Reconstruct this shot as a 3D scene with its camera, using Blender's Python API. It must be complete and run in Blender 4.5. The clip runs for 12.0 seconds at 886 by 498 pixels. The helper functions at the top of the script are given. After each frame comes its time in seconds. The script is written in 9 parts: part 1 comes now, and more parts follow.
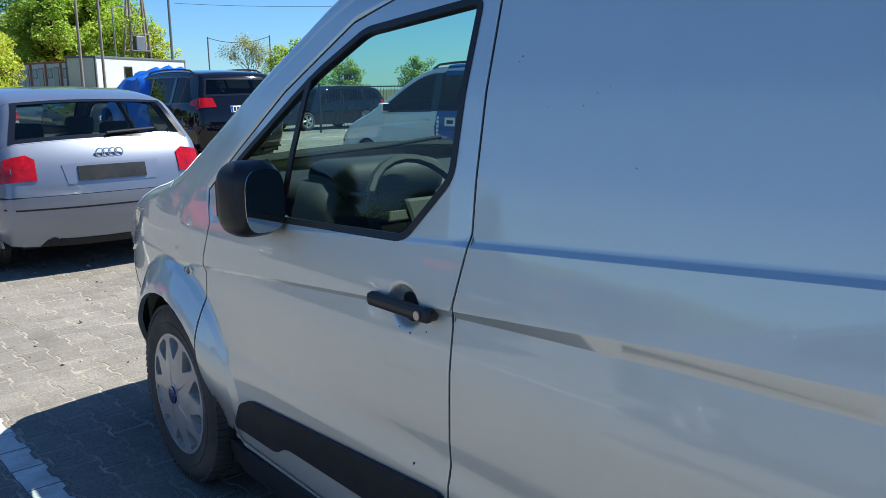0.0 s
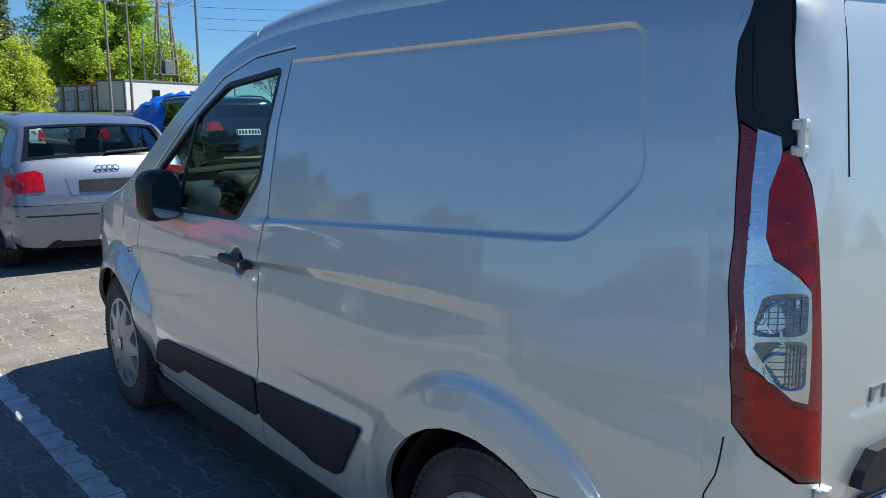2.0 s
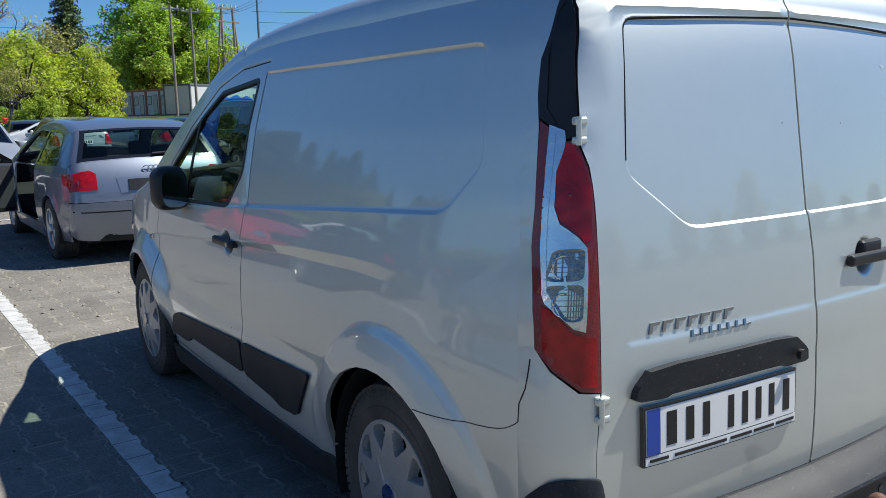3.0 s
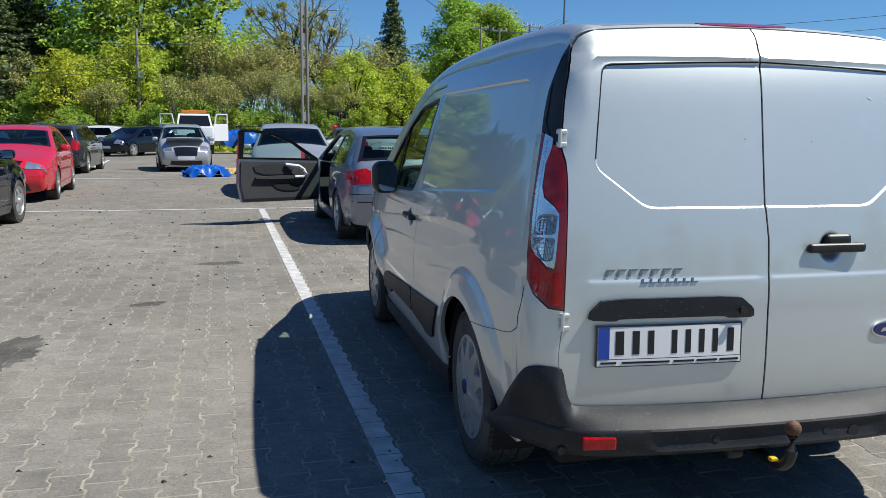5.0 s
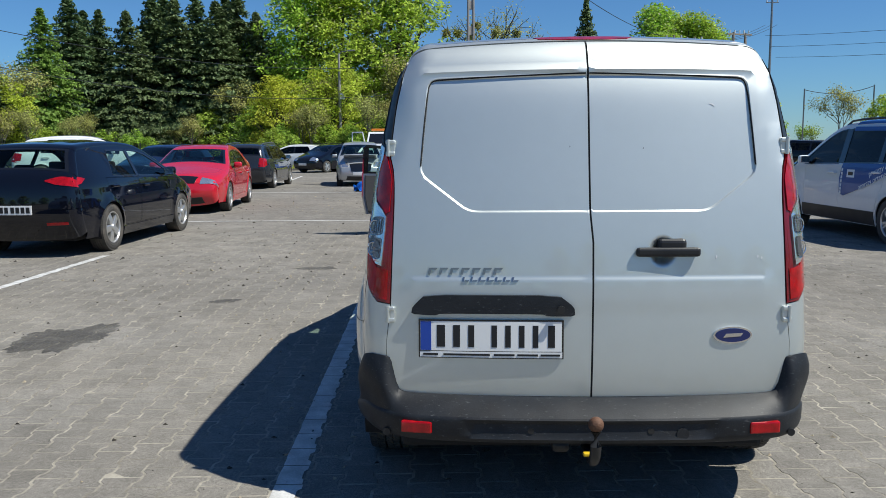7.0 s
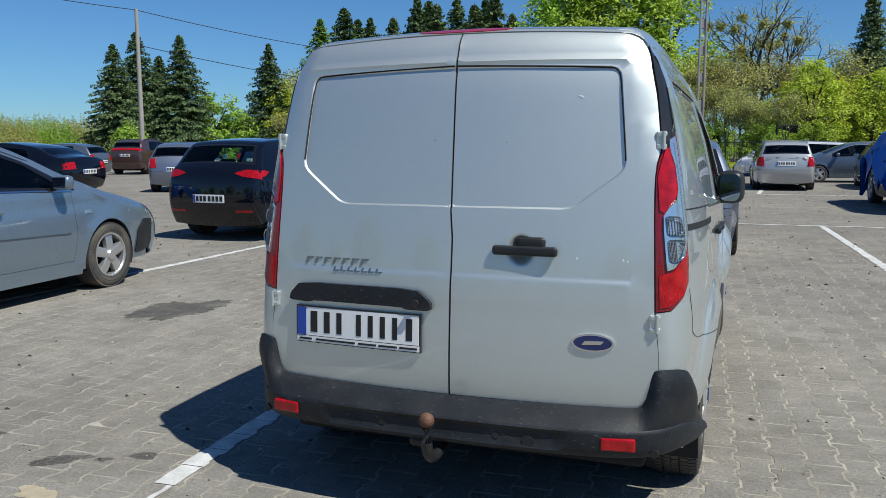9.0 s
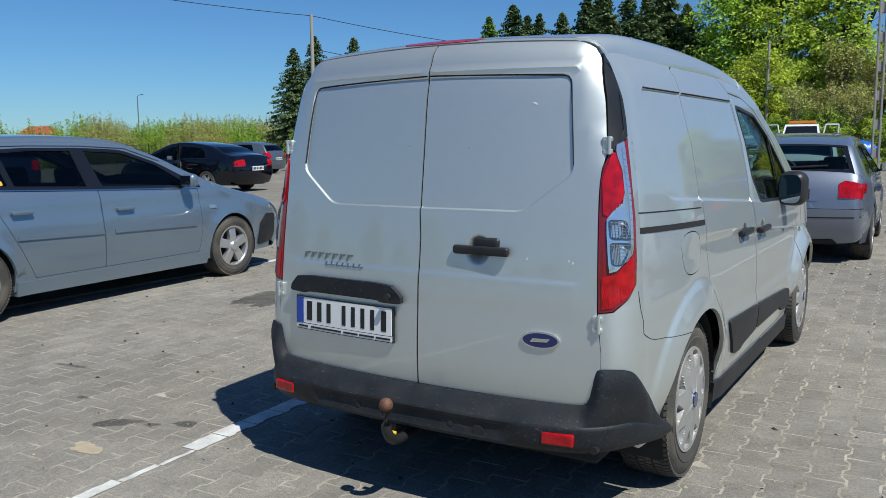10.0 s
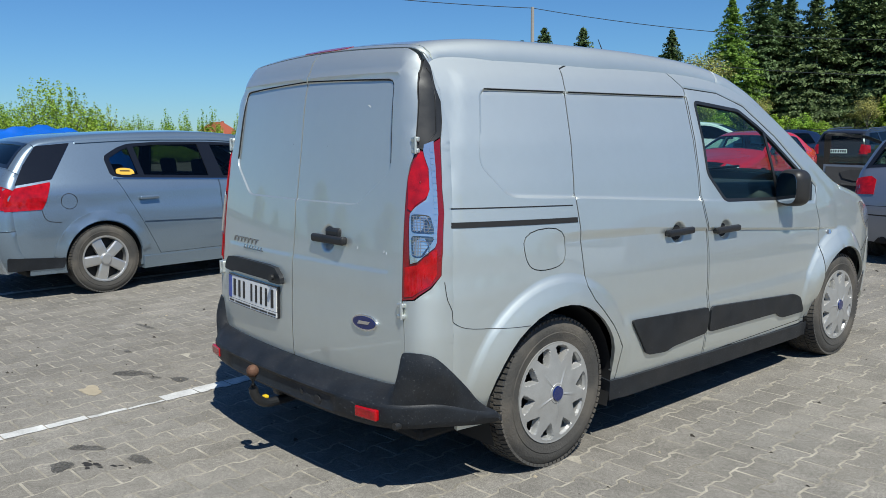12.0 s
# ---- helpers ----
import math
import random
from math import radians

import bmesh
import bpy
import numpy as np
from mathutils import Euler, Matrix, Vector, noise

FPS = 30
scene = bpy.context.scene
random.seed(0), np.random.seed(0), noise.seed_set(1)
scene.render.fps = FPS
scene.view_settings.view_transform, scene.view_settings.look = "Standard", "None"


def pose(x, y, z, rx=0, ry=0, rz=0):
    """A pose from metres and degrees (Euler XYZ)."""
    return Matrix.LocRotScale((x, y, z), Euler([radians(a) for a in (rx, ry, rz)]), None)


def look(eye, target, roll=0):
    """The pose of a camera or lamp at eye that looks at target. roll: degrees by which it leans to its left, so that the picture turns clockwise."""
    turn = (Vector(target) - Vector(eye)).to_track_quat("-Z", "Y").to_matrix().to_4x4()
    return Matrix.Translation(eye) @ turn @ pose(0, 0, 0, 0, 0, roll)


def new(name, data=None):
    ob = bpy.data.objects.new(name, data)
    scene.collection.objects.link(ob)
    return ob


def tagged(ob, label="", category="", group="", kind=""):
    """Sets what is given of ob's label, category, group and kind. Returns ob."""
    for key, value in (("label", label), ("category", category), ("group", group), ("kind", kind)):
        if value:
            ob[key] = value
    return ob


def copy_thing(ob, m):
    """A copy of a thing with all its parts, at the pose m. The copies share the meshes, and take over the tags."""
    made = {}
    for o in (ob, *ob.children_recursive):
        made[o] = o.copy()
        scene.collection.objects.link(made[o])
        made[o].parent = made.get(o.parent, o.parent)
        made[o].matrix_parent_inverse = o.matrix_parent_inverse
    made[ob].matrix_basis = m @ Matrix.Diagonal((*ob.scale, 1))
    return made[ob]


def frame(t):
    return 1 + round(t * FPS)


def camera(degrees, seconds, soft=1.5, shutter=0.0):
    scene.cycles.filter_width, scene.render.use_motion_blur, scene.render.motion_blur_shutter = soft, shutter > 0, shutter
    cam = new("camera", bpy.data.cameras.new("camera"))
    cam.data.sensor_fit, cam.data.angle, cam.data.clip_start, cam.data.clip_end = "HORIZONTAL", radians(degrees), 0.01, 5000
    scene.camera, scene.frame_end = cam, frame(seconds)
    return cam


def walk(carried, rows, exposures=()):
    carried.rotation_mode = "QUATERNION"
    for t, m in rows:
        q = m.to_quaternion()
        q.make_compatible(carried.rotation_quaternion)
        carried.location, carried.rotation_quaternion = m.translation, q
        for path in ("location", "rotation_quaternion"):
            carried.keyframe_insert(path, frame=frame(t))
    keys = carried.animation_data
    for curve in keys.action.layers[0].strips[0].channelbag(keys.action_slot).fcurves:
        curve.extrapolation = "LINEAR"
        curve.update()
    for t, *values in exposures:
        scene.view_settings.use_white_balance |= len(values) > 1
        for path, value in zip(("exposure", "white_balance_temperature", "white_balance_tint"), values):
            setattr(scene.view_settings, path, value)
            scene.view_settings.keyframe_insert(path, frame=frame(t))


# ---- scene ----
from mathutils.geometry import delaunay_2d_cdt

cam = camera(57.0, 12.0, soft=0.8)
PATH = [
    (0, (-1.923, -0.091, 1.381), (-0.678, 1.425, 0.993), -0.8),
    (0.5, (-1.955, -0.398, 1.384), (-0.715, 1.123, 0.998), -0.1),
    (1, (-1.95, -0.712, 1.401), (-0.715, 0.815, 1.027), 0.0),
    (1.5, (-2.01, -1.045, 1.398), (-0.781, 0.498, 1.071), -0.2),
    (2, (-2.024, -1.332, 1.415), (-0.818, 0.228, 1.085), -0.3),
    (2.5, (-1.971, -1.632, 1.401), (-0.836, -0.018, 1.077), -0.4),
    (2.7, (-1.969, -1.76, 1.418), (-0.858, -0.13, 1.088), -0.9),
    (4.3, (-1.859, -2.79, 1.403), (-1.08, -0.97, 1.115), 0.6),
    (4.5, (-1.826, -2.92, 1.395), (-1.166, -1.054, 1.105), 0.5),
    (5, (-1.724, -3.23, 1.395), (-1.286, -1.3, 1.106), 0.5),
    (5.5, (-1.448, -3.509, 1.396), (-1.224, -1.544, 1.101), -0.1),
    (6, (-1.165, -3.621, 1.392), (-0.992, -1.658, 1.049), -0.4),
    (6.5, (-0.83, -3.606, 1.394), (-0.709, -1.633, 1.091), -0.1),
    (7, (-0.455, -3.676, 1.381), (-0.506, -1.693, 1.128), -0.4),
    (7.2, (-0.315, -3.678, 1.393), (-0.427, -1.698, 1.137), -0.6),
    (8.8, (0.83, -3.509, 1.372), (0.245, -1.614, 1.117), -0.1),
    (9, (0.969, -3.468, 1.355), (0.298, -1.601, 1.103), -0.1),
    (9.5, (1.298, -3.385, 1.377), (0.424, -1.605, 1.121), -0.0),
    (10, (1.738, -3.319, 1.387), (0.689, -1.636, 1.127), -0.5),
    (10.5, (2.074, -3.138, 1.383), (0.881, -1.554, 1.119), -0.7),
    (11, (2.415, -2.972, 1.37), (1.094, -1.494, 1.108), -0.9),
    (11.5, (2.789, -2.807, 1.393), (1.391, -1.403, 1.122), -1.3),
    (12, (3.085, -2.542, 1.407), (1.591, -1.242, 1.13), -0.6),
]
EXPOSURE = [(0.0, 0.84, 6350, 7), (1.0, 0.78, 6350, 7), (2.5, 0.44, 6350, 7), (4.5, 0.31, 6400, 7), (5.5, 0.29, 6350, 7), (7.0, 0.21, 6300, 6), (10.5, 0.15, 6250, 5), (12.0, 0.20, 6250, 5)]
walk(cam, [(t, look(eye, target, roll)) for t, eye, target, roll in PATH], EXPOSURE)

# ---- world and sun ----
SUN_DIR = Vector((0.64, -0.22, 1.0)).normalized()
world = bpy.data.worlds.new("sky")
scene.world = world
world.use_nodes = True
wn = world.node_tree.nodes
sky = wn.new("ShaderNodeTexSky")
sky.sky_type = "NISHITA"
sky.sun_disc = False
sky.sun_elevation = math.asin(SUN_DIR.z)
sky.sun_rotation = math.atan2(SUN_DIR.x, SUN_DIR.y)
sky.altitude = 300
sky.air_density, sky.dust_density, sky.ozone_density = 1.0, 0.1, 3.0
wn["Background"].inputs[1].default_value = 0.061
tint = wn.new("ShaderNodeMix")
tint.data_type, tint.blend_type = "RGBA", "MULTIPLY"
tint.inputs["Factor"].default_value = 1.0
tint.inputs["B"].default_value = (0.63, 0.98, 1.38, 1)
world.node_tree.links.new(sky.outputs[0], tint.inputs["A"])
world.node_tree.links.new(tint.outputs["Result"], wn["Background"].inputs[0])
sun = new("sun", bpy.data.lights.new("sun", "SUN"))
sun.data.energy, sun.data.angle, sun.data.color = 5.0, radians(0.53), (1.0, 0.95, 0.87)
sun.matrix_world = look(SUN_DIR * 60, (0, 0, 0))


# ---- materials ----
def material(name, color, rough=0.5, metal=0.0, coat=0.0, vary=0.0, scale=4.0, bump=0.0, bump_scale=40.0, island=0.0, spec=0.5,
             color2=None, flake=0.0, dirt=0.0, coat_ior=1.5, specks=0.0):
    """A principled surface with variation at two scales, fine relief, and patches of dust."""
    m = bpy.data.materials.new(name)
    m.use_nodes = True
    nt = m.node_tree
    n, link = nt.nodes, nt.links.new
    b = n["Principled BSDF"]
    b.inputs["Roughness"].default_value = rough
    b.inputs["Metallic"].default_value = metal
    b.inputs["Coat Weight"].default_value = coat
    b.inputs["Coat Roughness"].default_value = 0.03
    b.inputs["Coat IOR"].default_value = coat_ior
    b.inputs["Specular IOR Level"].default_value = spec
    b.inputs["Base Color"].default_value = (*color, 1)
    geo = n.new("ShaderNodeNewGeometry")
    tc = n.new("ShaderNodeTexCoord")
    src = None
    if vary or color2:
        big = n.new("ShaderNodeTexNoise")
        big.inputs["Scale"].default_value, big.inputs["Detail"].default_value = scale, 6
        fine = n.new("ShaderNodeTexNoise")
        fine.inputs["Scale"].default_value, fine.inputs["Detail"].default_value = scale * 13, 4
        link(tc.outputs["Object"], big.inputs["Vector"])
        link(tc.outputs["Object"], fine.inputs["Vector"])
        add = n.new("ShaderNodeMath")
        add.operation = "MULTIPLY_ADD"
        link(fine.outputs[0], add.inputs[0])
        add.inputs[1].default_value = 0.5
        link(big.outputs[0], add.inputs[2])
        ramp = n.new("ShaderNodeMapRange")
        ramp.inputs["From Min"].default_value, ramp.inputs["From Max"].default_value = 0.45, 1.05
        link(add.outputs[0], ramp.inputs["Value"])
        mix = n.new("ShaderNodeMix")
        mix.data_type = "RGBA"
        c2 = color2 if color2 else tuple(c * (1 - vary) for c in color)
        mix.inputs["A"].default_value, mix.inputs["B"].default_value = (*c2, 1), (*color, 1)
        link(ramp.outputs[0], mix.inputs["Factor"])
        src = mix.outputs["Result"]
    if island:
        hsv = n.new("ShaderNodeHueSaturation")
        mr = n.new("ShaderNodeMapRange")
        mr.inputs["To Min"].default_value, mr.inputs["To Max"].default_value = 1 - island, 1 + island
        link(geo.outputs["Random Per Island"], mr.inputs["Value"])
        link(mr.outputs[0], hsv.inputs["Value"])
        if src:
            link(src, hsv.inputs["Color"])
        else:
            hsv.inputs["Color"].default_value = (*color, 1)
        src = hsv.outputs[0]
    if flake:
        fl = n.new("ShaderNodeTexVoronoi")
        fl.inputs["Scale"].default_value = 900
        link(tc.outputs["Object"], fl.inputs["Vector"])
        mr = n.new("ShaderNodeMapRange")
        mr.inputs["To Min"].default_value, mr.inputs["To Max"].default_value = rough - flake, rough + flake
        link(fl.outputs["Color"], mr.inputs["Value"])
        link(mr.outputs[0], b.inputs["Roughness"])
    if dirt:
        dn = n.new("ShaderNodeTexNoise")
        dn.inputs["Scale"].default_value, dn.inputs["Detail"].default_value = 5, 9
        link(tc.outputs["Object"], dn.inputs["Vector"])
        mul = n.new("ShaderNodeMapRange")
        mul.inputs["From Min"].default_value, mul.inputs["From Max"].default_value = 0.45, 0.8
        link(dn.outputs[0], mul.inputs["Value"])
        mul2 = n.new("ShaderNodeMath")
        mul2.operation = "MULTIPLY"
        mul2.inputs[1].default_value = dirt
        link(mul.outputs[0], mul2.inputs[0])
        mix2 = n.new("ShaderNodeMix")
        mix2.data_type = "RGBA"
        mix2.inputs["A"].default_value, mix2.inputs["B"].default_value = (*color, 1), (0.30, 0.25, 0.19, 1)
        if src:
            link(src, mix2.inputs["A"])
        link(mul2.outputs[0], mix2.inputs["Factor"])
        src = mix2.outputs["Result"]
    if specks:
        # short pale scuffs, longer along the car's width
        mp3, sn, smr, mix3 = (n.new("ShaderNode" + k) for k in ("Mapping", "TexNoise", "MapRange", "Mix"))
        mp3.inputs["Scale"].default_value = (1.0, 2.6, 2.6)
        sn.inputs["Scale"].default_value, sn.inputs["Detail"].default_value, sn.inputs["Roughness"].default_value = 46, 5, 0.7
        smr.inputs["From Min"].default_value, smr.inputs["From Max"].default_value, smr.inputs["To Max"].default_value = 0.60, 0.74, specks
        mix3.data_type = "RGBA"
        mix3.inputs["B"].default_value = (0.34, 0.35, 0.36, 1)
        link(tc.outputs["Object"], mp3.inputs["Vector"])
        link(mp3.outputs[0], sn.inputs["Vector"])
        link(sn.outputs[0], smr.inputs["Value"])
        link(smr.outputs[0], mix3.inputs["Factor"])
        mix3.inputs["A"].default_value = (*color, 1)
        if src:
            link(src, mix3.inputs["A"])
        src = mix3.outputs["Result"]
    if src:
        link(src, b.inputs["Base Color"])
    if bump:
        bn = n.new("ShaderNodeTexNoise")
        bn.inputs["Scale"].default_value, bn.inputs["Detail"].default_value = bump_scale, 6
        link(tc.outputs["Object"], bn.inputs["Vector"])
        bp = n.new("ShaderNodeBump")
        bp.inputs["Strength"].default_value, bp.inputs["Distance"].default_value = bump, 0.01
        link(bn.outputs[0], bp.inputs["Height"])
        link(bp.outputs[0], b.inputs["Normal"])
    return m


def glass_material(name, tint, gloss=0.02):
    """Thin car glass: tinted see-through with a mirror gloss by Fresnel."""
    m = bpy.data.materials.new(name)
    m.use_nodes = True
    n, link = m.node_tree.nodes, m.node_tree.links.new
    n.remove(n["Principled BSDF"])
    tr, gl, mix, lw, pw, ma = (n.new("ShaderNode" + k) for k in ("BsdfTransparent", "BsdfGlossy", "MixShader", "LayerWeight", "Math", "Math"))
    tr.inputs[0].default_value = (*tint, 1)
    gl.inputs["Roughness"].default_value = gloss
    lw.inputs[0].default_value = 0.5
    pw.operation, ma.operation = "POWER", "MULTIPLY_ADD"
    pw.inputs[1].default_value = 4.6
    ma.inputs[1].default_value, ma.inputs[2].default_value = 0.80, 0.03
    link(lw.outputs["Facing"], pw.inputs[0])
    link(pw.outputs[0], ma.inputs[0])
    link(ma.outputs[0], mix.inputs[0])
    link(tr.outputs[0], mix.inputs[1])
    link(gl.outputs[0], mix.inputs[2])
    link(mix.outputs[0], n["Material Output"].inputs[0])
    return m


def leaf_material(name, color, spread=0.35, light=0.35):
    """Leaves: diffuse with some light through, varied leaf by leaf and tree by tree."""
    m = bpy.data.materials.new(name)
    m.use_nodes = True
    n, link = m.node_tree.nodes, m.node_tree.links.new
    b = n["Principled BSDF"]
    b.inputs["Roughness"].default_value = 0.6
    b.inputs["Specular IOR Level"].default_value = 0.25
    geo, info, hsv, mr, mr2 = (n.new("ShaderNode" + k) for k in ("NewGeometry", "ObjectInfo", "HueSaturation", "MapRange", "MapRange"))
    mr.inputs["To Min"].default_value, mr.inputs["To Max"].default_value = 1 - spread, 1 + spread
    link(geo.outputs["Random Per Island"], mr.inputs["Value"])
    link(mr.outputs[0], hsv.inputs["Value"])
    mr2.inputs["To Min"].default_value, mr2.inputs["To Max"].default_value = 0.485, 0.515
    link(info.outputs["Random"], mr2.inputs["Value"])
    link(mr2.outputs[0], hsv.inputs["Hue"])
    hsv.inputs["Color"].default_value = (*color, 1)
    link(hsv.outputs[0], b.inputs["Base Color"])
    tl, mix = n.new("ShaderNodeBsdfTranslucent"), n.new("ShaderNodeMixShader")
    link(hsv.outputs[0], tl.inputs[0])
    mix.inputs[0].default_value = light
    link(b.outputs[0], mix.inputs[1])
    link(tl.outputs[0], mix.inputs[2])
    link(mix.outputs[0], n["Material Output"].inputs[0])
    return m


VAN_SILVER = material("van_silver_paint", (0.685, 0.715, 0.68), 0.53, 0.88, 1.0, vary=0.05, scale=1.5, flake=0.05, coat_ior=1.65)
BLACK_PLASTIC = material("black_plastic", (0.020, 0.021, 0.023), 0.42, vary=0.45, scale=7, bump=0.03, bump_scale=350, dirt=0.05, spec=0.4)
GREY_PLASTIC = material("weathered_grey_plastic", (0.018, 0.021, 0.026), 0.52, vary=0.6, scale=11, bump=0.10, bump_scale=260, dirt=0.05, spec=0.34, specks=0.26)
DARK = material("dark_lining", (0.012, 0.012, 0.013), 0.8, vary=0.3)
GLOSS_BLACK = material("gloss_black", (0.010, 0.010, 0.011), 0.12, coat=0.6, vary=0.2)
RUBBER = material("tyre_rubber", (0.062, 0.058, 0.052), 0.8, vary=0.35, scale=14, bump=0.4, bump_scale=90, dirt=0.32)
COVER_PLASTIC = material("silver_cover_plastic", (0.43, 0.43, 0.42), 0.42, 0.4, 0.2, vary=0.25, scale=16, dirt=0.30)
ALLOY = material("wheel_silver", (0.62, 0.62, 0.61), 0.33, 0.75, 0.2, vary=0.12, scale=20, dirt=0.3)
STEEL = material("bare_steel", (0.45, 0.45, 0.45), 0.3, 0.95, vary=0.2, scale=30)
RUST = material("rusty_steel", (0.17, 0.085, 0.05), 0.7, 0.3, vary=0.5, scale=40, bump=0.3, bump_scale=120)
BADGE_METAL = material("badge_metal", (0.36, 0.37, 0.38), 0.28, 0.9, 0.3, vary=0.2, scale=40)
MIRROR = material("mirror_glass", (0.30, 0.33, 0.36), 0.03, 1.0)
CHROME = material("chrome", (0.75, 0.75, 0.76), 0.12, 1.0, vary=0.05)
DARK_GLASSY = material("lens_rib_grey", (0.22, 0.22, 0.23), 0.2, 0.3, 0.5)
RED_LENS = material("red_lens", (0.52, 0.004, 0.009), 0.10, 0.0, 0.7, vary=0.65, scale=26, bump=0.12, bump_scale=200, spec=0.2)
DARK_RED_LENS = material("dark_red_lens", (0.22, 0.003, 0.006), 0.10, 0.0, 0.8, vary=0.25, scale=25, bump=0.3, bump_scale=200)
CLEAR_LENS = material("clear_lens_reflector", (0.72, 0.73, 0.75), 0.14, 0.85, 0.9, vary=0.15, scale=24, bump=0.04, bump_scale=140)
BOWL = material("lamp_reflector_bowl", (0.30, 0.31, 0.33), 0.12, 0.95, 1.0, vary=0.6, scale=45, bump=0.25, bump_scale=90)
AMBER = material("amber_bulb", (0.75, 0.22, 0.02), 0.2, 0.1, 0.5, vary=0.2, scale=30)
PLATE_WHITE = material("plate_white", (0.82, 0.82, 0.80), 0.3, coat=0.3, vary=0.05)
PLATE_BLUE = material("plate_blue", (0.01, 0.06, 0.38), 0.3, coat=0.3, vary=0.1)
INK = material("plate_ink", (0.012, 0.012, 0.014), 0.4, vary=0.1)
BADGE_BLUE = material("badge_blue", (0.008, 0.02, 0.12), 0.15, 0.2, 0.8, vary=0.1)
CABIN_CLOTH = material("headlining_cloth", (0.25, 0.25, 0.24), 0.9, vary=0.1, scale=20)
SEAT_CLOTH = material("seat_cloth", (0.035, 0.036, 0.04), 0.9, vary=0.3, scale=15, bump=0.2, bump_scale=200)
DASH = material("dash_plastic", (0.016, 0.017, 0.019), 0.7, vary=0.2, scale=10)
GLASS = glass_material("car_glass", (0.72, 0.88, 0.82))
GLASS_SMOKED = glass_material("smoked_car_glass", (0.30, 0.35, 0.34))
GLASS_DARK = glass_material("tinted_car_glass", (0.12, 0.13, 0.135))
CONCRETE = material("concrete", (0.36, 0.34, 0.31), 0.85, vary=0.25, scale=3, bump=0.3, bump_scale=40)
WHITE_PAINT = material("white_metal_paint", (0.74, 0.75, 0.75), 0.4, coat=0.4, vary=0.08, scale=1.2)


# ---- mesh tools ----
def link_mesh(name, verts, faces, mat, parent=None, label="", smooth=True):
    me = bpy.data.meshes.new(name)
    me.from_pydata([tuple(v) for v in verts], [], [tuple(f) for f in faces])
    me.validate()
    if smooth:
        me.polygons.foreach_set("use_smooth", [True] * len(me.polygons))
        me.set_sharp_from_angle(angle=radians(30))
    me.materials.append(mat)
    ob = new(name, me)
    ob.parent = parent
    if label:
        ob["label"] = label
    return ob


def part(name, bm, mat, parent=None, label="", smooth=False):
    me = bpy.data.meshes.new(name)
    bm.to_mesh(me)
    bm.free()
    if smooth:
        me.polygons.foreach_set("use_smooth", [True] * len(me.polygons))
    me.materials.append(mat)
    ob = new(name, me)
    ob.parent = parent
    if label:
        ob["label"] = label
    return ob


def thing(name, label, category, m=None, group=""):
    e = new(name)
    e.empty_display_size = 0.2
    tagged(e, label, category, group)
    if m is not None:
        e.matrix_basis = m
    return e


def box_bm(size, at=(0, 0, 0), bevel=0.0, m=None, bm=None, segments=2):
    bm = bm or bmesh.new()
    r = bmesh.ops.create_cube(bm, size=1)
    mm = Matrix.Translation(at) @ (m or Matrix()) @ Matrix.Diagonal((*size, 1))
    bmesh.ops.transform(bm, matrix=mm, verts=r["verts"])
    if bevel:
        edges = list({e for v in r["verts"] for e in v.link_edges})
        bmesh.ops.bevel(bm, geom=edges, offset=bevel, segments=segments, affect="EDGES", profile=0.5)
    return bm


def rod_bm(a, b, r, bm=None, n=10, r2=None):
    bm = bm or bmesh.new()
    a, b = Vector(a), Vector(b)
    m = Matrix.Translation((a + b) / 2) @ (b - a).to_track_quat("Z", "Y").to_matrix().to_4x4()
    bmesh.ops.create_cone(bm, cap_ends=True, segments=n, radius1=r, radius2=r if r2 is None else r2, depth=(b - a).length, matrix=m)
    return bm


def tube(name, pts, r, mat, parent=None, label="", n=8, r_end=None):
    """A round bar along points."""
    pts = [Vector(p) for p in pts]
    verts, faces = [], []
    for i, p in enumerate(pts):
        d = (pts[min(i + 1, len(pts) - 1)] - pts[max(i - 1, 0)]).normalized()
        q = d.to_track_quat("Z", "Y")
        rr = r if r_end is None else r + (r_end - r) * i / (len(pts) - 1)
        for k in range(n):
            a = 2 * math.pi * k / n
            verts.append(p + q @ Vector((rr * math.cos(a), rr * math.sin(a), 0)))
        if i:
            for k in range(n):
                faces.append(((i - 1) * n + k, (i - 1) * n + (k + 1) % n, i * n + (k + 1) % n, i * n + k))
    faces.append(tuple(reversed(range(n))))
    faces.append(tuple((len(pts) - 1) * n + k for k in range(n)))
    return link_mesh(name, verts, faces, mat, parent, label)


def lathe(name, prof, mat, parent=None, label="", n=40, smooth=True):
    """Turned round the x axis: prof holds (x, radius)."""
    verts, faces = [], []
    for i, (x, r) in enumerate(prof):
        for k in range(n):
            a = 2 * math.pi * k / n
            verts.append((x, r * math.cos(a), r * math.sin(a)))
        if i:
            for k in range(n):
                faces.append(((i - 1) * n + k, i * n + k, i * n + (k + 1) % n, (i - 1) * n + (k + 1) % n))
    return link_mesh(name, verts, faces, mat, parent, label, smooth)


def in_poly(pts, poly):
    """Which points lie in a polygon."""
    x, y = pts[:, 0], pts[:, 1]
    inside = np.zeros(len(pts), bool)
    px, py = poly[:, 0], poly[:, 1]
    for i in range(len(poly)):
        j = i - 1
        cut = (py[i] > y) != (py[j] > y)
        if cut.any():
            xx = (px[j] - px[i]) * (y - py[i]) / (py[j] - py[i] + 1e-12) + px[i]
            inside ^= cut & (x < xx)
    return inside


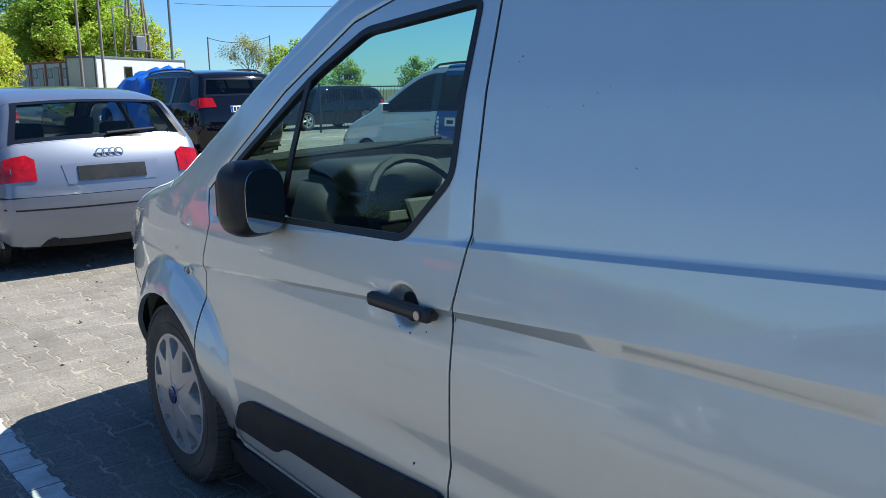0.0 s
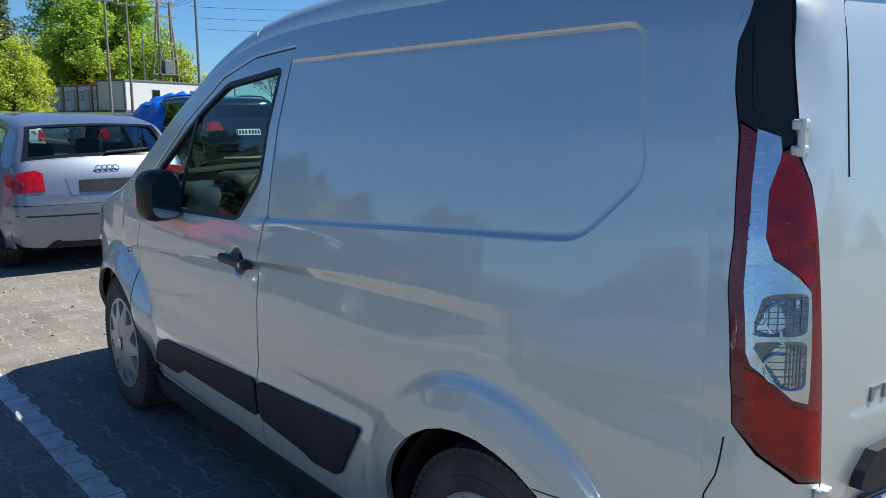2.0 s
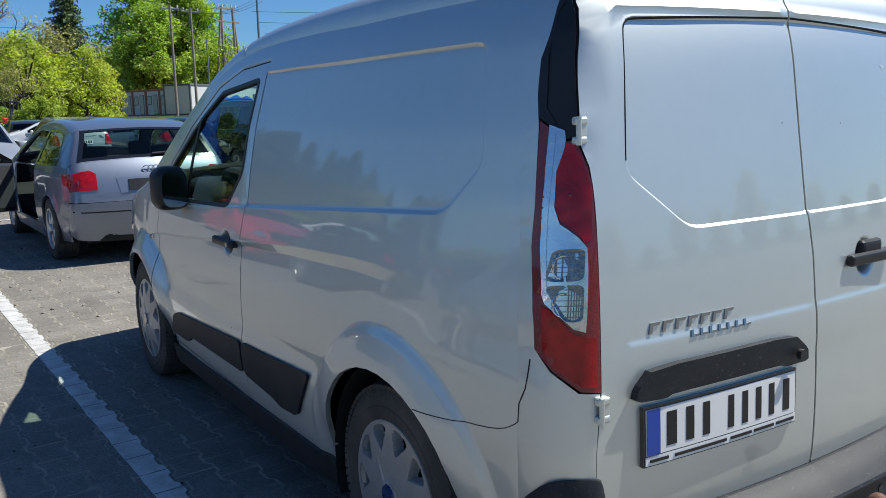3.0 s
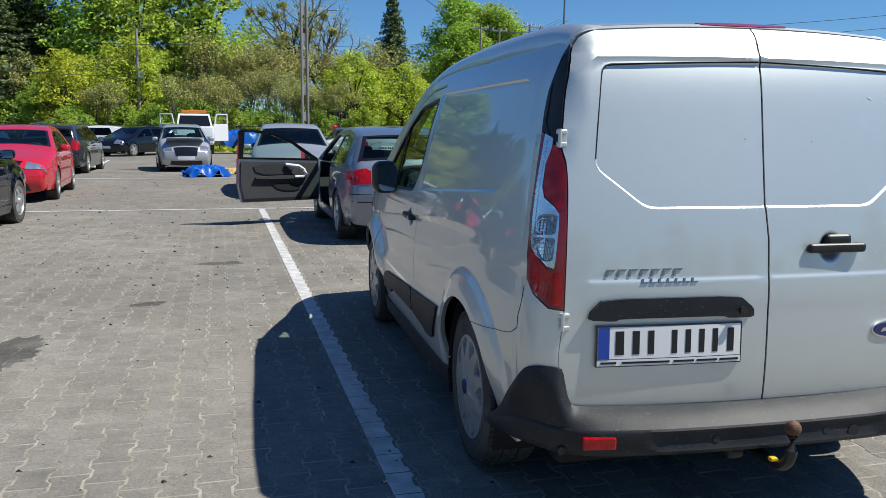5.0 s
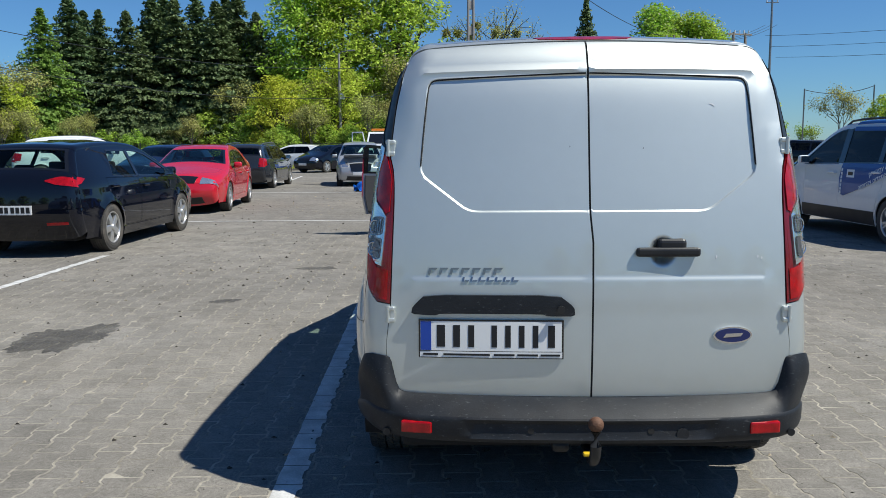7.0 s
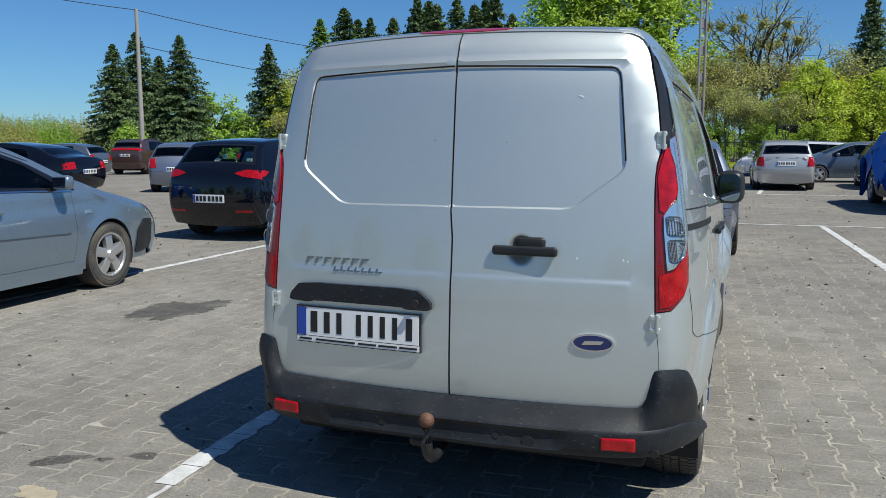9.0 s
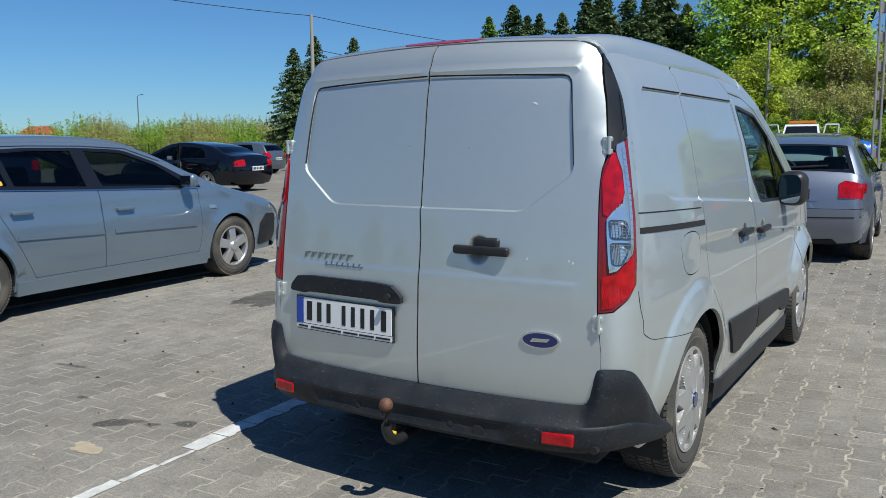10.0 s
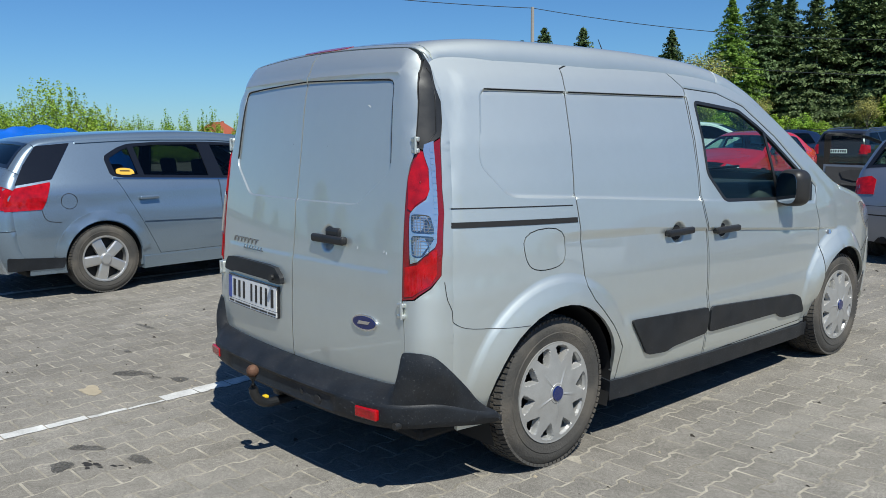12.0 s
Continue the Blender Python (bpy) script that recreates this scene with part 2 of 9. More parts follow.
def seg_dist(pts, a, b):
    d = b - a
    t = np.clip(((pts - a) @ d) / max(d @ d, 1e-12), 0, 1)
    return np.hypot(*(pts - a - t[:, None] * d).T)


def poly_dist(pts, poly, closed=True):
    """Distance of points from a polygon's outline."""
    out = np.full(len(pts), 1e9)
    for i in range(0 if closed else 1, len(poly)):
        out = np.minimum(out, seg_dist(pts, poly[i - 1], poly[i]))
    return out


def resample(poly, step, closed=True):
    poly = [np.array(p, float) for p in poly]
    out = []
    m = len(poly) if closed else len(poly) - 1
    for i in range(m):
        a, b = poly[i], poly[(i + 1) % len(poly)]
        k = max(1, int(np.ceil(np.hypot(*(b - a)) / step)))
        out += [a + (b - a) * j / k for j in range(k)]
    if not closed:
        out.append(poly[-1])
    return np.array(out)


def chaikin(poly, times=2, closed=True, keep=0.25):
    """Rounds a polygon's corners."""
    p = np.array(poly, float)
    for _ in range(times):
        if closed:
            q = np.roll(p, -1, 0)
            p = np.stack([p * (1 - keep) + q * keep, p * keep + q * (1 - keep)], 1).reshape(-1, 2)
        else:
            a, b = p[:-1], p[1:]
            mid = np.stack([a * (1 - keep) + b * keep, a * keep + b * (1 - keep)], 1).reshape(-1, 2)
            p = np.concatenate([p[:1], mid[1:-1], p[-1:]])
    return p


def rounded(poly, r, k=5):
    """A polygon with its corners rounded over the length r."""
    p = np.array(poly, float)
    out = []
    for i in range(len(p)):
        a, b, c = p[i - 1], p[i], p[(i + 1) % len(p)]
        u, v = a - b, c - b
        lu, lv = np.hypot(*u), np.hypot(*v)
        q0, q1 = b + u / lu * min(r, lu * 0.45), b + v / lv * min(r, lv * 0.45)
        for t in np.linspace(0, 1, k):
            out.append((1 - t) ** 2 * q0 + 2 * t * (1 - t) * b + t * t * q1)
    return np.array(out)


def shrink(poly, d):
    """A polygon moved inwards by d (outwards if negative)."""
    p = np.array(poly, float)
    area = 0.5 * np.sum(p[:, 0] * np.roll(p[:, 1], -1) - np.roll(p[:, 0], -1) * p[:, 1])
    sgn = 1 if area > 0 else -1
    e1 = p - np.roll(p, 1, 0)
    e2 = np.roll(p, -1, 0) - p
    e1 /= np.linalg.norm(e1, axis=1)[:, None] + 1e-9
    e2 /= np.linalg.norm(e2, axis=1)[:, None] + 1e-9
    n1 = np.stack([-e1[:, 1], e1[:, 0]], 1) * sgn
    n2 = np.stack([-e2[:, 1], e2[:, 0]], 1) * sgn
    n = n1 + n2
    n /= np.maximum(np.sum(n * n1, axis=1), 0.35)[:, None]
    return p + n * d


def patch(name, mp, outer, mat, parent, holes=(), creases=(), step=0.06, off=0.0, depth=0.018, label="", clip=None):
    """A panel cut to a polygon of the plane and laid on the surface mp, with its own thickness."""
    outer = resample(outer, step)
    holes = [resample(h, step) for h in holes]
    lines = [(resample(c, step, False)) for c in creases]
    pts, edges = [], []
    for loop, closed in [(outer, True)] + [(h, True) for h in holes] + [(c, False) for c in lines]:
        k = len(pts)
        pts += list(loop)
        edges += [(k + i, k + i + 1) for i in range(len(loop) - 1)]
        if closed:
            edges.append((k + len(loop) - 1, k))
    lo, hi = outer.min(0), outer.max(0)
    gx, gy = np.meshgrid(np.arange(lo[0] + step / 2, hi[0], step), np.arange(lo[1] + step / 2, hi[1], step))
    grid = np.stack([gx.ravel(), gy.ravel()], 1)
    if len(grid):
        ok = in_poly(grid, outer) & (poly_dist(grid, outer) > step * 0.4)
        for h in holes:
            ok &= ~in_poly(grid, h) & (poly_dist(grid, h) > step * 0.4)
        for c in lines:
            ok &= poly_dist(grid, c, False) > step * 0.3
        pts += list(grid[ok])
    res = delaunay_2d_cdt([Vector(p) for p in pts], edges, [], 0, 1e-5)
    uv = np.array([tuple(v) for v in res[0]])
    tri = np.array([tuple(f) for f in res[2]])
    cen = uv[tri].mean(1)
    ok = in_poly(cen, outer)
    for h in holes:
        ok &= ~in_poly(cen, h)
    tri = tri[ok]
    if not len(tri):
        return None
    h = 0.004
    p = mp(uv[:, 0], uv[:, 1])
    nrm = np.cross(mp(uv[:, 0] + h, uv[:, 1]) - mp(uv[:, 0] - h, uv[:, 1]), mp(uv[:, 0], uv[:, 1] + h) - mp(uv[:, 0], uv[:, 1] - h))
    nrm /= np.linalg.norm(nrm, axis=1)[:, None] + 1e-12
    nrm *= mp.flip
    a, b, c = (uv[tri[:, i]] for i in range(3))
    ccw = (b[:, 0] - a[:, 0]) * (c[:, 1] - a[:, 1]) - (b[:, 1] - a[:, 1]) * (c[:, 0] - a[:, 0]) > 0
    bad = ccw != (mp.flip > 0)
    tri[bad] = tri[bad][:, ::-1]
    verts = p + nrm * off
    faces = [tuple(t) for t in tri.tolist()]
    if depth:
        count = {}
        for t in faces:
            for i in range(3):
                e = (t[i], t[(i + 1) % 3])
                count[e] = count.get(e, 0) + 1
        rim = [e for e in count if (e[1], e[0]) not in count]
        allv = list(verts)
        for e in rim:
            k = len(allv)
            allv += [verts[e[0]], verts[e[1]], verts[e[1]] - nrm[e[1]] * depth, verts[e[0]] - nrm[e[0]] * depth]
            faces.append((k + 1, k, k + 3, k + 2))
        verts = allv
    return link_mesh(name, verts, faces, mat, parent, label)


def ribbon(name, mp, line, width, mat, parent, off=0.003, step=0.05, label=""):
    """A thin strip along a line on the surface mp."""
    p = resample(line, step, False)
    d = np.gradient(p, axis=0)
    d /= np.linalg.norm(d, axis=1)[:, None] + 1e-12
    n = np.stack([-d[:, 1], d[:, 0]], 1) * width / 2
    poly = np.concatenate([p + n, (p - n)[::-1]])
    return patch(name, mp, poly, mat, parent, step=10, off=off, depth=abs(off) + 0.002, label=label)


SIDE_NOW = [1]


class Shell:
    """The outside of a car: a side surface x(y, z), and a strip over front, bonnet, roof and rear along its side profile."""

    def __init__(self, profile, width_table, taper, radius, crown, bump=None, over_bump=None, smooth=2, lip=0.13):
        prof = chaikin(profile, smooth, False)
        self.p = resample(prof, 0.03, False)
        d = np.gradient(self.p, axis=0)
        d /= np.linalg.norm(d, axis=1)[:, None]
        self.n = np.stack([d[:, 1], -d[:, 0]], 1)
        mid = self.p.mean(0)
        if np.sum((self.p - mid) * self.n) < 0:
            self.n = -self.n
        self.s = np.concatenate([[0], np.cumsum(np.hypot(*np.diff(self.p, axis=0).T))])
        self.table = np.array(width_table, float)
        self.taper = taper
        self.y0, self.y1 = self.p[:, 0].min(), self.p[:, 0].max()
        self.bump, self.over_bump = bump, over_bump
        self.lip = lip
        k = [self.near(q) for q, _ in radius]
        o = np.argsort(k)
        self.r = np.interp(self.s, np.array(k)[o], np.array([v for _, v in radius])[o])
        k = [self.near(q) for q, _ in crown]
        o = np.argsort(k)
        self.c = np.interp(self.s, np.array(k)[o], np.array([v for _, v in crown])[o])
        self.edge = self.p - self.n * self.r[:, None]
        self.e = self.half(self.edge[:, 0], self.edge[:, 1])

    def near(self, q):
        return self.s[np.argmin(np.hypot(*(self.p - np.array(q)).T))]

    def half(self, y, z):
        w = np.interp(z, self.table[:, 0], self.table[:, 1])
        f, r, p = self.taper
        mid = (self.y0 + self.y1) / 2
        t = (y - mid) / ((self.y1 - self.y0) / 2)
        w = w * (1 - np.where(t > 0, f, r) * np.clip(np.abs(t), 0, 1.1) ** p)
        if self.bump:
            w = w + self.bump(y, z)
        return w

    def side(self, sign):
        def mp(y, z):
            SIDE_NOW[0] = sign
            return np.stack([sign * self.half(y, z), y, z], 1)
        mp.flip = 1.0 * sign
        return mp

    def over(self):
        def mp(s, x):
            y, z = np.interp(s, self.s, self.p[:, 0]), np.interp(s, self.s, self.p[:, 1])
            ny, nz = np.interp(s, self.s, self.n[:, 0]), np.interp(s, self.s, self.n[:, 1])
            e, r, c = (np.interp(s, self.s, k) for k in (self.e, self.r, self.c))
            a = np.clip(np.abs(x) / e, 0, 1)
            t = np.clip((a - (1 - self.lip)) / self.lip, 0, 1) * math.pi / 2
            b = np.where(a > 1 - self.lip, (1 - self.lip) + self.lip * np.sin(t), a)
            d = c * (1 - b * b) - r * (1 - np.cos(t))
            if self.over_bump:
                d = d + self.over_bump(y, z, x)
            return np.stack([np.sign(x) * b * e, y + ny * d, z + nz * d], 1)
        q = mp(np.array([self.s[len(self.s) // 2]] * 2) + np.array([0, 0.02]), np.array([0.0, 0.0]))
        i = len(self.s) // 2
        tang = q[1] - q[0]
        n = np.cross(tang, (1, 0, 0))
        mp.flip = 1.0 if n[1] * self.n[i, 0] + n[2] * self.n[i, 1] > 0 else -1.0
        return mp

    def band(self, s0, s1, a0=-1.0, a1=1.0, step=0.05):
        """A polygon of the strip from s0 to s1, between the shares a0 and a1 of its half width."""
        k = np.linspace(s0, s1, max(2, int((s1 - s0) / step) + 1))
        e = np.interp(k, self.s, self.e)
        return np.concatenate([np.stack([k, e * a0], 1), np.stack([k, e * a1], 1)[::-1]])

    def lips(self, s0, s1):
        """Lines that keep the rounded edges round."""
        k = np.linspace(s0 + 0.004, s1 - 0.004, max(2, int((s1 - s0) / 0.05) + 1))
        e = np.interp(k, self.s, self.e)
        return [np.stack([k, e * g * (1 - f * self.lip)], 1) for g in (-1, 1) for f in (1.0, 0.8, 0.6, 0.4, 0.2, 0.08)]

    def rear_s(self, z):
        """The place on the strip at height z of the rear."""
        i = int(np.argmax(self.p[:, 1]))
        zz = np.minimum.accumulate(self.p[i:, 1])
        return np.interp(z, zz[::-1], self.s[i:][::-1])

    def front_s(self, z):
        i = int(np.argmax(self.p[:, 1]))
        return np.interp(z, np.maximum.accumulate(self.p[:i, 1]), self.s[:i])

    def top_z(self, y):
        """The height of the side's upper edge at y."""
        k = self.edge[self.edge[:, 1] > 0.5]
        o = np.argsort(k[:, 0])
        return np.interp(y, k[o, 0], k[o, 1])

    def side_outline(self, arches, z0, y_from=None):
        """The side's polygon: its edge under the profile, closed along the sill with the wheel openings."""
        top = self.edge[self.edge[:, 1] > z0]
        if top[0, 0] < top[-1, 0]:
            top = top[::-1]
        low = []
        ya, yb = top[-1, 0], top[0, 0]
        for cy, cz, r in sorted(arches):
            a0 = math.asin(max(-1, min(1, (z0 - cz) / r)))
            th = np.linspace(math.pi - a0, a0, 22)
            low += [(cy + r * math.cos(t), cz + r * math.sin(t)) for t in th]
        low = [(ya, z0)] * int(low[0][0] > ya + 0.02) + low + [(yb, z0)] * int(low[-1][0] < yb - 0.02)
        return np.concatenate([top, np.array(low)])


def arch_liner(name, cy, cz, r, half, sign, parent, depth=0.34):
    """The dark wheel housing behind a wheel opening."""
    n = 18
    verts, faces = [], []
    for i in range(n + 1):
        a = math.pi * (1.12 - 1.24 * i / n)
        y, z = cy + r * math.cos(a), max(0.14, cz + r * math.sin(a))
        verts += [(sign * (half - 0.012), y, z), (sign * (half - depth), y, z)]
        if i:
            k = 2 * i
            faces.append((k - 2, k - 1, k + 1, k))
    faces.append(tuple(range(1, 2 * n + 2, 2)))
    return link_mesh(name, verts, faces, DARK, parent)


# ---- wheels ----
def wheel_parts(r, w, style, holes=8):
    """A wheel at the origin, its outer face towards +x: tyre and rim meshes shared by all wheels of the kind."""
    rim_r = r * 0.66
    t = [(-w / 2, rim_r), (-w / 2 - 0.004, rim_r + 0.02), (-w / 2 - 0.008, r * 0.85), (-w / 2 + 0.012, r * 0.965), (-w * 0.32, r * 0.992), (-w * 0.17, r),
         (-w * 0.165, r - 0.008), (-w * 0.145, r - 0.008), (-w * 0.14, r), (0.0 - 0.004, r), (-0.003, r - 0.008), (0.003, r - 0.008), (0.004, r), (w * 0.14, r),
         (w * 0.145, r - 0.008), (w * 0.165, r - 0.008), (w * 0.17, r), (w * 0.32, r * 0.992), (w / 2 - 0.012, r * 0.965), (w / 2 + 0.004, r * 0.90), (w / 2 + 0.008, r * 0.84),
         (w / 2 + 0.007, r * 0.80), (w / 2 + 0.010, r * 0.79), (w / 2 + 0.004, rim_r + 0.02), (w / 2 - 0.002, rim_r), (w / 2 - 0.03, rim_r - 0.006), (-w / 2, rim_r)]
    tyre = lathe("tyre", t, RUBBER, n=48)
    # tread blocks
    bm = bmesh.new()
    bm.from_mesh(tyre.data)
    nb = 78
    for k in range(nb):
        a = 2 * math.pi * k / nb
        for row, (x, sk, tilt) in enumerate(((-w * 0.405, 0.12, -0.22), (-w * 0.245, -0.2, -0.05), (-w * 0.07, 0.2, 0), (w * 0.07, 0.2, 0), (w * 0.245, -0.2, 0.05), (w * 0.405, 0.12, 0.22))):
            aa = a + row * 0.03
            rr = r * (0.982 if abs(x) > w * 0.3 else 0.996) - 0.003
            m = Matrix.Rotation(aa, 4, "X") @ Matrix.Translation((x, 0, rr)) @ Matrix.Rotation(tilt, 4, "Y") @ Matrix.Rotation(sk, 4, "Z")
            box_bm((w * (0.17 if abs(x) > w * 0.3 else 0.13), r * 0.058, 0.012), bm=bm, m=m @ Matrix(), at=(0, 0, 0))
    bm.to_mesh(tyre.data)
    bm.free()
    dish = lathe("wheel", [(-w * 0.35, rim_r * 0.98), (w * 0.15, rim_r * 0.9), (w * 0.16, 0.02)], DARK, n=32)
    bm = bmesh.new()
    # outer ring
    n = 48
    ring = [(w / 2 - 0.012, rim_r + 0.004), (w / 2 + 0.004, rim_r + 0.002), (w / 2 + 0.003, rim_r - 0.010), (w / 2 - 0.01, rim_r - 0.018), (w / 2 - 0.07, rim_r - 0.022)]
    rows = []
    for x, rr in ring:
        rows.append([bm.verts.new((x, rr * math.cos(2 * math.pi * k / n), rr * math.sin(2 * math.pi * k / n))) for k in range(n)])
    for i in range(len(rows) - 1):
        for k in range(n):
            bm.faces.new((rows[i][k], rows[i + 1][k], rows[i + 1][(k + 1) % n], rows[i][(k + 1) % n]))

    def spoke(a, r0, r1, w0, w1, x0, x1, thick=0.03):
        """A tapered, crowned bar from the hub to the ring."""
        vs = []
        for rr, ww, xx in ((r0, w0, x0), ((r0 + r1) / 2, (w0 + w1) / 2, (x0 + x1) / 2 + 0.006), (r1, w1, x1)):
            row = []
            for tt, dx in ((-1, -thick), (-1, -0.006), (-0.7, 0), (0.7, 0), (1, -0.006), (1, -thick)):
                y, z = rr, tt * ww / 2
                row.append(bm.verts.new((xx + dx, y * math.cos(a) - z * math.sin(a), y * math.sin(a) + z * math.cos(a))))
            vs.append(row)
        for i in range(2):
            for j in range(5):
                bm.faces.new((vs[i][j], vs[i][j + 1], vs[i + 1][j + 1], vs[i + 1][j]))
    if style == "cover":
        # a plastic cover: a dished star with deep windows at its rim
        nw, per = 10, 28
        nt = nw * per
        radii = [rim_r * q for q in (0.14, 0.25, 0.36, 0.47, 0.55)] + [rim_r * q for q in np.linspace(0.59, 0.965, 22)] + [rim_r - 0.003]
        grid, deep = [], {}
        for i, rr in enumerate(radii):
            row = []
            for k in range(nt):
                th = 2 * math.pi * k / nt
                u = abs((th * nw / (2 * math.pi) + 0.5) % 1 - 0.5) * 2
                v = rr / rim_r
                mouth = float(np.interp(v, [0.60, 0.66, 0.80, 0.89, 0.93, 0.95], [0.0, 0.26, 0.58, 0.68, 0.50, 0.0]))
                cut = min(1.0, max(0.0, (mouth - u) / 0.12)) if mouth > 0 else 0.0
                ridge = abs((th * 5 / (2 * math.pi) + 0.25) % 1 - 0.5) * 2
                x = w / 2 + 0.019 - 0.016 * v ** 1.5 + 0.006 * max(0.0, 1 - ridge / 0.16) * max(0.0, 1 - v / 0.62)
                deep[i, k] = cut
                row.append(bm.verts.new((x - 0.030 * cut, rr * math.cos(th), rr * math.sin(th))))
            grid.append(row)
        for i in range(len(radii) - 1):
            for k in range(nt):
                kk = (k + 1) % nt
                if min(deep[i, k], deep[i, kk], deep[i + 1, k], deep[i + 1, kk]) < 0.90:
                    bm.faces.new((grid[i][k], grid[i + 1][k], grid[i + 1][kk], grid[i][kk]))
    elif style == "five":
        for k in range(5):
            a = 2 * math.pi * k / 5
            spoke(a, 0.03, rim_r - 0.006, 0.085, 0.10, w / 2 + 0.0, w / 2 - 0.012, 0.05)
    else:
        for k in range(5):
            for da in (-0.17, 0.17):
                spoke(2 * math.pi * k / 5 + da, 0.04, rim_r - 0.006, 0.045, 0.04, w / 2 - 0.005, w / 2 - 0.012, 0.05)
    bmesh.ops.recalc_face_normals(bm, faces=bm.faces)
    rim = part("rim", bm, COVER_PLASTIC if style == "cover" else ALLOY)
    rim.parent, tyre.parent = dish, dish
    hub = lathe("hub_cap", [(w / 2 - 0.05, 0.055), (w / 2 + 0.008, 0.052), (w / 2 + 0.02, 0.042), (w / 2 + 0.022, 0.0)], COVER_PLASTIC if style == "cover" else ALLOY, dish, n=24)
    if style == "cover":
        lathe("badge", [(w / 2 + 0.02, 0.033), (w / 2 + 0.0255, 0.03), (w / 2 + 0.026, 0.0)], BADGE_BLUE, dish, "blue centre badge", n=24)
    return dish


WHEELS = {}


def add_wheel(key, at, sign, parent, spin=0.0, turn=0.0):
    """A wheel of a kind (radius, width, style) under a car."""
    if key not in WHEELS:
        w = wheel_parts(*key)
        WHEELS[key] = w
    else:
        src = WHEELS[key]
        w = src.copy()
        scene.collection.objects.link(w)
        for c in src.children:
            cc = c.copy()
            scene.collection.objects.link(cc)
            cc.parent = w
    w.parent = parent
    w.matrix_basis = pose(*at, 0, 0, (0 if sign > 0 else 180) + turn) @ pose(0, 0, 0, spin)
    return w


def seat(x, y, parent, z=0.32, mat=None, h=1.0):
    mat = mat or SEAT_CLOTH
    bm = box_bm((0.50, 0.50, 0.16), (x, y, z + 0.10), 0.05)
    part("seat", bm, mat, parent, smooth=True)
    bm = box_bm((0.48, 0.13, 0.62), (x, y - 0.32, z + 0.46 * h), 0.05, Matrix.Rotation(radians(14), 4, "X"))
    part("backrest", bm, mat, parent, smooth=True)
    bm = box_bm((0.26, 0.09, 0.17), (x, y - 0.42, z + 0.86 * h), 0.035, Matrix.Rotation(radians(8), 4, "X"))
    part("headrest", bm, mat, parent, smooth=True)


def steering_wheel(x, y, z, parent):
    verts, faces = [], []
    m = pose(x, y, z, 62)
    n, k2 = 24, 6
    for i in range(n):
        a = 2 * math.pi * i / n
        for j in range(k2):
            b = 2 * math.pi * j / k2
            r = 0.185 + 0.015 * math.cos(b)
            verts.append(m @ Vector((r * math.cos(a), r * math.sin(a), 0.015 * math.sin(b))))
    for i in range(n):
        for j in range(k2):
            faces.append((i * k2 + j, ((i + 1) % n) * k2 + j, ((i + 1) % n) * k2 + (j + 1) % k2, i * k2 + (j + 1) % k2))
    link_mesh("steering_wheel", verts, faces, DASH, parent)
    bm = box_bm((0.13, 0.10, 0.04), (0, 0, 0), 0.015, bm=None)
    box_bm((0.36, 0.035, 0.02), (0, 0, 0), 0.005, bm=bm)
    bmesh.ops.transform(bm, matrix=m, verts=bm.verts)
    part("steering_hub", bm, DASH, parent)


def bars(name, mp, rects, mat, parent, off=0.006):
    """Flat raised bars on a surface: (u0, u1, v0, v1)."""
    for u0, u1, v0, v1 in rects:
        patch(name, mp, [(u0, v0), (u1, v0), (u1, v1), (u0, v1)], mat, parent, step=0.3, off=off, depth=0.004)


def door_handle(at, sign, parent, mat, length=0.2, cup=None, rot=0.0, name="door_handle"):
    """A pull handle along y on a side, with its cup behind."""
    x, y, z = at
    h = bmesh.new()
    box_bm((0.028, length, 0.034), (0.030, 0, 0), 0.012, bm=h)
    box_bm((0.045, 0.035, 0.030), (0.012, length * 0.40, 0), 0.008, bm=h)
    box_bm((0.045, 0.035, 0.030), (0.012, -length * 0.40, 0), 0.008, bm=h)
    m = pose(x, y, z, 0, rot, 0 if sign > 0 else 180)
    bmesh.ops.transform(h, matrix=m, verts=h.verts)
    part(name, h, mat, parent, smooth=False)


# ---- the van ----
def smooth01(t):
    t = np.clip(t, 0, 1)
    return t * t * (3 - 2 * t)


VAN_PANEL = np.concatenate([rounded([(1.148, 1.588), (-0.295, 1.588), (-0.368, 1.29), (-0.235, 1.160), (0.2, 1.132), (1.115, 1.066)], 0.045)[5:25], [(1.12, 1.066), (2.32, 0.982), (2.375, 1.08), (1.95, 1.388), (1.68, 1.556), (1.45, 1.623), (1.152, 1.640), (1.148, 1.588)]])
VAN_WINDOW_PANEL = rounded([(1.618, -0.586), (1.272, -0.619), (1.131, -0.438), (1.129, 0.2), (1.63, 0.2)], 0.035)
VAN_FRAME = rounded([(-0.395, 1.665), (1.60, 1.72), (2.6, 1.0), (2.6, 0.3), (-0.56, 0.3), (-0.55, 0.95), (-0.50, 1.25)], 0.05)
ARCH_R, ARCH_F = (0.0, 0.32, 0.385), (2.648, 0.32, 0.375)


# the crease at handle height: places along the side, heights
CREASE = ([-0.3, 0.2, 0.6, 1.16, 1.30, 2.0, 2.7], [1.0, 0.996, 0.977, 0.931, 0.919, 0.862, 0.81])
SIDE_CUPS = [(1.31, 0.909), (0.885, 0.930)]
REAR_CUP = np.array([(0.987 + 0.058 * math.sin(a), 0.268 + 0.054 * math.cos(a)) for a in np.linspace(0, 2 * math.pi, 25)[:-1]])


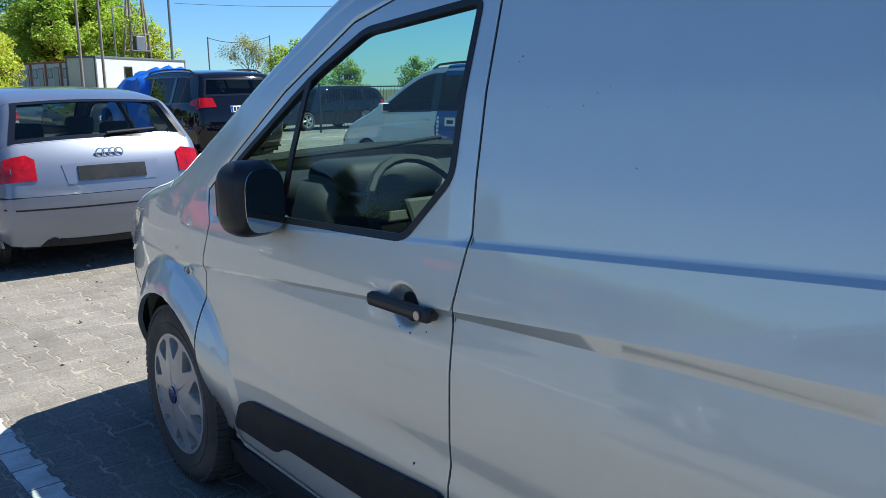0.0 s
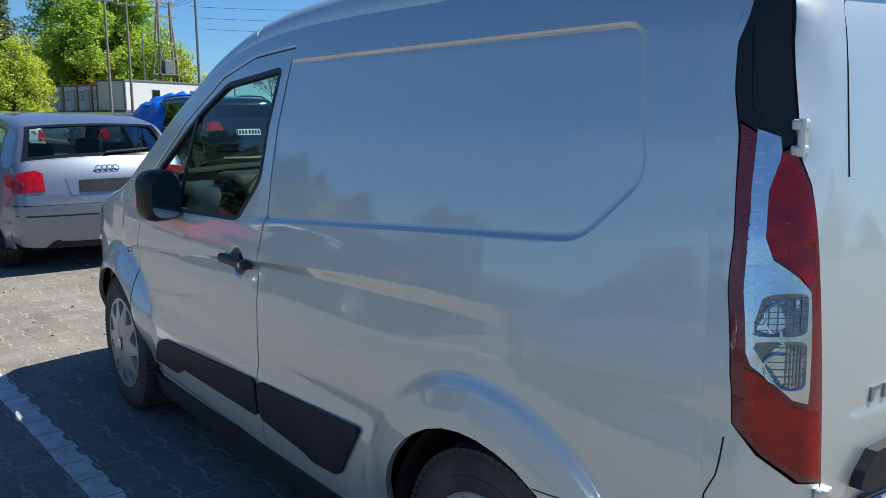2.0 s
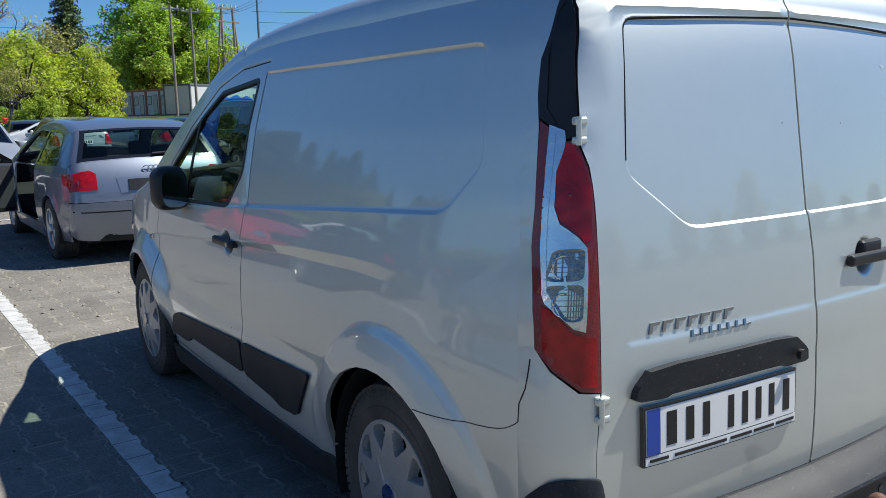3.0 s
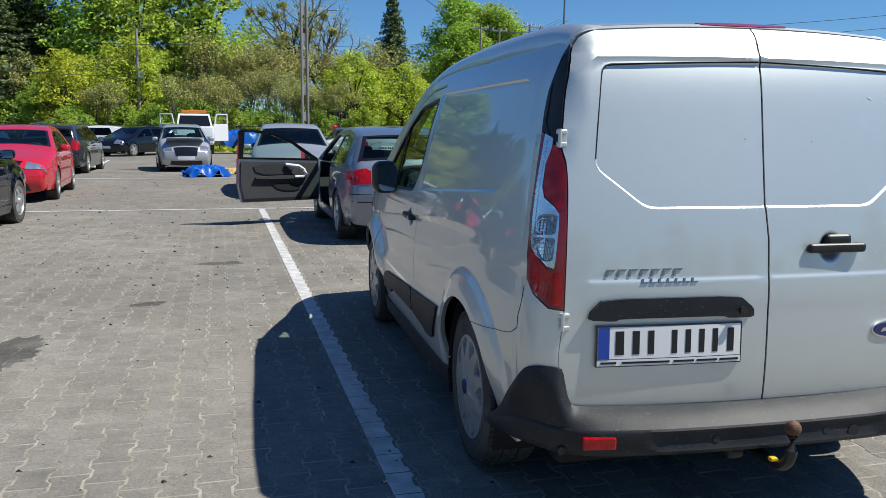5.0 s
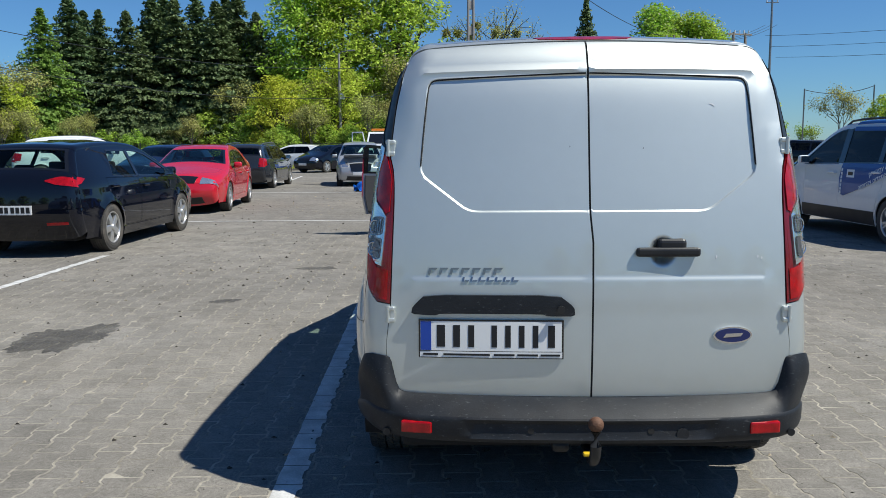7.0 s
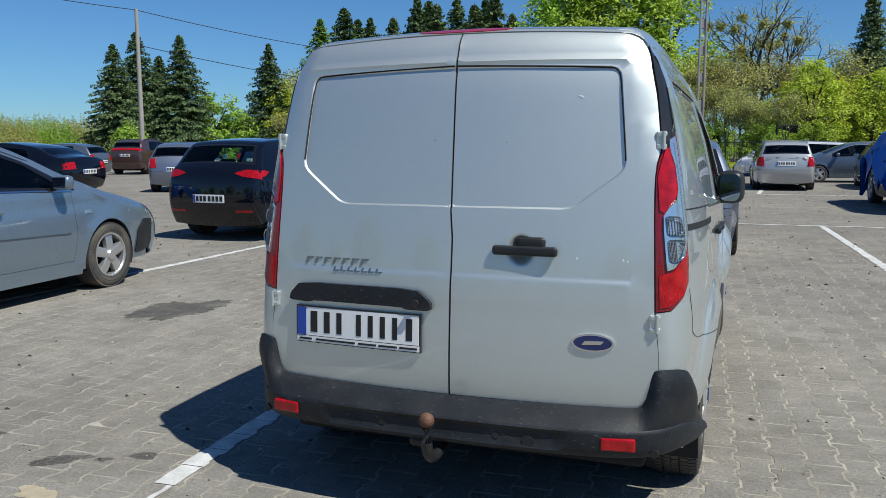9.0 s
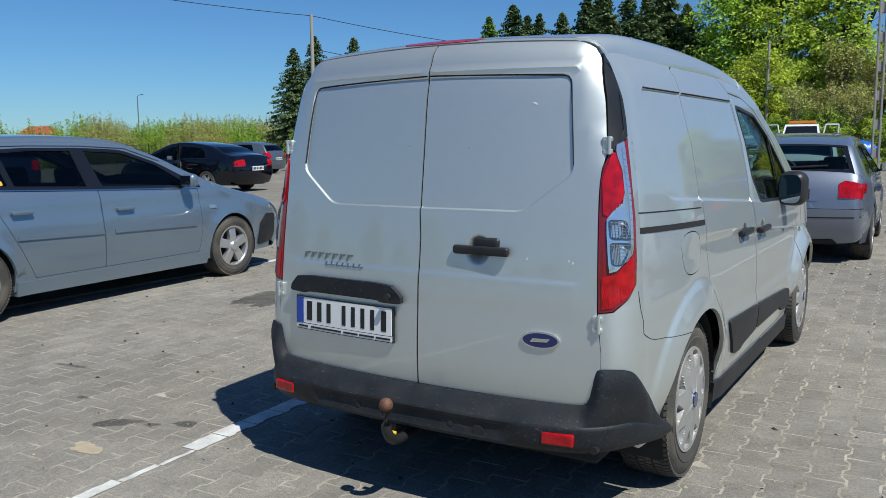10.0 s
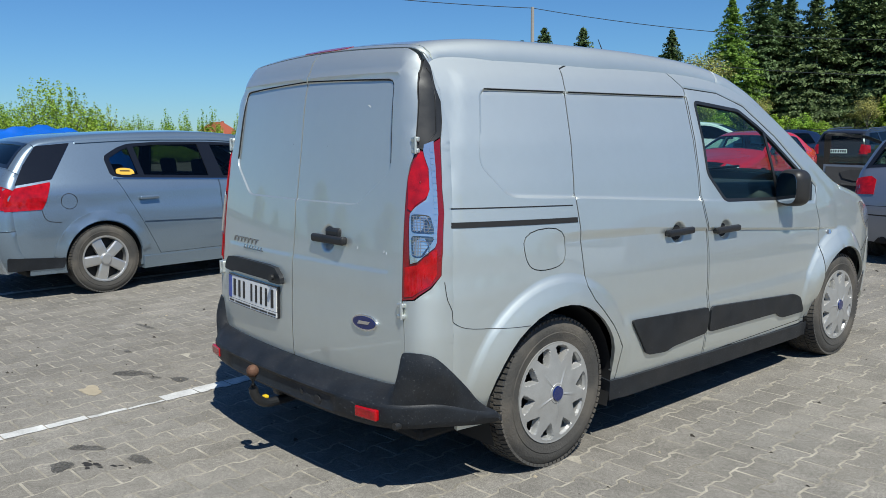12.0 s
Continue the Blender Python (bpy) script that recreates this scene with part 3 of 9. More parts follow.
# the rear doors' outer edge and the outer edge of trim and lamp: height, share of the half width
DOOR_EDGE = [(0.462, 0.786), (0.475, 0.800), (0.536, 0.846), (0.60, 0.848), (0.654, 0.844), (0.794, 0.823), (0.968, 0.826), (1.114, 0.841), (1.25, 0.866), (1.292, 0.884), (1.334, 0.903), (1.356, 0.909), (1.492, 0.926), (1.534, 0.930), (1.66, 0.948), (1.695, 0.958), (1.720, 0.940), (1.731, 0.88)]
CORNER_EDGE = [(1.726, 0.976), (1.714, 0.9925), (1.664, 0.9925), (1.548, 0.9925), (1.410, 0.977), (1.29, 0.970), (1.126, 0.963), (0.98, 0.958), (0.896, 0.956), (0.846, 0.929), (0.800, 0.888), (0.792, 0.826)]


def rear_tuck(z):
    """How far the sides draw in towards the rear corners, by height."""
    return np.interp(z, [0.40, 0.57, 0.88, 1.15, 1.38, 1.60], [0.026, 0.030, 0.045, 0.035, 0.018, 0.0])


LIP = 0.115


def lip_out(f):
    """Share of the strip's half width to share of the body's half width, round the rounded edge."""
    return f if f < 1 - LIP else 1 - LIP + LIP * math.sin((f - 1 + LIP) / LIP * math.pi / 2)


def lip_in(b):
    return b if b < 1 - LIP else 1 - LIP + LIP * math.asin(min(1.0, (b - 1 + LIP) / LIP)) * 2 / math.pi


def van_side_bump(y, z):
    pts = np.stack([y, z], 1)
    ins = in_poly(pts, VAN_PANEL)
    d = poly_dist(pts, VAN_PANEL)
    out = np.where(ins, -(0.011 - 0.007 * smooth01((y - 1.12) / 0.06)) * np.clip(d / 0.009, 0, 1), 0.0)
    out = out - rear_tuck(z) * np.clip((0.05 - y) / 0.6, 0, 1.1) ** 1.6
    # the crease at handle height, stepping in below it
    c = np.interp(y, CREASE[0], CREASE[1])
    fade = smooth01((y + 0.25) / 0.6) * smooth01((2.75 - y) / 0.5)
    t = (c - z)
    wide = 0.014 + 0.026 * smooth01((1.4 - y) / 1.1)
    out = out - 0.015 * fade * np.where(t > 0, np.clip(t / wide, 0, 1) * np.exp(-np.maximum(t - wide, 0) / 0.22), 0)
    # flares round the wheels
    for cy, cz, r in (ARCH_R, ARCH_F):
        q = np.hypot(y - cy, z - cz)
        crest = smooth01((r + 0.125 - q) / 0.03)
        keep = smooth01((z - 0.30) / 0.25)
        out = out + keep * crest * (0.010 + (0.022 if cy < 1 else 0.045) * smooth01((r + 0.13 - q) / 0.13))
    for cy, cz in SIDE_CUPS[:2 if SIDE_NOW[0] > 0 else 1]:
        q = np.hypot((y - cy) / 0.064, (z - cz) / 0.056)
        out = out - 0.025 * smooth01((1 - q) / 0.55)
    # faint step along the roof edge and the rear corner
    ins = in_poly(pts, VAN_FRAME)
    out = out + np.where(ins, 0.0035 * smooth01(poly_dist(pts, VAN_FRAME) / 0.022), 0.0)
    # swell over the lower cladding
    out = out + 0.012 * smooth01((0.60 - z) / 0.06) * smooth01((y - 0.42) / 0.06) * smooth01((2.25 - y) / 0.06)
    return out


def van_rear_bump(y, z, x):
    rear = y < -0.45
    pts = np.stack([z, -np.abs(x)], 1)
    ins = in_poly(pts, VAN_WINDOW_PANEL)
    d = poly_dist(pts, VAN_WINDOW_PANEL)
    out = np.where(ins, -0.007 * np.clip(d / 0.005, 0, 1), 0.0)
    cup = np.stack([z, x], 1)
    out = out + np.where(in_poly(cup, REAR_CUP), -0.030 * smooth01(poly_dist(cup, REAR_CUP) / 0.036), 0.0)
    inner = smooth01((0.70 - np.abs(x)) / 0.06)
    out = out + inner * 0.0035 * smooth01((0.900 - z) / 0.018) * smooth01((z - 0.742) / 0.105)
    out = out + inner * 0.012 * smooth01((1.66 - z) / 0.03) * smooth01((z - 1.625) / 0.02)
    return np.where(rear, out, 0.0)


def build_van():
    van = thing("van", "silver panel van with black bumper and plastic wheel covers", "van")
    prof = [(3.40, 0.22), (3.50, 0.34), (3.53, 0.55), (3.49, 0.74), (3.38, 0.89), (3.12, 1.00), (2.72, 1.075), (2.50, 1.185), (2.10, 1.445), (1.72, 1.68), (1.42, 1.762), (1.0, 1.794),
            (0.5, 1.803), (-0.15, 1.798), (-0.42, 1.772), (-0.545, 1.735), (-0.575, 1.66), (-0.60, 1.56), (-0.622, 1.37), (-0.662, 1.05), (-0.684, 0.757), (-0.690, 0.56), (-0.684, 0.44), (-0.65, 0.28)]
    table = [(0, 0.84), (0.25, 0.862), (0.45, 0.888), (0.65, 0.90), (0.8, 0.898), (0.95, 0.884), (1.05, 0.868), (1.2, 0.842), (1.37, 0.802), (1.57, 0.738), (1.65, 0.70), (1.72, 0.655), (1.80, 0.58)]
    sh = Shell(prof, table, (0.24, 0.035, 7), [((3.5, 0.5), 0.16), ((3.12, 1.0), 0.06), ((2.5, 1.18), 0.045), ((1.7, 1.68), 0.07), ((0.5, 1.82), 0.10), ((-0.15, 1.808), 0.09), ((-0.42, 1.775), 0.062), ((-0.56, 1.70), 0.060), ((-0.59, 1.60), 0.10), ((-0.61, 1.47), 0.13), ((-0.65, 1.1), 0.14), ((-0.69, 0.5), 0.14)],
               [((3.5, 0.5), 0.14), ((3.1, 1.0), 0.05), ((2.5, 1.18), 0.07), ((1.5, 1.75), 0.02), ((0.5, 1.82), 0.018), ((-0.3, 1.79), 0.02), ((-0.6, 1.56), 0.045), ((-0.68, 0.8), 0.06), ((-0.68, 0.4), 0.06)],
               van_side_bump, van_rear_bump, smooth=2, lip=LIP)
    over = sh.over()
    S = lambda y, z: sh.near((y, z))
    s_end = sh.s[-1]

    def rear_s(z):
        ok = (sh.p[:, 0] < -0.45) & (sh.p[:, 1] < 1.76)
        return np.interp(z, sh.p[ok][::-1, 1], sh.s[ok][::-1])

    outline = sh.side_outline([ARCH_R, ARCH_F], 0.27)
    # openings in the side
    win = rounded([(1.205, 1.565), (1.62, 1.525), (1.80, 1.432), (2.30, 1.095), (2.27, 1.015), (1.33, 1.052), (1.19, 1.195)], 0.03)
    front_door = np.concatenate([[(1.155, 1.63), (1.45, 1.612), (1.68, 1.545), (1.95, 1.378), (2.36, 1.075), (2.33, 0.97), (2.37, 0.86), (2.36, 0.50), (2.37, 0.29), (1.145, 0.275), (1.14, 0.60), (1.15, 0.90), (1.115, 1.066)]])
    slide_door = np.array([(0.22, 1.62), (0.24, 1.69), (0.34, 1.722), (1.05, 1.715), (1.145, 1.63), (1.105, 1.066), (1.14, 0.90), (1.13, 0.60), (1.135, 0.275), (0.42, 0.275), (0.425, 0.45), (0.33, 0.57), (0.20, 0.70), (0.165, 0.76), (0.15, 1.05), (0.145, 1.13)])
    fuel = chaikin([(-0.19, 1.02), (0.045, 1.03), (0.055, 0.90), (0.01, 0.86), (-0.13, 0.855), (-0.185, 0.90)], 2)
    creases_side = [np.array((lambda q: q.tolist() + [q[0].tolist()])(shrink(VAN_PANEL, dd))) for dd in (-0.006, -0.001, 0.0012, 0.0078, 0.0104, 0.018)]
    for cy, cz, r in (ARCH_R, ARCH_F):
        for dr in (0.132, 0.125, 0.110, 0.095, 0.088):
            th = np.linspace(0.05, math.pi - 0.05, 30)
            creases_side.append(np.stack([cy + (r + dr) * np.cos(th), cz + (r + dr) * np.sin(th)], 1))
    th = np.linspace(0, 2 * math.pi, 25)
    for cy, cz in SIDE_CUPS:
        for f in (1.06, 1.0, 0.9, 0.8, 0.7, 0.6, 0.5, 0.4):
            creases_side.append(np.stack([cy + 0.064 * f * np.cos(th), cz + 0.056 * f * np.sin(th)], 1))
    cl = np.linspace(-0.10, 2.6, 60)
    for k in (-0.06, 0.0, 1.0, 1.06, 1.5):
        wide = 0.014 + 0.026 * smooth01((1.4 - cl) / 1.1)
        creases_side.append(np.stack([cl, np.interp(cl, CREASE[0], CREASE[1]) - k * wide], 1))

    def clipped(lines, outer, holes, margin=0.002):
        """The stretches of lines that lie well inside a panel."""
        got = []
        for ln in lines:
            q = resample(ln, 0.004, False)
            ok = in_poly(q, np.array(outer)) & (poly_dist(q, np.array(outer)) > margin)
            for hl in holes:
                ok &= ~in_poly(q, np.array(hl)) & (poly_dist(q, np.array(hl)) > margin)
            run = []
            for g, p in zip(list(ok) + [False], list(q) + [None]):
                if g:
                    run.append(p)
                elif run:
                    if len(run) > 2:
                        got.append(np.array(run[:-1:6] + run[-1:]))
                    run = []
        return got

    for sign in (1, -1):
        mp = sh.side(sign)
        doors = [front_door] + ([slide_door] if sign > 0 else [])
        holes = list(doors) + ([fuel] if sign > 0 else [])
        patch("side_panel", mp, outline, VAN_SILVER, van, holes=[shrink(d, -0.0015) for d in holes], creases=clipped(creases_side, outline, holes), step=0.026)
        patch("door_gap", mp, shrink(outline, 0.03), DARK, van, holes=[shrink(win, -0.005)], step=0.10, off=-0.02, depth=0)
        fd = shrink(front_door, 0.0045)
        door = patch("front_door", mp, fd, VAN_SILVER, van, holes=[win], creases=clipped(creases_side, fd, [win]), step=0.026)
        # dark strip added under the seams, standing in for the shade in the gaps
        for gp in doors + ([fuel] if sign > 0 else []):
            patch("door_seal", mp, shrink(gp, -0.004), DARK, van, holes=[shrink(gp, 0.006)], step=0.03, off=-0.0035, depth=0.0)
        seal = shrink(win, -0.004)
        patch("window_seal", mp, seal, BLACK_PLASTIC, door, holes=[shrink(win, 0.013)], step=0.06, off=0.002, depth=0.02)
        pane = shrink(win, 0.011)
        patch("window", mp, pane, GLASS, door, step=0.08, off=-0.006, depth=0.0)
        ribbon("window_divider", mp, [(1.83, 1.41), (1.885, 1.03)], 0.022, BLACK_PLASTIC, door, off=0.004)
        corner = [(1.93, 1.02), (2.275, 1.0), (2.31, 1.10), (2.20, 1.165), (2.12, 1.06)]
        patch("mirror_foot", mp, corner, BLACK_PLASTIC, door, step=0.06, off=0.006, depth=0.02)
        # lower cladding
        for a, b, kind in ((0.50, 1.145, 0), (1.165, 2.22, 1)):
            if kind == 0:
                poly = [(0.48, 0.562), (1.13, 0.530), (1.13, 0.397), (0.83, 0.378), (0.78, 0.362), (0.62, 0.375)]
            else:
                poly = [(1.15, 0.529), (2.06, 0.470), (2.14, 0.44), (2.20, 0.345), (1.93, 0.347), (1.86, 0.387), (1.15, 0.397)]
            patch("door_cladding", mp, rounded(poly, 0.03), GREY_PLASTIC, door if kind else van, step=0.06, off=0.012, depth=0.02)
        # sill
        patch("sill", mp, [(0.37, 0.295), (2.30, 0.262), (2.30, 0.185), (0.38, 0.20)], GREY_PLASTIC, van, step=0.06, off=0.014, depth=0.06)
        for cy, cz, r in (ARCH_R, ARCH_F):
            arch_liner("wheel_housing", cy, cz, r, 0.885, sign, van)
        # mud flap behind the front wheel
        bm = box_bm((0.16, 0.012, 0.16), (sign * 0.74, 2.648 - 0.345, 0.22), 0.004)
        part("mud_flap", bm, BLACK_PLASTIC, van)
        # handles and their cups
        for yy, zz, ok in ((1.31, 0.911, True), (0.885, 0.933, sign > 0)):
            if not ok:
                continue
            x = float(sh.half(np.array([yy]), np.array([zz]))[0])
            holder = door if yy > 1.1 else sl
            door_handle((sign * (x + 0.012), yy, zz), sign, holder, BLACK_PLASTIC, 0.225)
            bm = rod_bm((sign * (x + 0.056), yy - 0.085, zz), (sign * (x + 0.060), yy - 0.085, zz), 0.010, n=14)
            part("door_lock", bm, STEEL, holder, "round steel key lock") if sign < 0 else bm.free()
            if yy > 1.1 and sign > 0:
                sl = patch("sliding_door", mp, shrink(slide_door, 0.0045), VAN_SILVER, van, creases=clipped(creases_side, shrink(slide_door, 0.0045), []), step=0.026)
        if sign > 0:
            fl = patch("fuel_flap", mp, shrink(fuel, 0.003), VAN_SILVER, van, step=0.03)
            ribbon("panel_groove", mp, [(-0.27, 1.5855), (0.20, 1.5855)], 0.0042, DARK, van, off=0.003)
            ribbon("panel_groove", mp, [(0.235, 1.5855), (1.12, 1.5855)], 0.0042, DARK, sl, off=0.003)
            ribbon("sliding_rail", mp, [(-0.535, 1.070), (0.14, 1.046)], 0.022, DARK, van, off=0.002)
            ribbon("rail_groove", mp, [(-0.575, 1.134), (0.12, 1.108)], 0.005, DARK, van, off=0.001)
        ribbon("panel_seam", mp, chaikin([(-0.552, 0.714), (-0.535, 0.698), (-0.502, 0.68), (-0.445, 0.668), (-0.315, 0.656), (-0.20, 0.652)], 1, False), 0.0022, DARK, van, off=0.0008, step=0.02)
        # roof gutter line above the panel
        # side marker
        x = float(sh.half(np.array([2.50]), np.array([0.80]))[0])
        patch("side_marker", mp, chaikin([(2.455, 0.80), (2.50, 0.815), (2.53, 0.80), (2.50, 0.775)], 2), CLEAR_LENS, van, step=0.03, off=0.006, depth=0.01)
        # headlamp and bumper corner of the front
        patch("headlamp", mp, rounded([(2.98, 0.96), (3.20, 0.90), (3.30, 0.80), (3.24, 0.745), (3.10, 0.80)], 0.04), CLEAR_LENS, van, step=0.05, off=0.007, depth=0.02)
        patch("bumper_trim", mp, [(3.06, 0.30), (3.36, 0.30), (3.38, 0.44), (3.14, 0.44)], BLACK_PLASTIC, van, step=0.06, off=0.008, depth=0.02)
        ribbon("bumper_seam", mp, [(3.05, 0.60), (3.20, 0.665), (3.36, 0.69)], 0.006, DARK, van, off=0.001)
        # wheels
        for (cy, cz, r) in (ARCH_R, ARCH_F):
            add_wheel((0.327, 0.205, "cover"), (sign * (0.768 if cy < 1 else 0.802), cy, 0.322), sign, van, spin=17 if cy else 40)
        # door mirror
        bm = box_bm((0.160, 0.150, 0.205), (sign * 0.936, 1.930, 1.095), 0.058, Matrix.Rotation(radians(-8 * sign), 4, "Z"), segments=5)
        mir = part("mirror", bm, BLACK_PLASTIC, van, "black plastic door mirror", smooth=True)
        bm = bmesh.new()
        ring = [(0.062 * math.copysign(abs(math.cos(a)) ** 0.6, math.cos(a)), 0.084 * math.copysign(abs(math.sin(a)) ** 0.6, math.sin(a))) for a in np.linspace(0, 2 * math.pi, 29)[:-1]]
        m = pose(sign * 0.930, 1.8535, 1.095, 0, 0, -8 * sign)
        f0 = bm.faces.new([bm.verts.new(m @ Vector((a, 0, b))) for a, b in ring])
        up = bmesh.ops.extrude_face_region(bm, geom=[f0])
        bmesh.ops.translate(bm, vec=(0, -0.004, 0), verts=[v for v in up["geom"] if isinstance(v, bmesh.types.BMVert)])
        bmesh.ops.recalc_face_normals(bm, faces=bm.faces)
        part("mirror_glass", bm, MIRROR, mir, "mirror glass")
        bm = box_bm((0.12, 0.09, 0.045), (sign * 0.868, 1.97, 1.015), 0.02, segments=3)
        part("mirror_arm", bm, BLACK_PLASTIC, mir, smooth=True)

    # ---- over the top: front, bonnet, windscreen, roof
    s_hood, s_cowl, s_ws, s_roofend = S(3.40, 0.88), S(2.70, 1.085), S(1.52, 1.755), S(-0.50, 1.755)
    patch("front_bumper", over, sh.band(0.01, S(3.50, 0.70)), VAN_SILVER, van, creases=sh.lips(0.01, S(3.50, 0.70)), step=0.06)
    patch("front_panel", over, sh.band(S(3.50, 0.70) + 0.004, s_hood), VAN_SILVER, van, creases=sh.lips(S(3.50, 0.70) + 0.004, s_hood), step=0.06)
    patch("bonnet", over, sh.band(s_hood + 0.005, s_cowl), VAN_SILVER, van, creases=sh.lips(s_hood + 0.005, s_cowl), step=0.07)
    wsp = sh.band(s_cowl + 0.01, s_ws, -0.85, 0.85)
    patch("windscreen_frame", over, sh.band(s_cowl + 0.002, s_ws), VAN_SILVER, van, holes=[wsp], creases=[c for c in sh.lips(s_cowl + 0.002, s_ws) if np.abs(c[0, 1]) > 0.875 * np.interp(c[0, 0], sh.s, sh.e)], step=0.06)
    patch("windscreen", over, wsp, GLASS, van, step=0.08, off=-0.004, depth=0)
    patch("windscreen_seal", over, shrink(wsp, -0.012), BLACK_PLASTIC, van, holes=[shrink(wsp, 0.03)], step=0.08, off=0.001)
    patch("roof", over, sh.band(s_ws + 0.003, s_roofend), VAN_SILVER, van, creases=sh.lips(s_ws + 0.003, s_roofend), step=0.06)
    tube("aerial", [(0.0, 1.50, 1.74), (0.0, 1.36, 1.95)], 0.006, BLACK_PLASTIC, van, "thin black roof aerial", r_end=0.002)
    for sg in (-1, 1):
        hl = [(S(3.45, 0.80), sg * 0.50), (S(3.25, 0.96), sg * 0.62), (S(3.15, 0.99), sg * 0.70), (S(3.48, 0.76), sg * 0.70)]
        patch("headlamp", over, hl, CLEAR_LENS, van, step=0.05, off=0.008)
    patch("grille", over, [(S(3.52, 0.62), -0.45), (S(3.49, 0.74), -0.55), (S(3.49, 0.74), 0.55), (S(3.52, 0.62), 0.45)], BLACK_PLASTIC, van, step=0.06, off=0.006)

    # ---- rear
    s_top = s_roofend + 0.004
    patch("rear_header", over, sh.band(s_top, rear_s(1.735) - 0.002), VAN_SILVER, van, creases=sh.lips(s_top, rear_s(1.735) - 0.002), step=0.05)
    # backing behind lamps and seams
    patch("rear_gap", over, sh.band(rear_s(1.72), s_end - 0.02), DARK, van, step=0.1, off=-0.03, depth=0)
    wrings = [np.array([(rear_s(a), b) for a, b in shrink(VAN_WINDOW_PANEL, dd)]) for dd in (-0.005, -0.0008, 0.0008, 0.0042, 0.0060, 0.012)]
    doors = {}
    seam_z = [1.731, 1.30, 1.121, 1.02, 0.95, 0.462]
    seam_x = [0.0, 0.004, 0.006, 0.016, 0.016, 0.013]
    for sg in (-1, 1):
        def cpt(z, f):
            """A point of the rear corner: height, and share of the half width before the corner draws in."""
            ss = float(rear_s(z))
            e, a = float(np.interp(ss, sh.s, sh.e)), float(rear_tuck(z))
            w = float(smooth01((f - 0.86) / 0.09))
            wrap = f + 0.016 * w * float(smooth01((1.40 - z) / 0.30))
            g = lip_in(min(1.0, lip_out(f) * (e + a) / e)) * (1 - w) + min(wrap, max(f, 0.9985)) * w
            return (ss, sg * g * e)
        outer = [cpt(z, f) for z, f in DOOR_EDGE]
        inner = [(rear_s(z), x + sg * 0.0036) for z, x in zip(seam_z, seam_x)]
        poly = resample(np.array(outer + inner), 0.02)
        cr = [np.array((w * np.array([1, -sg])).tolist() + [(w[0] * np.array([1, -sg])).tolist()]) for w in wrings]
        if sg > 0:
            for dd in (-0.005, 0.0, 0.007, 0.014, 0.021, 0.028, 0.035):
                ring = [(rear_s(a), b) for a, b in shrink(REAR_CUP, dd)]
                cr.append(np.array(ring + ring[:1]))
        for z in (0.906, 0.902, 0.897, 0.892, 0.887, 0.882, 0.876, 0.868, 0.855, 0.84, 0.82, 0.80, 0.785, 0.772, 0.758, 0.742, 1.67, 1.66, 1.64, 1.625):
            cr.append(np.array([(rear_s(z), sg * 0.03), (rear_s(z), sg * (0.64 if z < 1 else 0.60))]))
        name = "rear_door"
        d = patch(name, over, poly, VAN_SILVER, van, creases=clipped(cr, poly, [], 0.006), step=0.035, depth=0.025)
        doors[sg] = d
        # added dark strip that gives the rear door gap its shade
        patch("door_seal", over, shrink(poly, -0.006), DARK, van, holes=[shrink(poly, 0.005)], step=0.03, off=-0.005, depth=0.0)
        # corner: paint outside the lamp, black trim above it
        gap = 0.0018
        line = [(1.735, 0.88), (1.734, 0.95)] + [(z, min(f + gap, 0.997)) for z, f in CORNER_EDGE]
        line += [(z, f + gap) for z, f in DOOR_EDGE[::-1] if z < 0.79] + [(0.30, 0.80 + gap)]
        line = [cpt(z, f) for z, f in line]
        rim = [cpt(z, 1.0) for z in np.linspace(0.30, 1.735, 50)]
        patch("corner_post", over, line + rim, VAN_SILVER, van, step=0.014, depth=0.03)
        ribbon("panel_seam", over, [cpt(z, f) for z, f in ((0.87, 0.964), (0.84, 0.966), (0.80, 0.970), (0.76, 0.981), (0.716, 0.999))], 0.0012, DARK, van, off=0.0008, step=0.012)
        trim = [cpt(z, f) for z, f in ((1.694, 0.968), (1.722, 0.976), (1.712, 0.9915), (1.664, 0.9915), (1.548, 0.9915), (1.412, 0.977), (1.366, 0.942), (1.356, 0.930), (1.364, 0.914), (1.534, 0.935), (1.658, 0.954))]
        patch("corner_trim", over, trim, BLACK_PLASTIC, van, step=0.012, off=0.003, depth=0.035, label="black plastic trim above the tail lamp")
        panel = [cpt(z, f) for z, f in ((1.672, 0.974), (1.655, 0.984), (1.55, 0.979), (1.43, 0.968), (1.39, 0.950))]
        tube("trim_line", [tuple(p + np.array([sg * 0.004, -0.003, 0.001])) for p in over(*np.array(panel).T)], 0.0022, BLACK_PLASTIC, van, n=6)
        lens = [cpt(z, f) for z, f in ((1.404, 0.975), (1.29, 0.970), (1.126, 0.963), (0.98, 0.958), (0.896, 0.956), (0.848, 0.927), (0.804, 0.886), (0.796, 0.828), (0.968, 0.831), (1.114, 0.846), (1.25, 0.871), (1.292, 0.889), (1.334, 0.908), (1.356, 0.917), (1.350, 0.930), (1.374, 0.950))]
        lamp = patch("tail_lamp", over, lens, DARK_RED_LENS, van, step=0.012, off=0.003, depth=0.035, label="tall red and clear tail lamp")
        red = [cpt(z, f) for z, f in ((1.346, 0.920), (1.348, 0.937), (1.328, 0.944), (1.288, 0.952), (1.216, 0.947), (1.178, 0.922), (1.148, 0.896), (1.128, 0.884), (1.136, 0.864), (1.25, 0.878), (1.288, 0.894))]
        patch("red_lens", over, red, RED_LENS, lamp, step=0.012, off=0.007, depth=0.006)
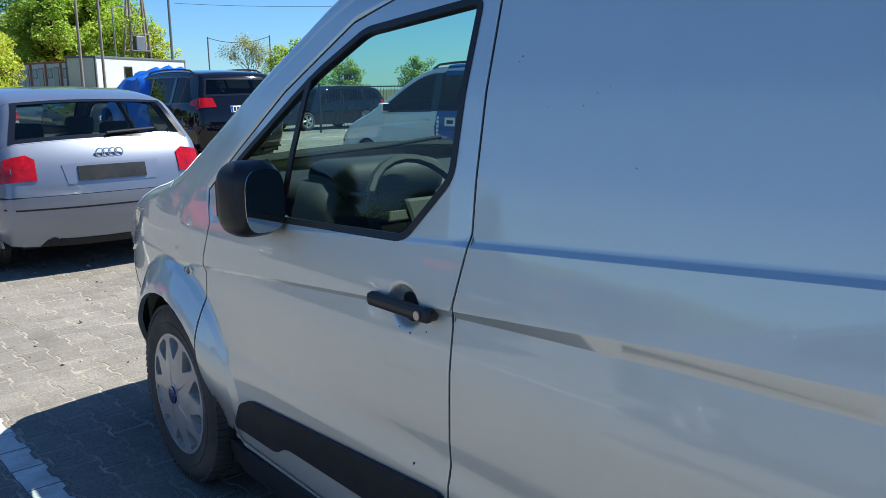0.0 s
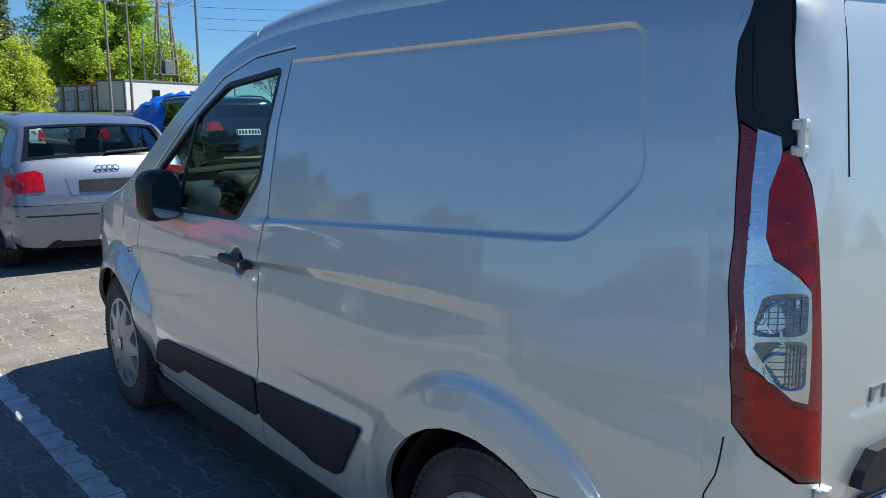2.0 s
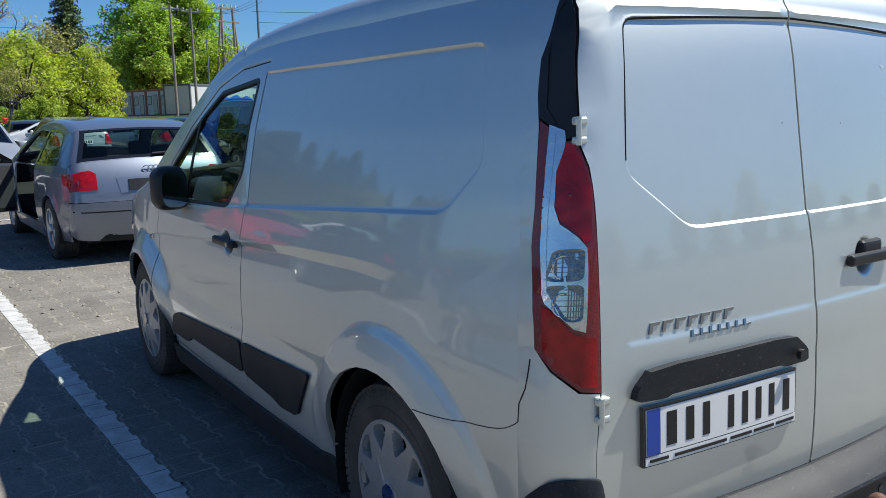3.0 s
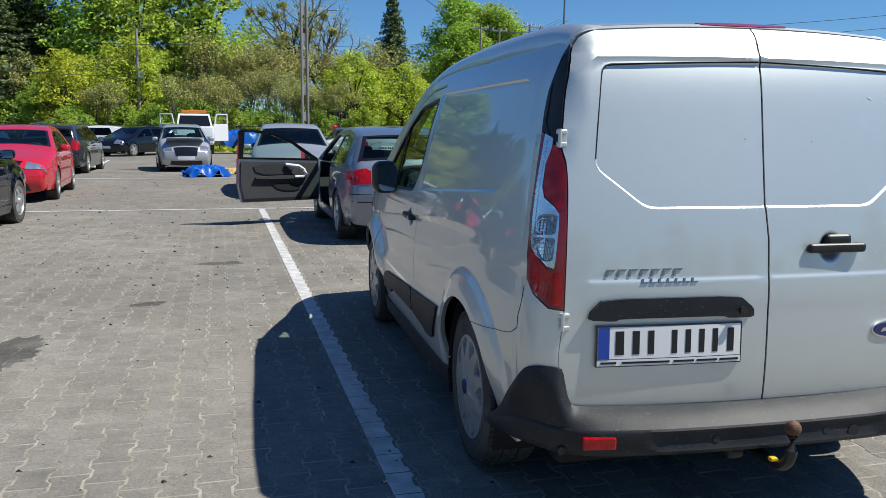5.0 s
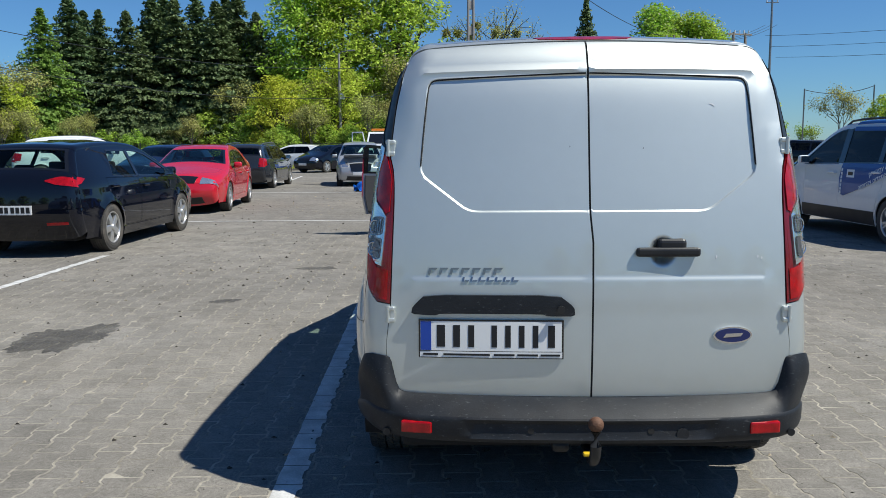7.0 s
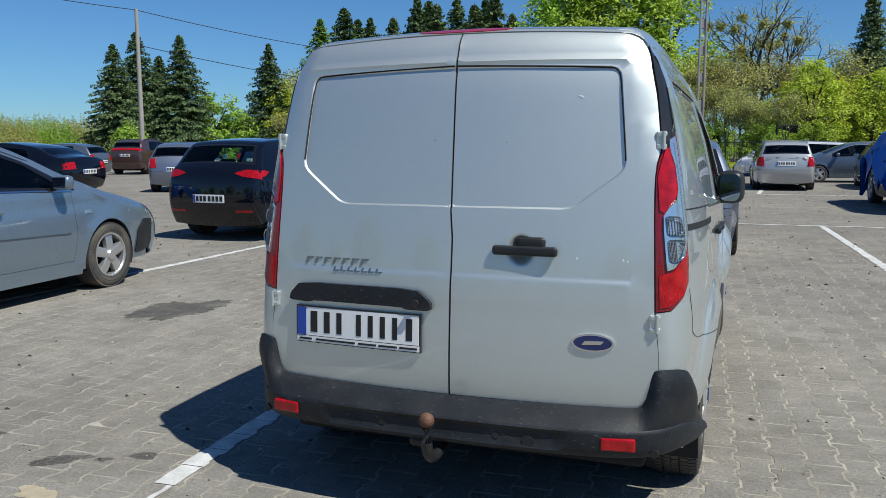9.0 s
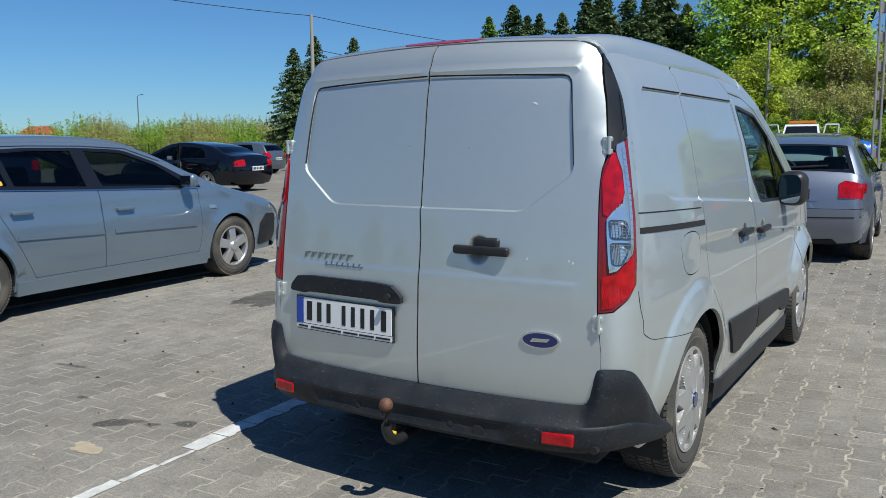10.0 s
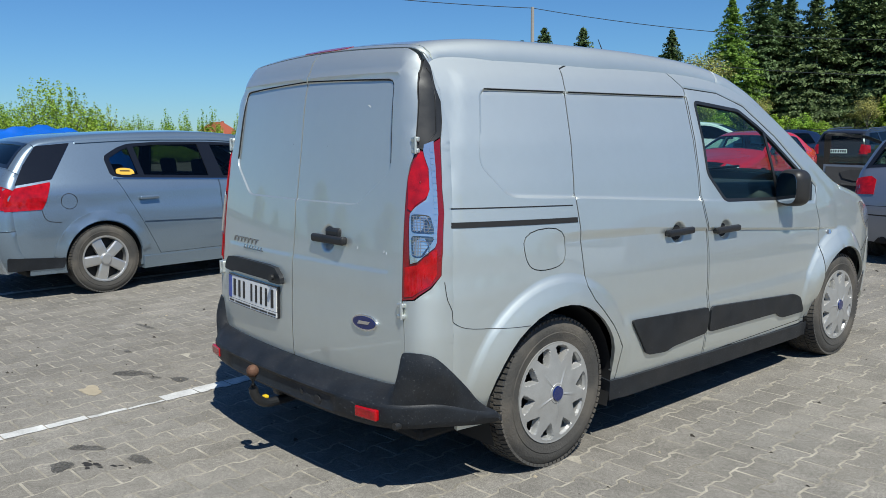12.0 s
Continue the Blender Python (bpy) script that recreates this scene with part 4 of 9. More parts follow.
        clr = [cpt(z, f) for z, f in ((1.390, 0.958), (1.29, 0.956), (1.124, 0.949), (1.02, 0.945), (1.0, 0.940), (0.944, 0.898), (0.936, 0.872), (1.074, 0.872), (1.118, 0.878), (1.142, 0.897), (1.174, 0.925), (1.212, 0.935), (1.288, 0.94), (1.334, 0.933), (1.352, 0.932), (1.374, 0.935))]
        cl_ = patch("clear_lens", over, clr, CLEAR_LENS, lamp, step=0.008, off=0.0095, depth=0.008, label="clear reflector lens")
        low = [cpt(z, f) for z, f in ((0.995, 0.947), (0.900, 0.946), (0.858, 0.928), (0.816, 0.884), (0.810, 0.842), (0.920, 0.842), (0.932, 0.898), (0.986, 0.931))]
        patch("red_lens", over, low, RED_LENS, lamp, step=0.012, off=0.006, depth=0.005)
        edge = ((1.372, 0.9570), (1.29, 0.9545), (1.124, 0.9475), (1.02, 0.9435))
        fe = lambda z: float(np.interp(z, [q[0] for q in edge[::-1]], [q[1] for q in edge[::-1]]))
        zs = np.linspace(1.03, 1.37, 16)
        for za, zb in zip(zs[:-1] + 0.0018, zs[1:] - 0.0018):
            rib = [cpt(za, fe(za) - 0.0085), cpt(za, fe(za)), cpt(zb, fe(zb)), cpt(zb, fe(zb) - 0.0085)]
            patch("lens_rib", over, rib, CLEAR_LENS, cl_, step=0.1, off=0.0120, depth=0.004)
        for zq, fq, mt in ((1.085, 0.900, AMBER), (1.075, 0.924, AMBER), (0.995, 0.905, DARK), (1.235, 0.915, DARK_RED_LENS)):
            c0 = over(*[np.array([v]) for v in cpt(zq, fq)])[0]
            bm = bmesh.new()
            bmesh.ops.create_uvsphere(bm, u_segments=12, v_segments=8, radius=0.008, matrix=Matrix.Translation(Vector(c0)))
            part("bulb", bm, mt, cl_, smooth=True)
        for zq, fq in ((1.080, 0.917), (0.998, 0.915)):
            c0 = Vector(over(*[np.array([v]) for v in cpt(zq, fq)])[0])
            nr = Vector((sg * 0.55, -0.83, 0.05)).normalized()
            turn = nr.to_track_quat("Z", "Y").to_matrix().to_4x4()
            ring = [Matrix.Translation(c0 + nr * 0.0085) @ turn @ Vector((0.026 * math.cos(a), 0.026 * math.sin(a), 0)) for a in np.linspace(0, 2 * math.pi, 21)]
            tube("reflector_rim", ring, 0.0022, CHROME, cl_, n=6)
        # the ribbed bowls behind the clear lens
        for za, zb, lo, hi0, hi1 in ((1.048, 1.118, 0.884, 0.942, 0.930), (0.960, 1.040, 0.882, 0.912, 0.942)):
            patch("reflector_bowl", over, rounded([cpt(za, lo), cpt(za, hi0), cpt(zb, hi1), cpt(zb, lo)], 0.012), BOWL, cl_, step=0.02, off=0.0107, depth=0.001)
            for zq in np.linspace(za + 0.010, zb - 0.010, 6):
                hi = float(np.interp(zq, [za, zb], [hi0, hi1])) - 0.003
                patch("lens_rib", over, [cpt(zq, lo + 0.003), cpt(zq, hi), cpt(zq + 0.0016, hi), cpt(zq + 0.0016, lo + 0.003)], DARK_GLASSY, cl_, step=0.02, off=0.0121, depth=0.0015)
            for fq in np.linspace(lo + 0.008, min(hi0, hi1) - 0.006, 5):
                patch("lens_rib", over, [cpt(za + 0.006, fq), cpt(za + 0.006, fq + 0.0016), cpt(zb - 0.006, fq + 0.0016), cpt(zb - 0.006, fq)], DARK_GLASSY, cl_, step=0.05, off=0.0121, depth=0.0015)
        # hinges
        for zq in (1.372, 0.757):
            ss = rear_s(zq)
            q = over(*[np.array([v]) for v in cpt(zq, 0.912 if zq > 1 else 0.825)])[0]
            bm = box_bm((0.036, 0.018, 0.018), (q[0] + sg * 0.002, q[1] - 0.005, q[2] + 0.021), 0.005)
            box_bm((0.036, 0.018, 0.018), (q[0] + sg * 0.002, q[1] - 0.005, q[2] - 0.021), 0.005, bm=bm)
            box_bm((0.022, 0.014, 0.056), (q[0] - sg * 0.006, q[1] - 0.004, q[2]), 0.004, bm=bm)
            rod_bm((q[0] + sg * 0.010, q[1] - 0.011, q[2] - 0.031), (q[0] + sg * 0.010, q[1] - 0.011, q[2] + 0.031), 0.0065, bm)
            part("hinge", bm, VAN_SILVER, d, "silver door hinge")

    def rear_pt(x, z, off=0.0):
        s0 = rear_s(z)
        q = over(np.array([s0]), np.array([x]))[0]
        return Vector((q[0], q[1] - off, q[2]))
    R = lambda pts: np.array([(rear_s(z), x) for x, z in pts])
    # garnish above the plate
    g = patch("plate_garnish", over, chaikin(R([(-0.648, 0.762), (-0.642, 0.79), (-0.598, 0.832), (-0.11, 0.832), (-0.055, 0.79), (-0.052, 0.757), (-0.15, 0.757), (-0.17, 0.765), (-0.54, 0.765), (-0.56, 0.757)]), 1, keep=0.15), GREY_PLASTIC, doors[-1], step=0.03, off=0.022, depth=0.04)
    q = rear_pt(-0.105, 0.785, 0.03)
    part("garnish_button", rod_bm(q, q + Vector((0, -0.012, 0)), 0.014, n=16), BLACK_PLASTIC, doors[-1])
    # number plate in its frame
    pf = patch("number_plate", over, R([(-0.622, 0.742), (-0.092, 0.742), (-0.092, 0.600), (-0.622, 0.600)]), GLOSS_BLACK, van, step=0.06, off=0.012, depth=0.02, label="white number plate with dark bars in a frame with white strip")
    patch("plate_face", over, R([(-0.615, 0.736), (-0.099, 0.736), (-0.099, 0.628), (-0.615, 0.628)]), PLATE_WHITE, pf, step=0.06, off=0.015, depth=0.003)
    patch("plate_strip", over, R([(-0.617, 0.625), (-0.097, 0.625), (-0.097, 0.604), (-0.617, 0.604)]), PLATE_WHITE, pf, step=0.06, off=0.015, depth=0.003)
    patch("plate_band", over, R([(-0.614, 0.735), (-0.575, 0.735), (-0.575, 0.629), (-0.614, 0.629)]), PLATE_BLUE, pf, step=0.06, off=0.0165, depth=0.003)
    for x0, x1 in ((-0.565, -0.515), (-0.505, -0.460), (-0.450, -0.408), (-0.365, -0.325), (-0.315, -0.275), (-0.265, -0.225), (-0.215, -0.175), (-0.160, -0.115)):
        patch("plate_bar", over, R([(x0 + 0.011, 0.722), (x1 - 0.009, 0.722), (x1 - 0.009, 0.642), (x0 + 0.011, 0.642)]), INK, pf, step=0.06, off=0.0160, depth=0.002)
    for x0, x1 in ((-0.605, -0.55), (-0.53, -0.36), (-0.345, -0.27), (-0.26, -0.185), (-0.175, -0.105)):
        patch("strip_bar", over, R([(x0, 0.618), (x1, 0.618), (x1, 0.611), (x0, 0.611)]), INK, pf, step=0.06, off=0.017, depth=0.003)
    # model lettering as plain slanted bars, and the oval badge
    for i in range(7):
        x0 = -0.588 + i * 0.040
        for a, b, lo, hi in ((0.0, 0.009, 0.905, 0.930), (0.009, 0.031, 0.923, 0.930)):
            patch("letter_bar", over, R([(x0 + a, lo), (x0 + b, lo), (x0 + b + 0.006, hi), (x0 + a + 0.006, hi)]), BADGE_METAL, doors[-1], step=0.06, off=0.0035, depth=0.0045)
    for i in range(7):
        x0 = -0.462 + i * 0.030
        for a, b, lo, hi in ((0.0, 0.007, 0.880, 0.896), (0.007, 0.023, 0.880, 0.885)):
            patch("letter_bar", over, R([(x0 + a, lo), (x0 + b, lo), (x0 + b + 0.004, hi), (x0 + a + 0.004, hi)]), BADGE_METAL, doors[-1], step=0.06, off=0.0035, depth=0.0045)
    th = np.linspace(0, 2 * math.pi, 33)[:-1]
    oval = patch("oval_badge", over, R([(0.527 + 0.072 * math.cos(a), 0.682 + 0.031 * math.sin(a)) for a in th]), CHROME, doors[1], step=0.03, off=0.007, depth=0.008, label="blue oval badge with chrome rim")
    patch("badge_face", over, R([(0.527 + 0.065 * math.cos(a), 0.682 + 0.025 * math.sin(a)) for a in th]), BADGE_BLUE, oval, step=0.03, off=0.0095, depth=0.004)
    patch("badge_mark", over, R([(0.49, 0.674), (0.555, 0.678), (0.565, 0.690), (0.50, 0.688)]), CHROME, oval, step=0.06, off=0.011, depth=0.002)
    # dark line along the upper and outer edges of the pressed panels
    for sg in (-1, 1):
        ribbon("panel_groove", over, chaikin([(rear_s(z), sg * x) for z, x in ((1.628, 0.006), (1.6165, 0.54), (1.612, 0.572), (1.585, 0.585), (1.45, 0.600), (1.30, 0.614))], 1, False), 0.0040, DARK, doors[sg], off=0.0025, step=0.02)
    # rear door handle in its cup
    q = rear_pt(0.285, 0.989, 0.044)
    bm = box_bm((0.232, 0.024, 0.034), q, 0.011, segments=3)
    box_bm((0.04, 0.04, 0.03), q + Vector((-0.09, 0.015, 0)), 0.008, bm=bm)
    box_bm((0.04, 0.04, 0.03), q + Vector((0.09, 0.015, 0)), 0.008, bm=bm)
    part("door_handle", bm, BLACK_PLASTIC, doors[1])
    part("handle_housing", box_bm((0.108, 0.036, 0.052), q + Vector((0.017, 0.026, 0.022)), 0.016, segments=3), BLACK_PLASTIC, doors[1])
    # small dent with a chipped edge, its highlight laid on as a white patch
    patch("paint_chip", over, chaikin(R([(0.44, 1.52), (0.455, 1.524), (0.465, 1.517), (0.462, 1.511), (0.452, 1.518)]), 1), WHITE_PAINT, doors[1], step=0.03, off=0.0012, depth=0.0)
    # more small highlights painted white on the right, dark chips elsewhere
    for x, z in ((0.618, 0.967), (0.633, 0.962), (0.464, 0.967), (0.20, 1.36), (-0.067, 1.367)):
        w = 1.0 if x > 0.4 else 0.45
        patch("paint_chip", over, R([(x - 0.003 * w, z - 0.004 * w), (x + 0.002 * w, z - 0.006 * w), (x + 0.004 * w, z + 0.003 * w), (x, z + 0.006 * w)]), WHITE_PAINT if x > 0.4 else DARK, doors[1 if x > 0 else -1], step=0.03, off=0.001, depth=0.0)
    mpl = sh.side(-1)
    for y, z, r in ((0.879, 1.346, 0.0032), (0.852, 1.368, 0.0026), (0.827, 1.378, 0.0024), (0.742, 1.246, 0.003), (0.964, 1.343, 0.002), (1.057, 1.438, 0.004), (1.064, 1.428, 0.003), (1.29, 0.852, 0.006), (1.235, 0.866, 0.005), (1.262, 0.56, 0.007), (1.33, 0.858, 0.004)):
        r *= 0.55
        patch("stone_chip", mpl, [(y - r, z), (y + 0.3 * r, z - r), (y + r, z + 0.2 * r), (y - 0.2 * r, z + r)], DARK, van, step=0.03, off=0.001, depth=0.0)
    # brake light in the roof edge
    sb = rear_s(1.735) - 0.035
    patch("brake_light", over, chaikin([(sb - 0.015, -0.20), (sb + 0.028, -0.16), (sb + 0.028, 0.15), (sb - 0.015, 0.19)], 1), RED_LENS, van, step=0.03, off=0.0025, depth=0.012, label="red high brake light in the roof edge")
    # ---- rear bumper: one skin lofted from its lower edge out to the crest and up to the body, with raised corners
    half_plan = [(0.0, -0.850), (0.20, -0.847), (0.40, -0.838), (0.55, -0.820), (0.64, -0.802), (0.715, -0.772), (0.760, -0.738), (0.792, -0.703), (0.822, -0.655), (0.848, -0.598), (0.868, -0.54), (0.886, -0.47), (0.899, -0.40), (0.903, -0.345)]
    # the upper edge on the body: height and share of the half width round the rear, then place along the side and height
    upper = [(0.462, 0.0), (0.462, 0.23), (0.463, 0.46), (0.464, 0.64), (0.465, 0.76), (0.470, 0.835), (0.594, 0.864), (0.604, 0.885), (0.604, 0.935), (0.590, 0.960), (0.545, 0.985)]
    along = [(-0.500, 0.455), (-0.432, 0.372), (-0.362, 0.318)]
    rows = []
    for i, (px, py) in enumerate(half_plan):
        if i < len(upper):
            zt, f = upper[i]
            st = float(rear_s(zt))
            top = over(np.array([st]), np.array([f * float(np.interp(st, sh.s, sh.e))]))[0] + np.array([0.010 * f ** 6, -0.010, 0.0])
        else:
            yt, zt = along[i - len(upper)]
            top = sh.side(1)(np.array([yt]), np.array([zt]))[0] + np.array([0.014, 0, 0])
        rows.append([px, py, *top])
    rows = np.array(rows)
    d = np.concatenate([[0], np.cumsum(np.hypot(*np.diff(rows[:, :2], axis=0).T))])
    q = np.linspace(0, d[-1], 60)
    rows = np.stack([np.interp(q, d, rows[:, k]) for k in range(5)], 1)
    for k in range(5):
        pad = np.pad(rows[:, k], 1, mode="edge")
        rows[1:-1, k] = (0.25 * pad[:-2] + 0.5 * pad[1:-1] + 0.25 * pad[2:])[1:-1]
    rows = np.concatenate([rows[:0:-1] * np.array([-1, 1, -1, 1, 1]), rows])
    tg = np.gradient(rows[:, :2], axis=0)
    tg /= np.linalg.norm(tg, axis=1)[:, None]
    nin = np.stack([-tg[:, 1], tg[:, 0]], 1)
    strips = {"face": ([], []), "ledge": ([], [])}
    for i, (px, py, tx, ty, tz) in enumerate(rows):
        nx, ny = nin[i]
        back = float(smooth01((py + 0.66) / 0.30))
        mid = float(smooth01((0.47 - abs(px)) / 0.05))
        zb = 0.306 - 0.022 * back
        zl = min(0.400 - 0.070 * back, tz - 0.012)
        face = ((0.12, zb - 0.004), (0.05, zb - 0.006), (0.018, zb + 0.002), (0.006, zb + 0.018), (0.002 + 0.010 * mid, zb + 0.032), (0.001 + 0.012 * mid, zl - 0.020), (0.001 + 0.004 * mid, zl - 0.010), (0.002, zl - 0.003), (0.007, zl + 0.004))
        crest = np.array([px + nx * 0.007, py + ny * 0.007, zl + 0.004])
        top = np.array([tx, ty, tz])
        rise = float(smooth01((tz - 0.47) / 0.10))
        ledge = [crest + (top - crest) * np.array([w, w, (1 - rise) * w + rise * w ** 0.8]) + np.array([-nx * 0.019 * rise, -ny * 0.019 * rise, 0.006]) * math.sin(math.pi * w) for w in (0, 0.12, 0.3, 0.5, 0.7, 0.86, 0.96, 1.0)]
        ledge.append(top + np.array([nx * 0.03, ny * 0.03, -0.004]))
        vv, ff = strips["face"]
        vv += [(px + nx * dd, py + ny * dd, z) for dd, z in face]
        vl, fl = strips["ledge"]
        vl += [tuple(v) for v in ledge]
        if i:
            for vs, fs, k in ((vv, ff, len(face)), (vl, fl, len(ledge))):
                fs += [((i - 1) * k + j, (i - 1) * k + j + 1, i * k + j + 1, i * k + j) for j in range(k - 1)]
    bump = link_mesh("rear_bumper", *strips["face"], GREY_PLASTIC, van, "scratched black plastic rear bumper with parking sensors")
    link_mesh("bumper_step", *strips["ledge"], GREY_PLASTIC, bump)
    for sg in (-1, 1):
        bm = box_bm((0.115, 0.022, 0.044), (sg * 0.630, -0.800, 0.360), 0.006, Matrix.Rotation(radians(9 * sg), 4, "Z"))
        part("reflector", bm, RED_LENS, bump, "red reflector")
        for xq, rr in ((0.215, 0.012), (0.745, 0.014)):
            yq = -0.830 if xq < 0.3 else -0.752
            zq = 0.356 if xq < 0.3 else 0.325
            bm = rod_bm((sg * xq, yq + 0.02, zq), (sg * xq, yq - 0.006, zq), rr, n=16)
            part("parking_sensor", bm, BLACK_PLASTIC, bump)
    bm = rod_bm((0.33, -0.80, 0.345), (0.33, -0.833, 0.345), 0.022, n=20)
    part("towing_eye_cover", bm, GREY_PLASTIC, bump)
    # tow bar
    tb = tube("tow_bar", [(0.0, -0.60, 0.27), (0.0, -0.80, 0.262)] + [(0.0, -0.862 - 0.08 * math.sin(a), 0.342 - 0.08 * math.cos(a)) for a in np.linspace(0, math.pi / 2, 9)] + [(0.0, -0.942, 0.395)], 0.020, BLACK_PLASTIC, van, "bent tow bar with a rusty ball", n=12)
    bm = bmesh.new()
    bmesh.ops.create_uvsphere(bm, u_segments=20, v_segments=14, radius=0.027, matrix=Matrix.Translation((0, -0.942, 0.418)))
    part("tow_ball", bm, RUST, tb, "rusty tow ball", smooth=True)
    part("yellow_clip", box_bm((0.026, 0.022, 0.014), (-0.020, -0.875, 0.285), 0.004), material("yellow_plastic", (0.75, 0.5, 0.02), 0.4, vary=0.1), tb, "yellow clip")
    part("tow_socket", box_bm((0.07, 0.08, 0.05), (-0.10, -0.745, 0.275), 0.02), BLACK_PLASTIC, tb)
    # underbody, exhaust, load floor, bulkhead, cab
    part("underbody", box_bm((1.40, 3.9, 0.06), (0, 1.35, 0.235), 0.02), DARK, van)
    part("axle", rod_bm((-0.68, 0, 0.31), (0.68, 0, 0.31), 0.05), DARK, van)
    part("bulkhead", box_bm((1.30, 0.03, 1.25), (0, 1.02, 0.98), 0.01), DASH, van)
    # unseen box added below the windscreen to stop sun leaking into the van's shadow
    part("scuttle", box_bm((1.50, 0.22, 0.16), (0, 2.64, 0.88), 0.02), DARK, van)
    part("cab_floor", box_bm((1.5, 1.6, 0.04), (0, 1.85, 0.40), 0.01), DARK, van)
    part("dashboard", box_bm((1.42, 0.60, 0.30), (0, 2.30, 0.945), 0.08), DASH, van, smooth=True)
    for x in (-0.40, 0.40):
        part("sun_visor", box_bm((0.52, 0.26, 0.018), (x, 1.64, 1.622), 0.008), CABIN_CLOTH, van)
        seat(x, 1.62, van, 0.42, h=0.93)
    steering_wheel(-0.40, 1.86, 1.005, van)
    part("instrument_hood", box_bm((0.40, 0.26, 0.12), (-0.40, 2.10, 1.10), 0.05, segments=3), DASH, van, smooth=True)
    part("centre_console", box_bm((0.34, 0.30, 0.46), (0, 2.06, 0.85), 0.05, Matrix.Rotation(radians(-14), 4, "X"), segments=3), GLOSS_BLACK, van, smooth=True)
    tube("wiper", [(-0.5, 2.66, 1.125), (0.0, 2.60, 1.155), (0.25, 2.56, 1.18)], 0.008, BLACK_PLASTIC, van)
    return van


build_van()


# ---- ground ----
def ground_material(name, joints):
    """Worn grey concrete block paving: blotches, oil, dust, and, away from the modelled blocks, the joints of its courses."""
    m = bpy.data.materials.new(name)
    m.use_nodes = True
    n, link = m.node_tree.nodes, m.node_tree.links.new
    b = n["Principled BSDF"]
    b.inputs["Roughness"].default_value = 0.9
    b.inputs["Specular IOR Level"].default_value = 0.06
    tc = n.new("ShaderNodeNewGeometry")

    def noise_tex(scale, detail=6, rough=0.6):
        t = n.new("ShaderNodeTexNoise")
        t.inputs["Scale"].default_value, t.inputs["Detail"].default_value, t.inputs["Roughness"].default_value = scale, detail, rough
        link(tc.outputs["Position"], t.inputs["Vector"])
        return t.outputs[0]

    def ramp(src, a, b_, lo, hi):
        r = n.new("ShaderNodeMapRange")
        r.inputs["From Min"].default_value, r.inputs["From Max"].default_value = a, b_
        r.inputs["To Min"].default_value, r.inputs["To Max"].default_value = lo, hi
        link(src, r.inputs["Value"])
        return r.outputs[0]

    def mul(a, b_):
        k = n.new("ShaderNodeMath")
        k.operation = "MULTIPLY"
        link(a, k.inputs[0])
        link(b_, k.inputs[1])
        return k.outputs[0]
    v = mul(ramp(noise_tex(0.35, 8), 0.3, 0.7, 0.82, 1.15), ramp(noise_tex(2.2, 8), 0.3, 0.7, 0.86, 1.13))
    v = mul(v, ramp(noise_tex(60, 4), 0.25, 0.75, 0.76, 1.24))
    v = mul(v, ramp(noise_tex(240, 3), 0.3, 0.7, 0.60, 1.42))
    v = mul(v, ramp(noise_tex(9, 6, 0.7), 0.3, 0.7, 0.86, 1.12))
    v = mul(v, ramp(noise_tex(0.9, 10, 0.75), 0.58, 0.72, 1.0, 0.72))
    isl = ramp(tc.outputs["Random Per Island"], 0, 1, 0.90, 1.08)
    v = mul(v, isl)
    if joints:
        br = n.new("ShaderNodeTexBrick")
        br.inputs["Scale"].default_value = 1.0
        br.inputs["Brick Width"].default_value, br.inputs["Row Height"].default_value = 0.20, 0.143
        br.inputs["Mortar Size"].default_value, br.inputs["Mortar Smooth"].default_value = 0.006, 0.6
        br.inputs["Color1"].default_value, br.inputs["Color2"].default_value, br.inputs["Mortar"].default_value = (1.05, 1.05, 1.05, 1), (0.93, 0.93, 0.93, 1), (1.22, 1.2, 1.14, 1)
        rot = n.new("ShaderNodeMapping")
        rot.inputs["Rotation"].default_value = (0, 0, math.pi / 2)
        link(tc.outputs["Position"], rot.inputs["Vector"])
        link(rot.outputs[0], br.inputs["Vector"])
        v = mul(v, br.outputs["Color"])
    mixc = n.new("ShaderNodeMix")
    mixc.data_type = "RGBA"
    mixc.inputs["A"].default_value, mixc.inputs["B"].default_value = (0.226, 0.205, 0.173, 1), (0.205, 0.196, 0.180, 1)
    link(noise_tex(0.8, 4), mixc.inputs["Factor"])
    sc = n.new("ShaderNodeVectorMath")
    sc.operation = "SCALE"
    link(mixc.outputs["Result"], sc.inputs[0])
    link(v, sc.inputs["Scale"])
    link(sc.outputs[0], b.inputs["Base Color"])
    bp = n.new("ShaderNodeBump")
    bp.inputs["Strength"].default_value, bp.inputs["Distance"].default_value = 0.5, 0.004
    link(noise_tex(120, 5), bp.inputs["Height"])
    link(bp.outputs[0], b.inputs["Normal"])
    return m


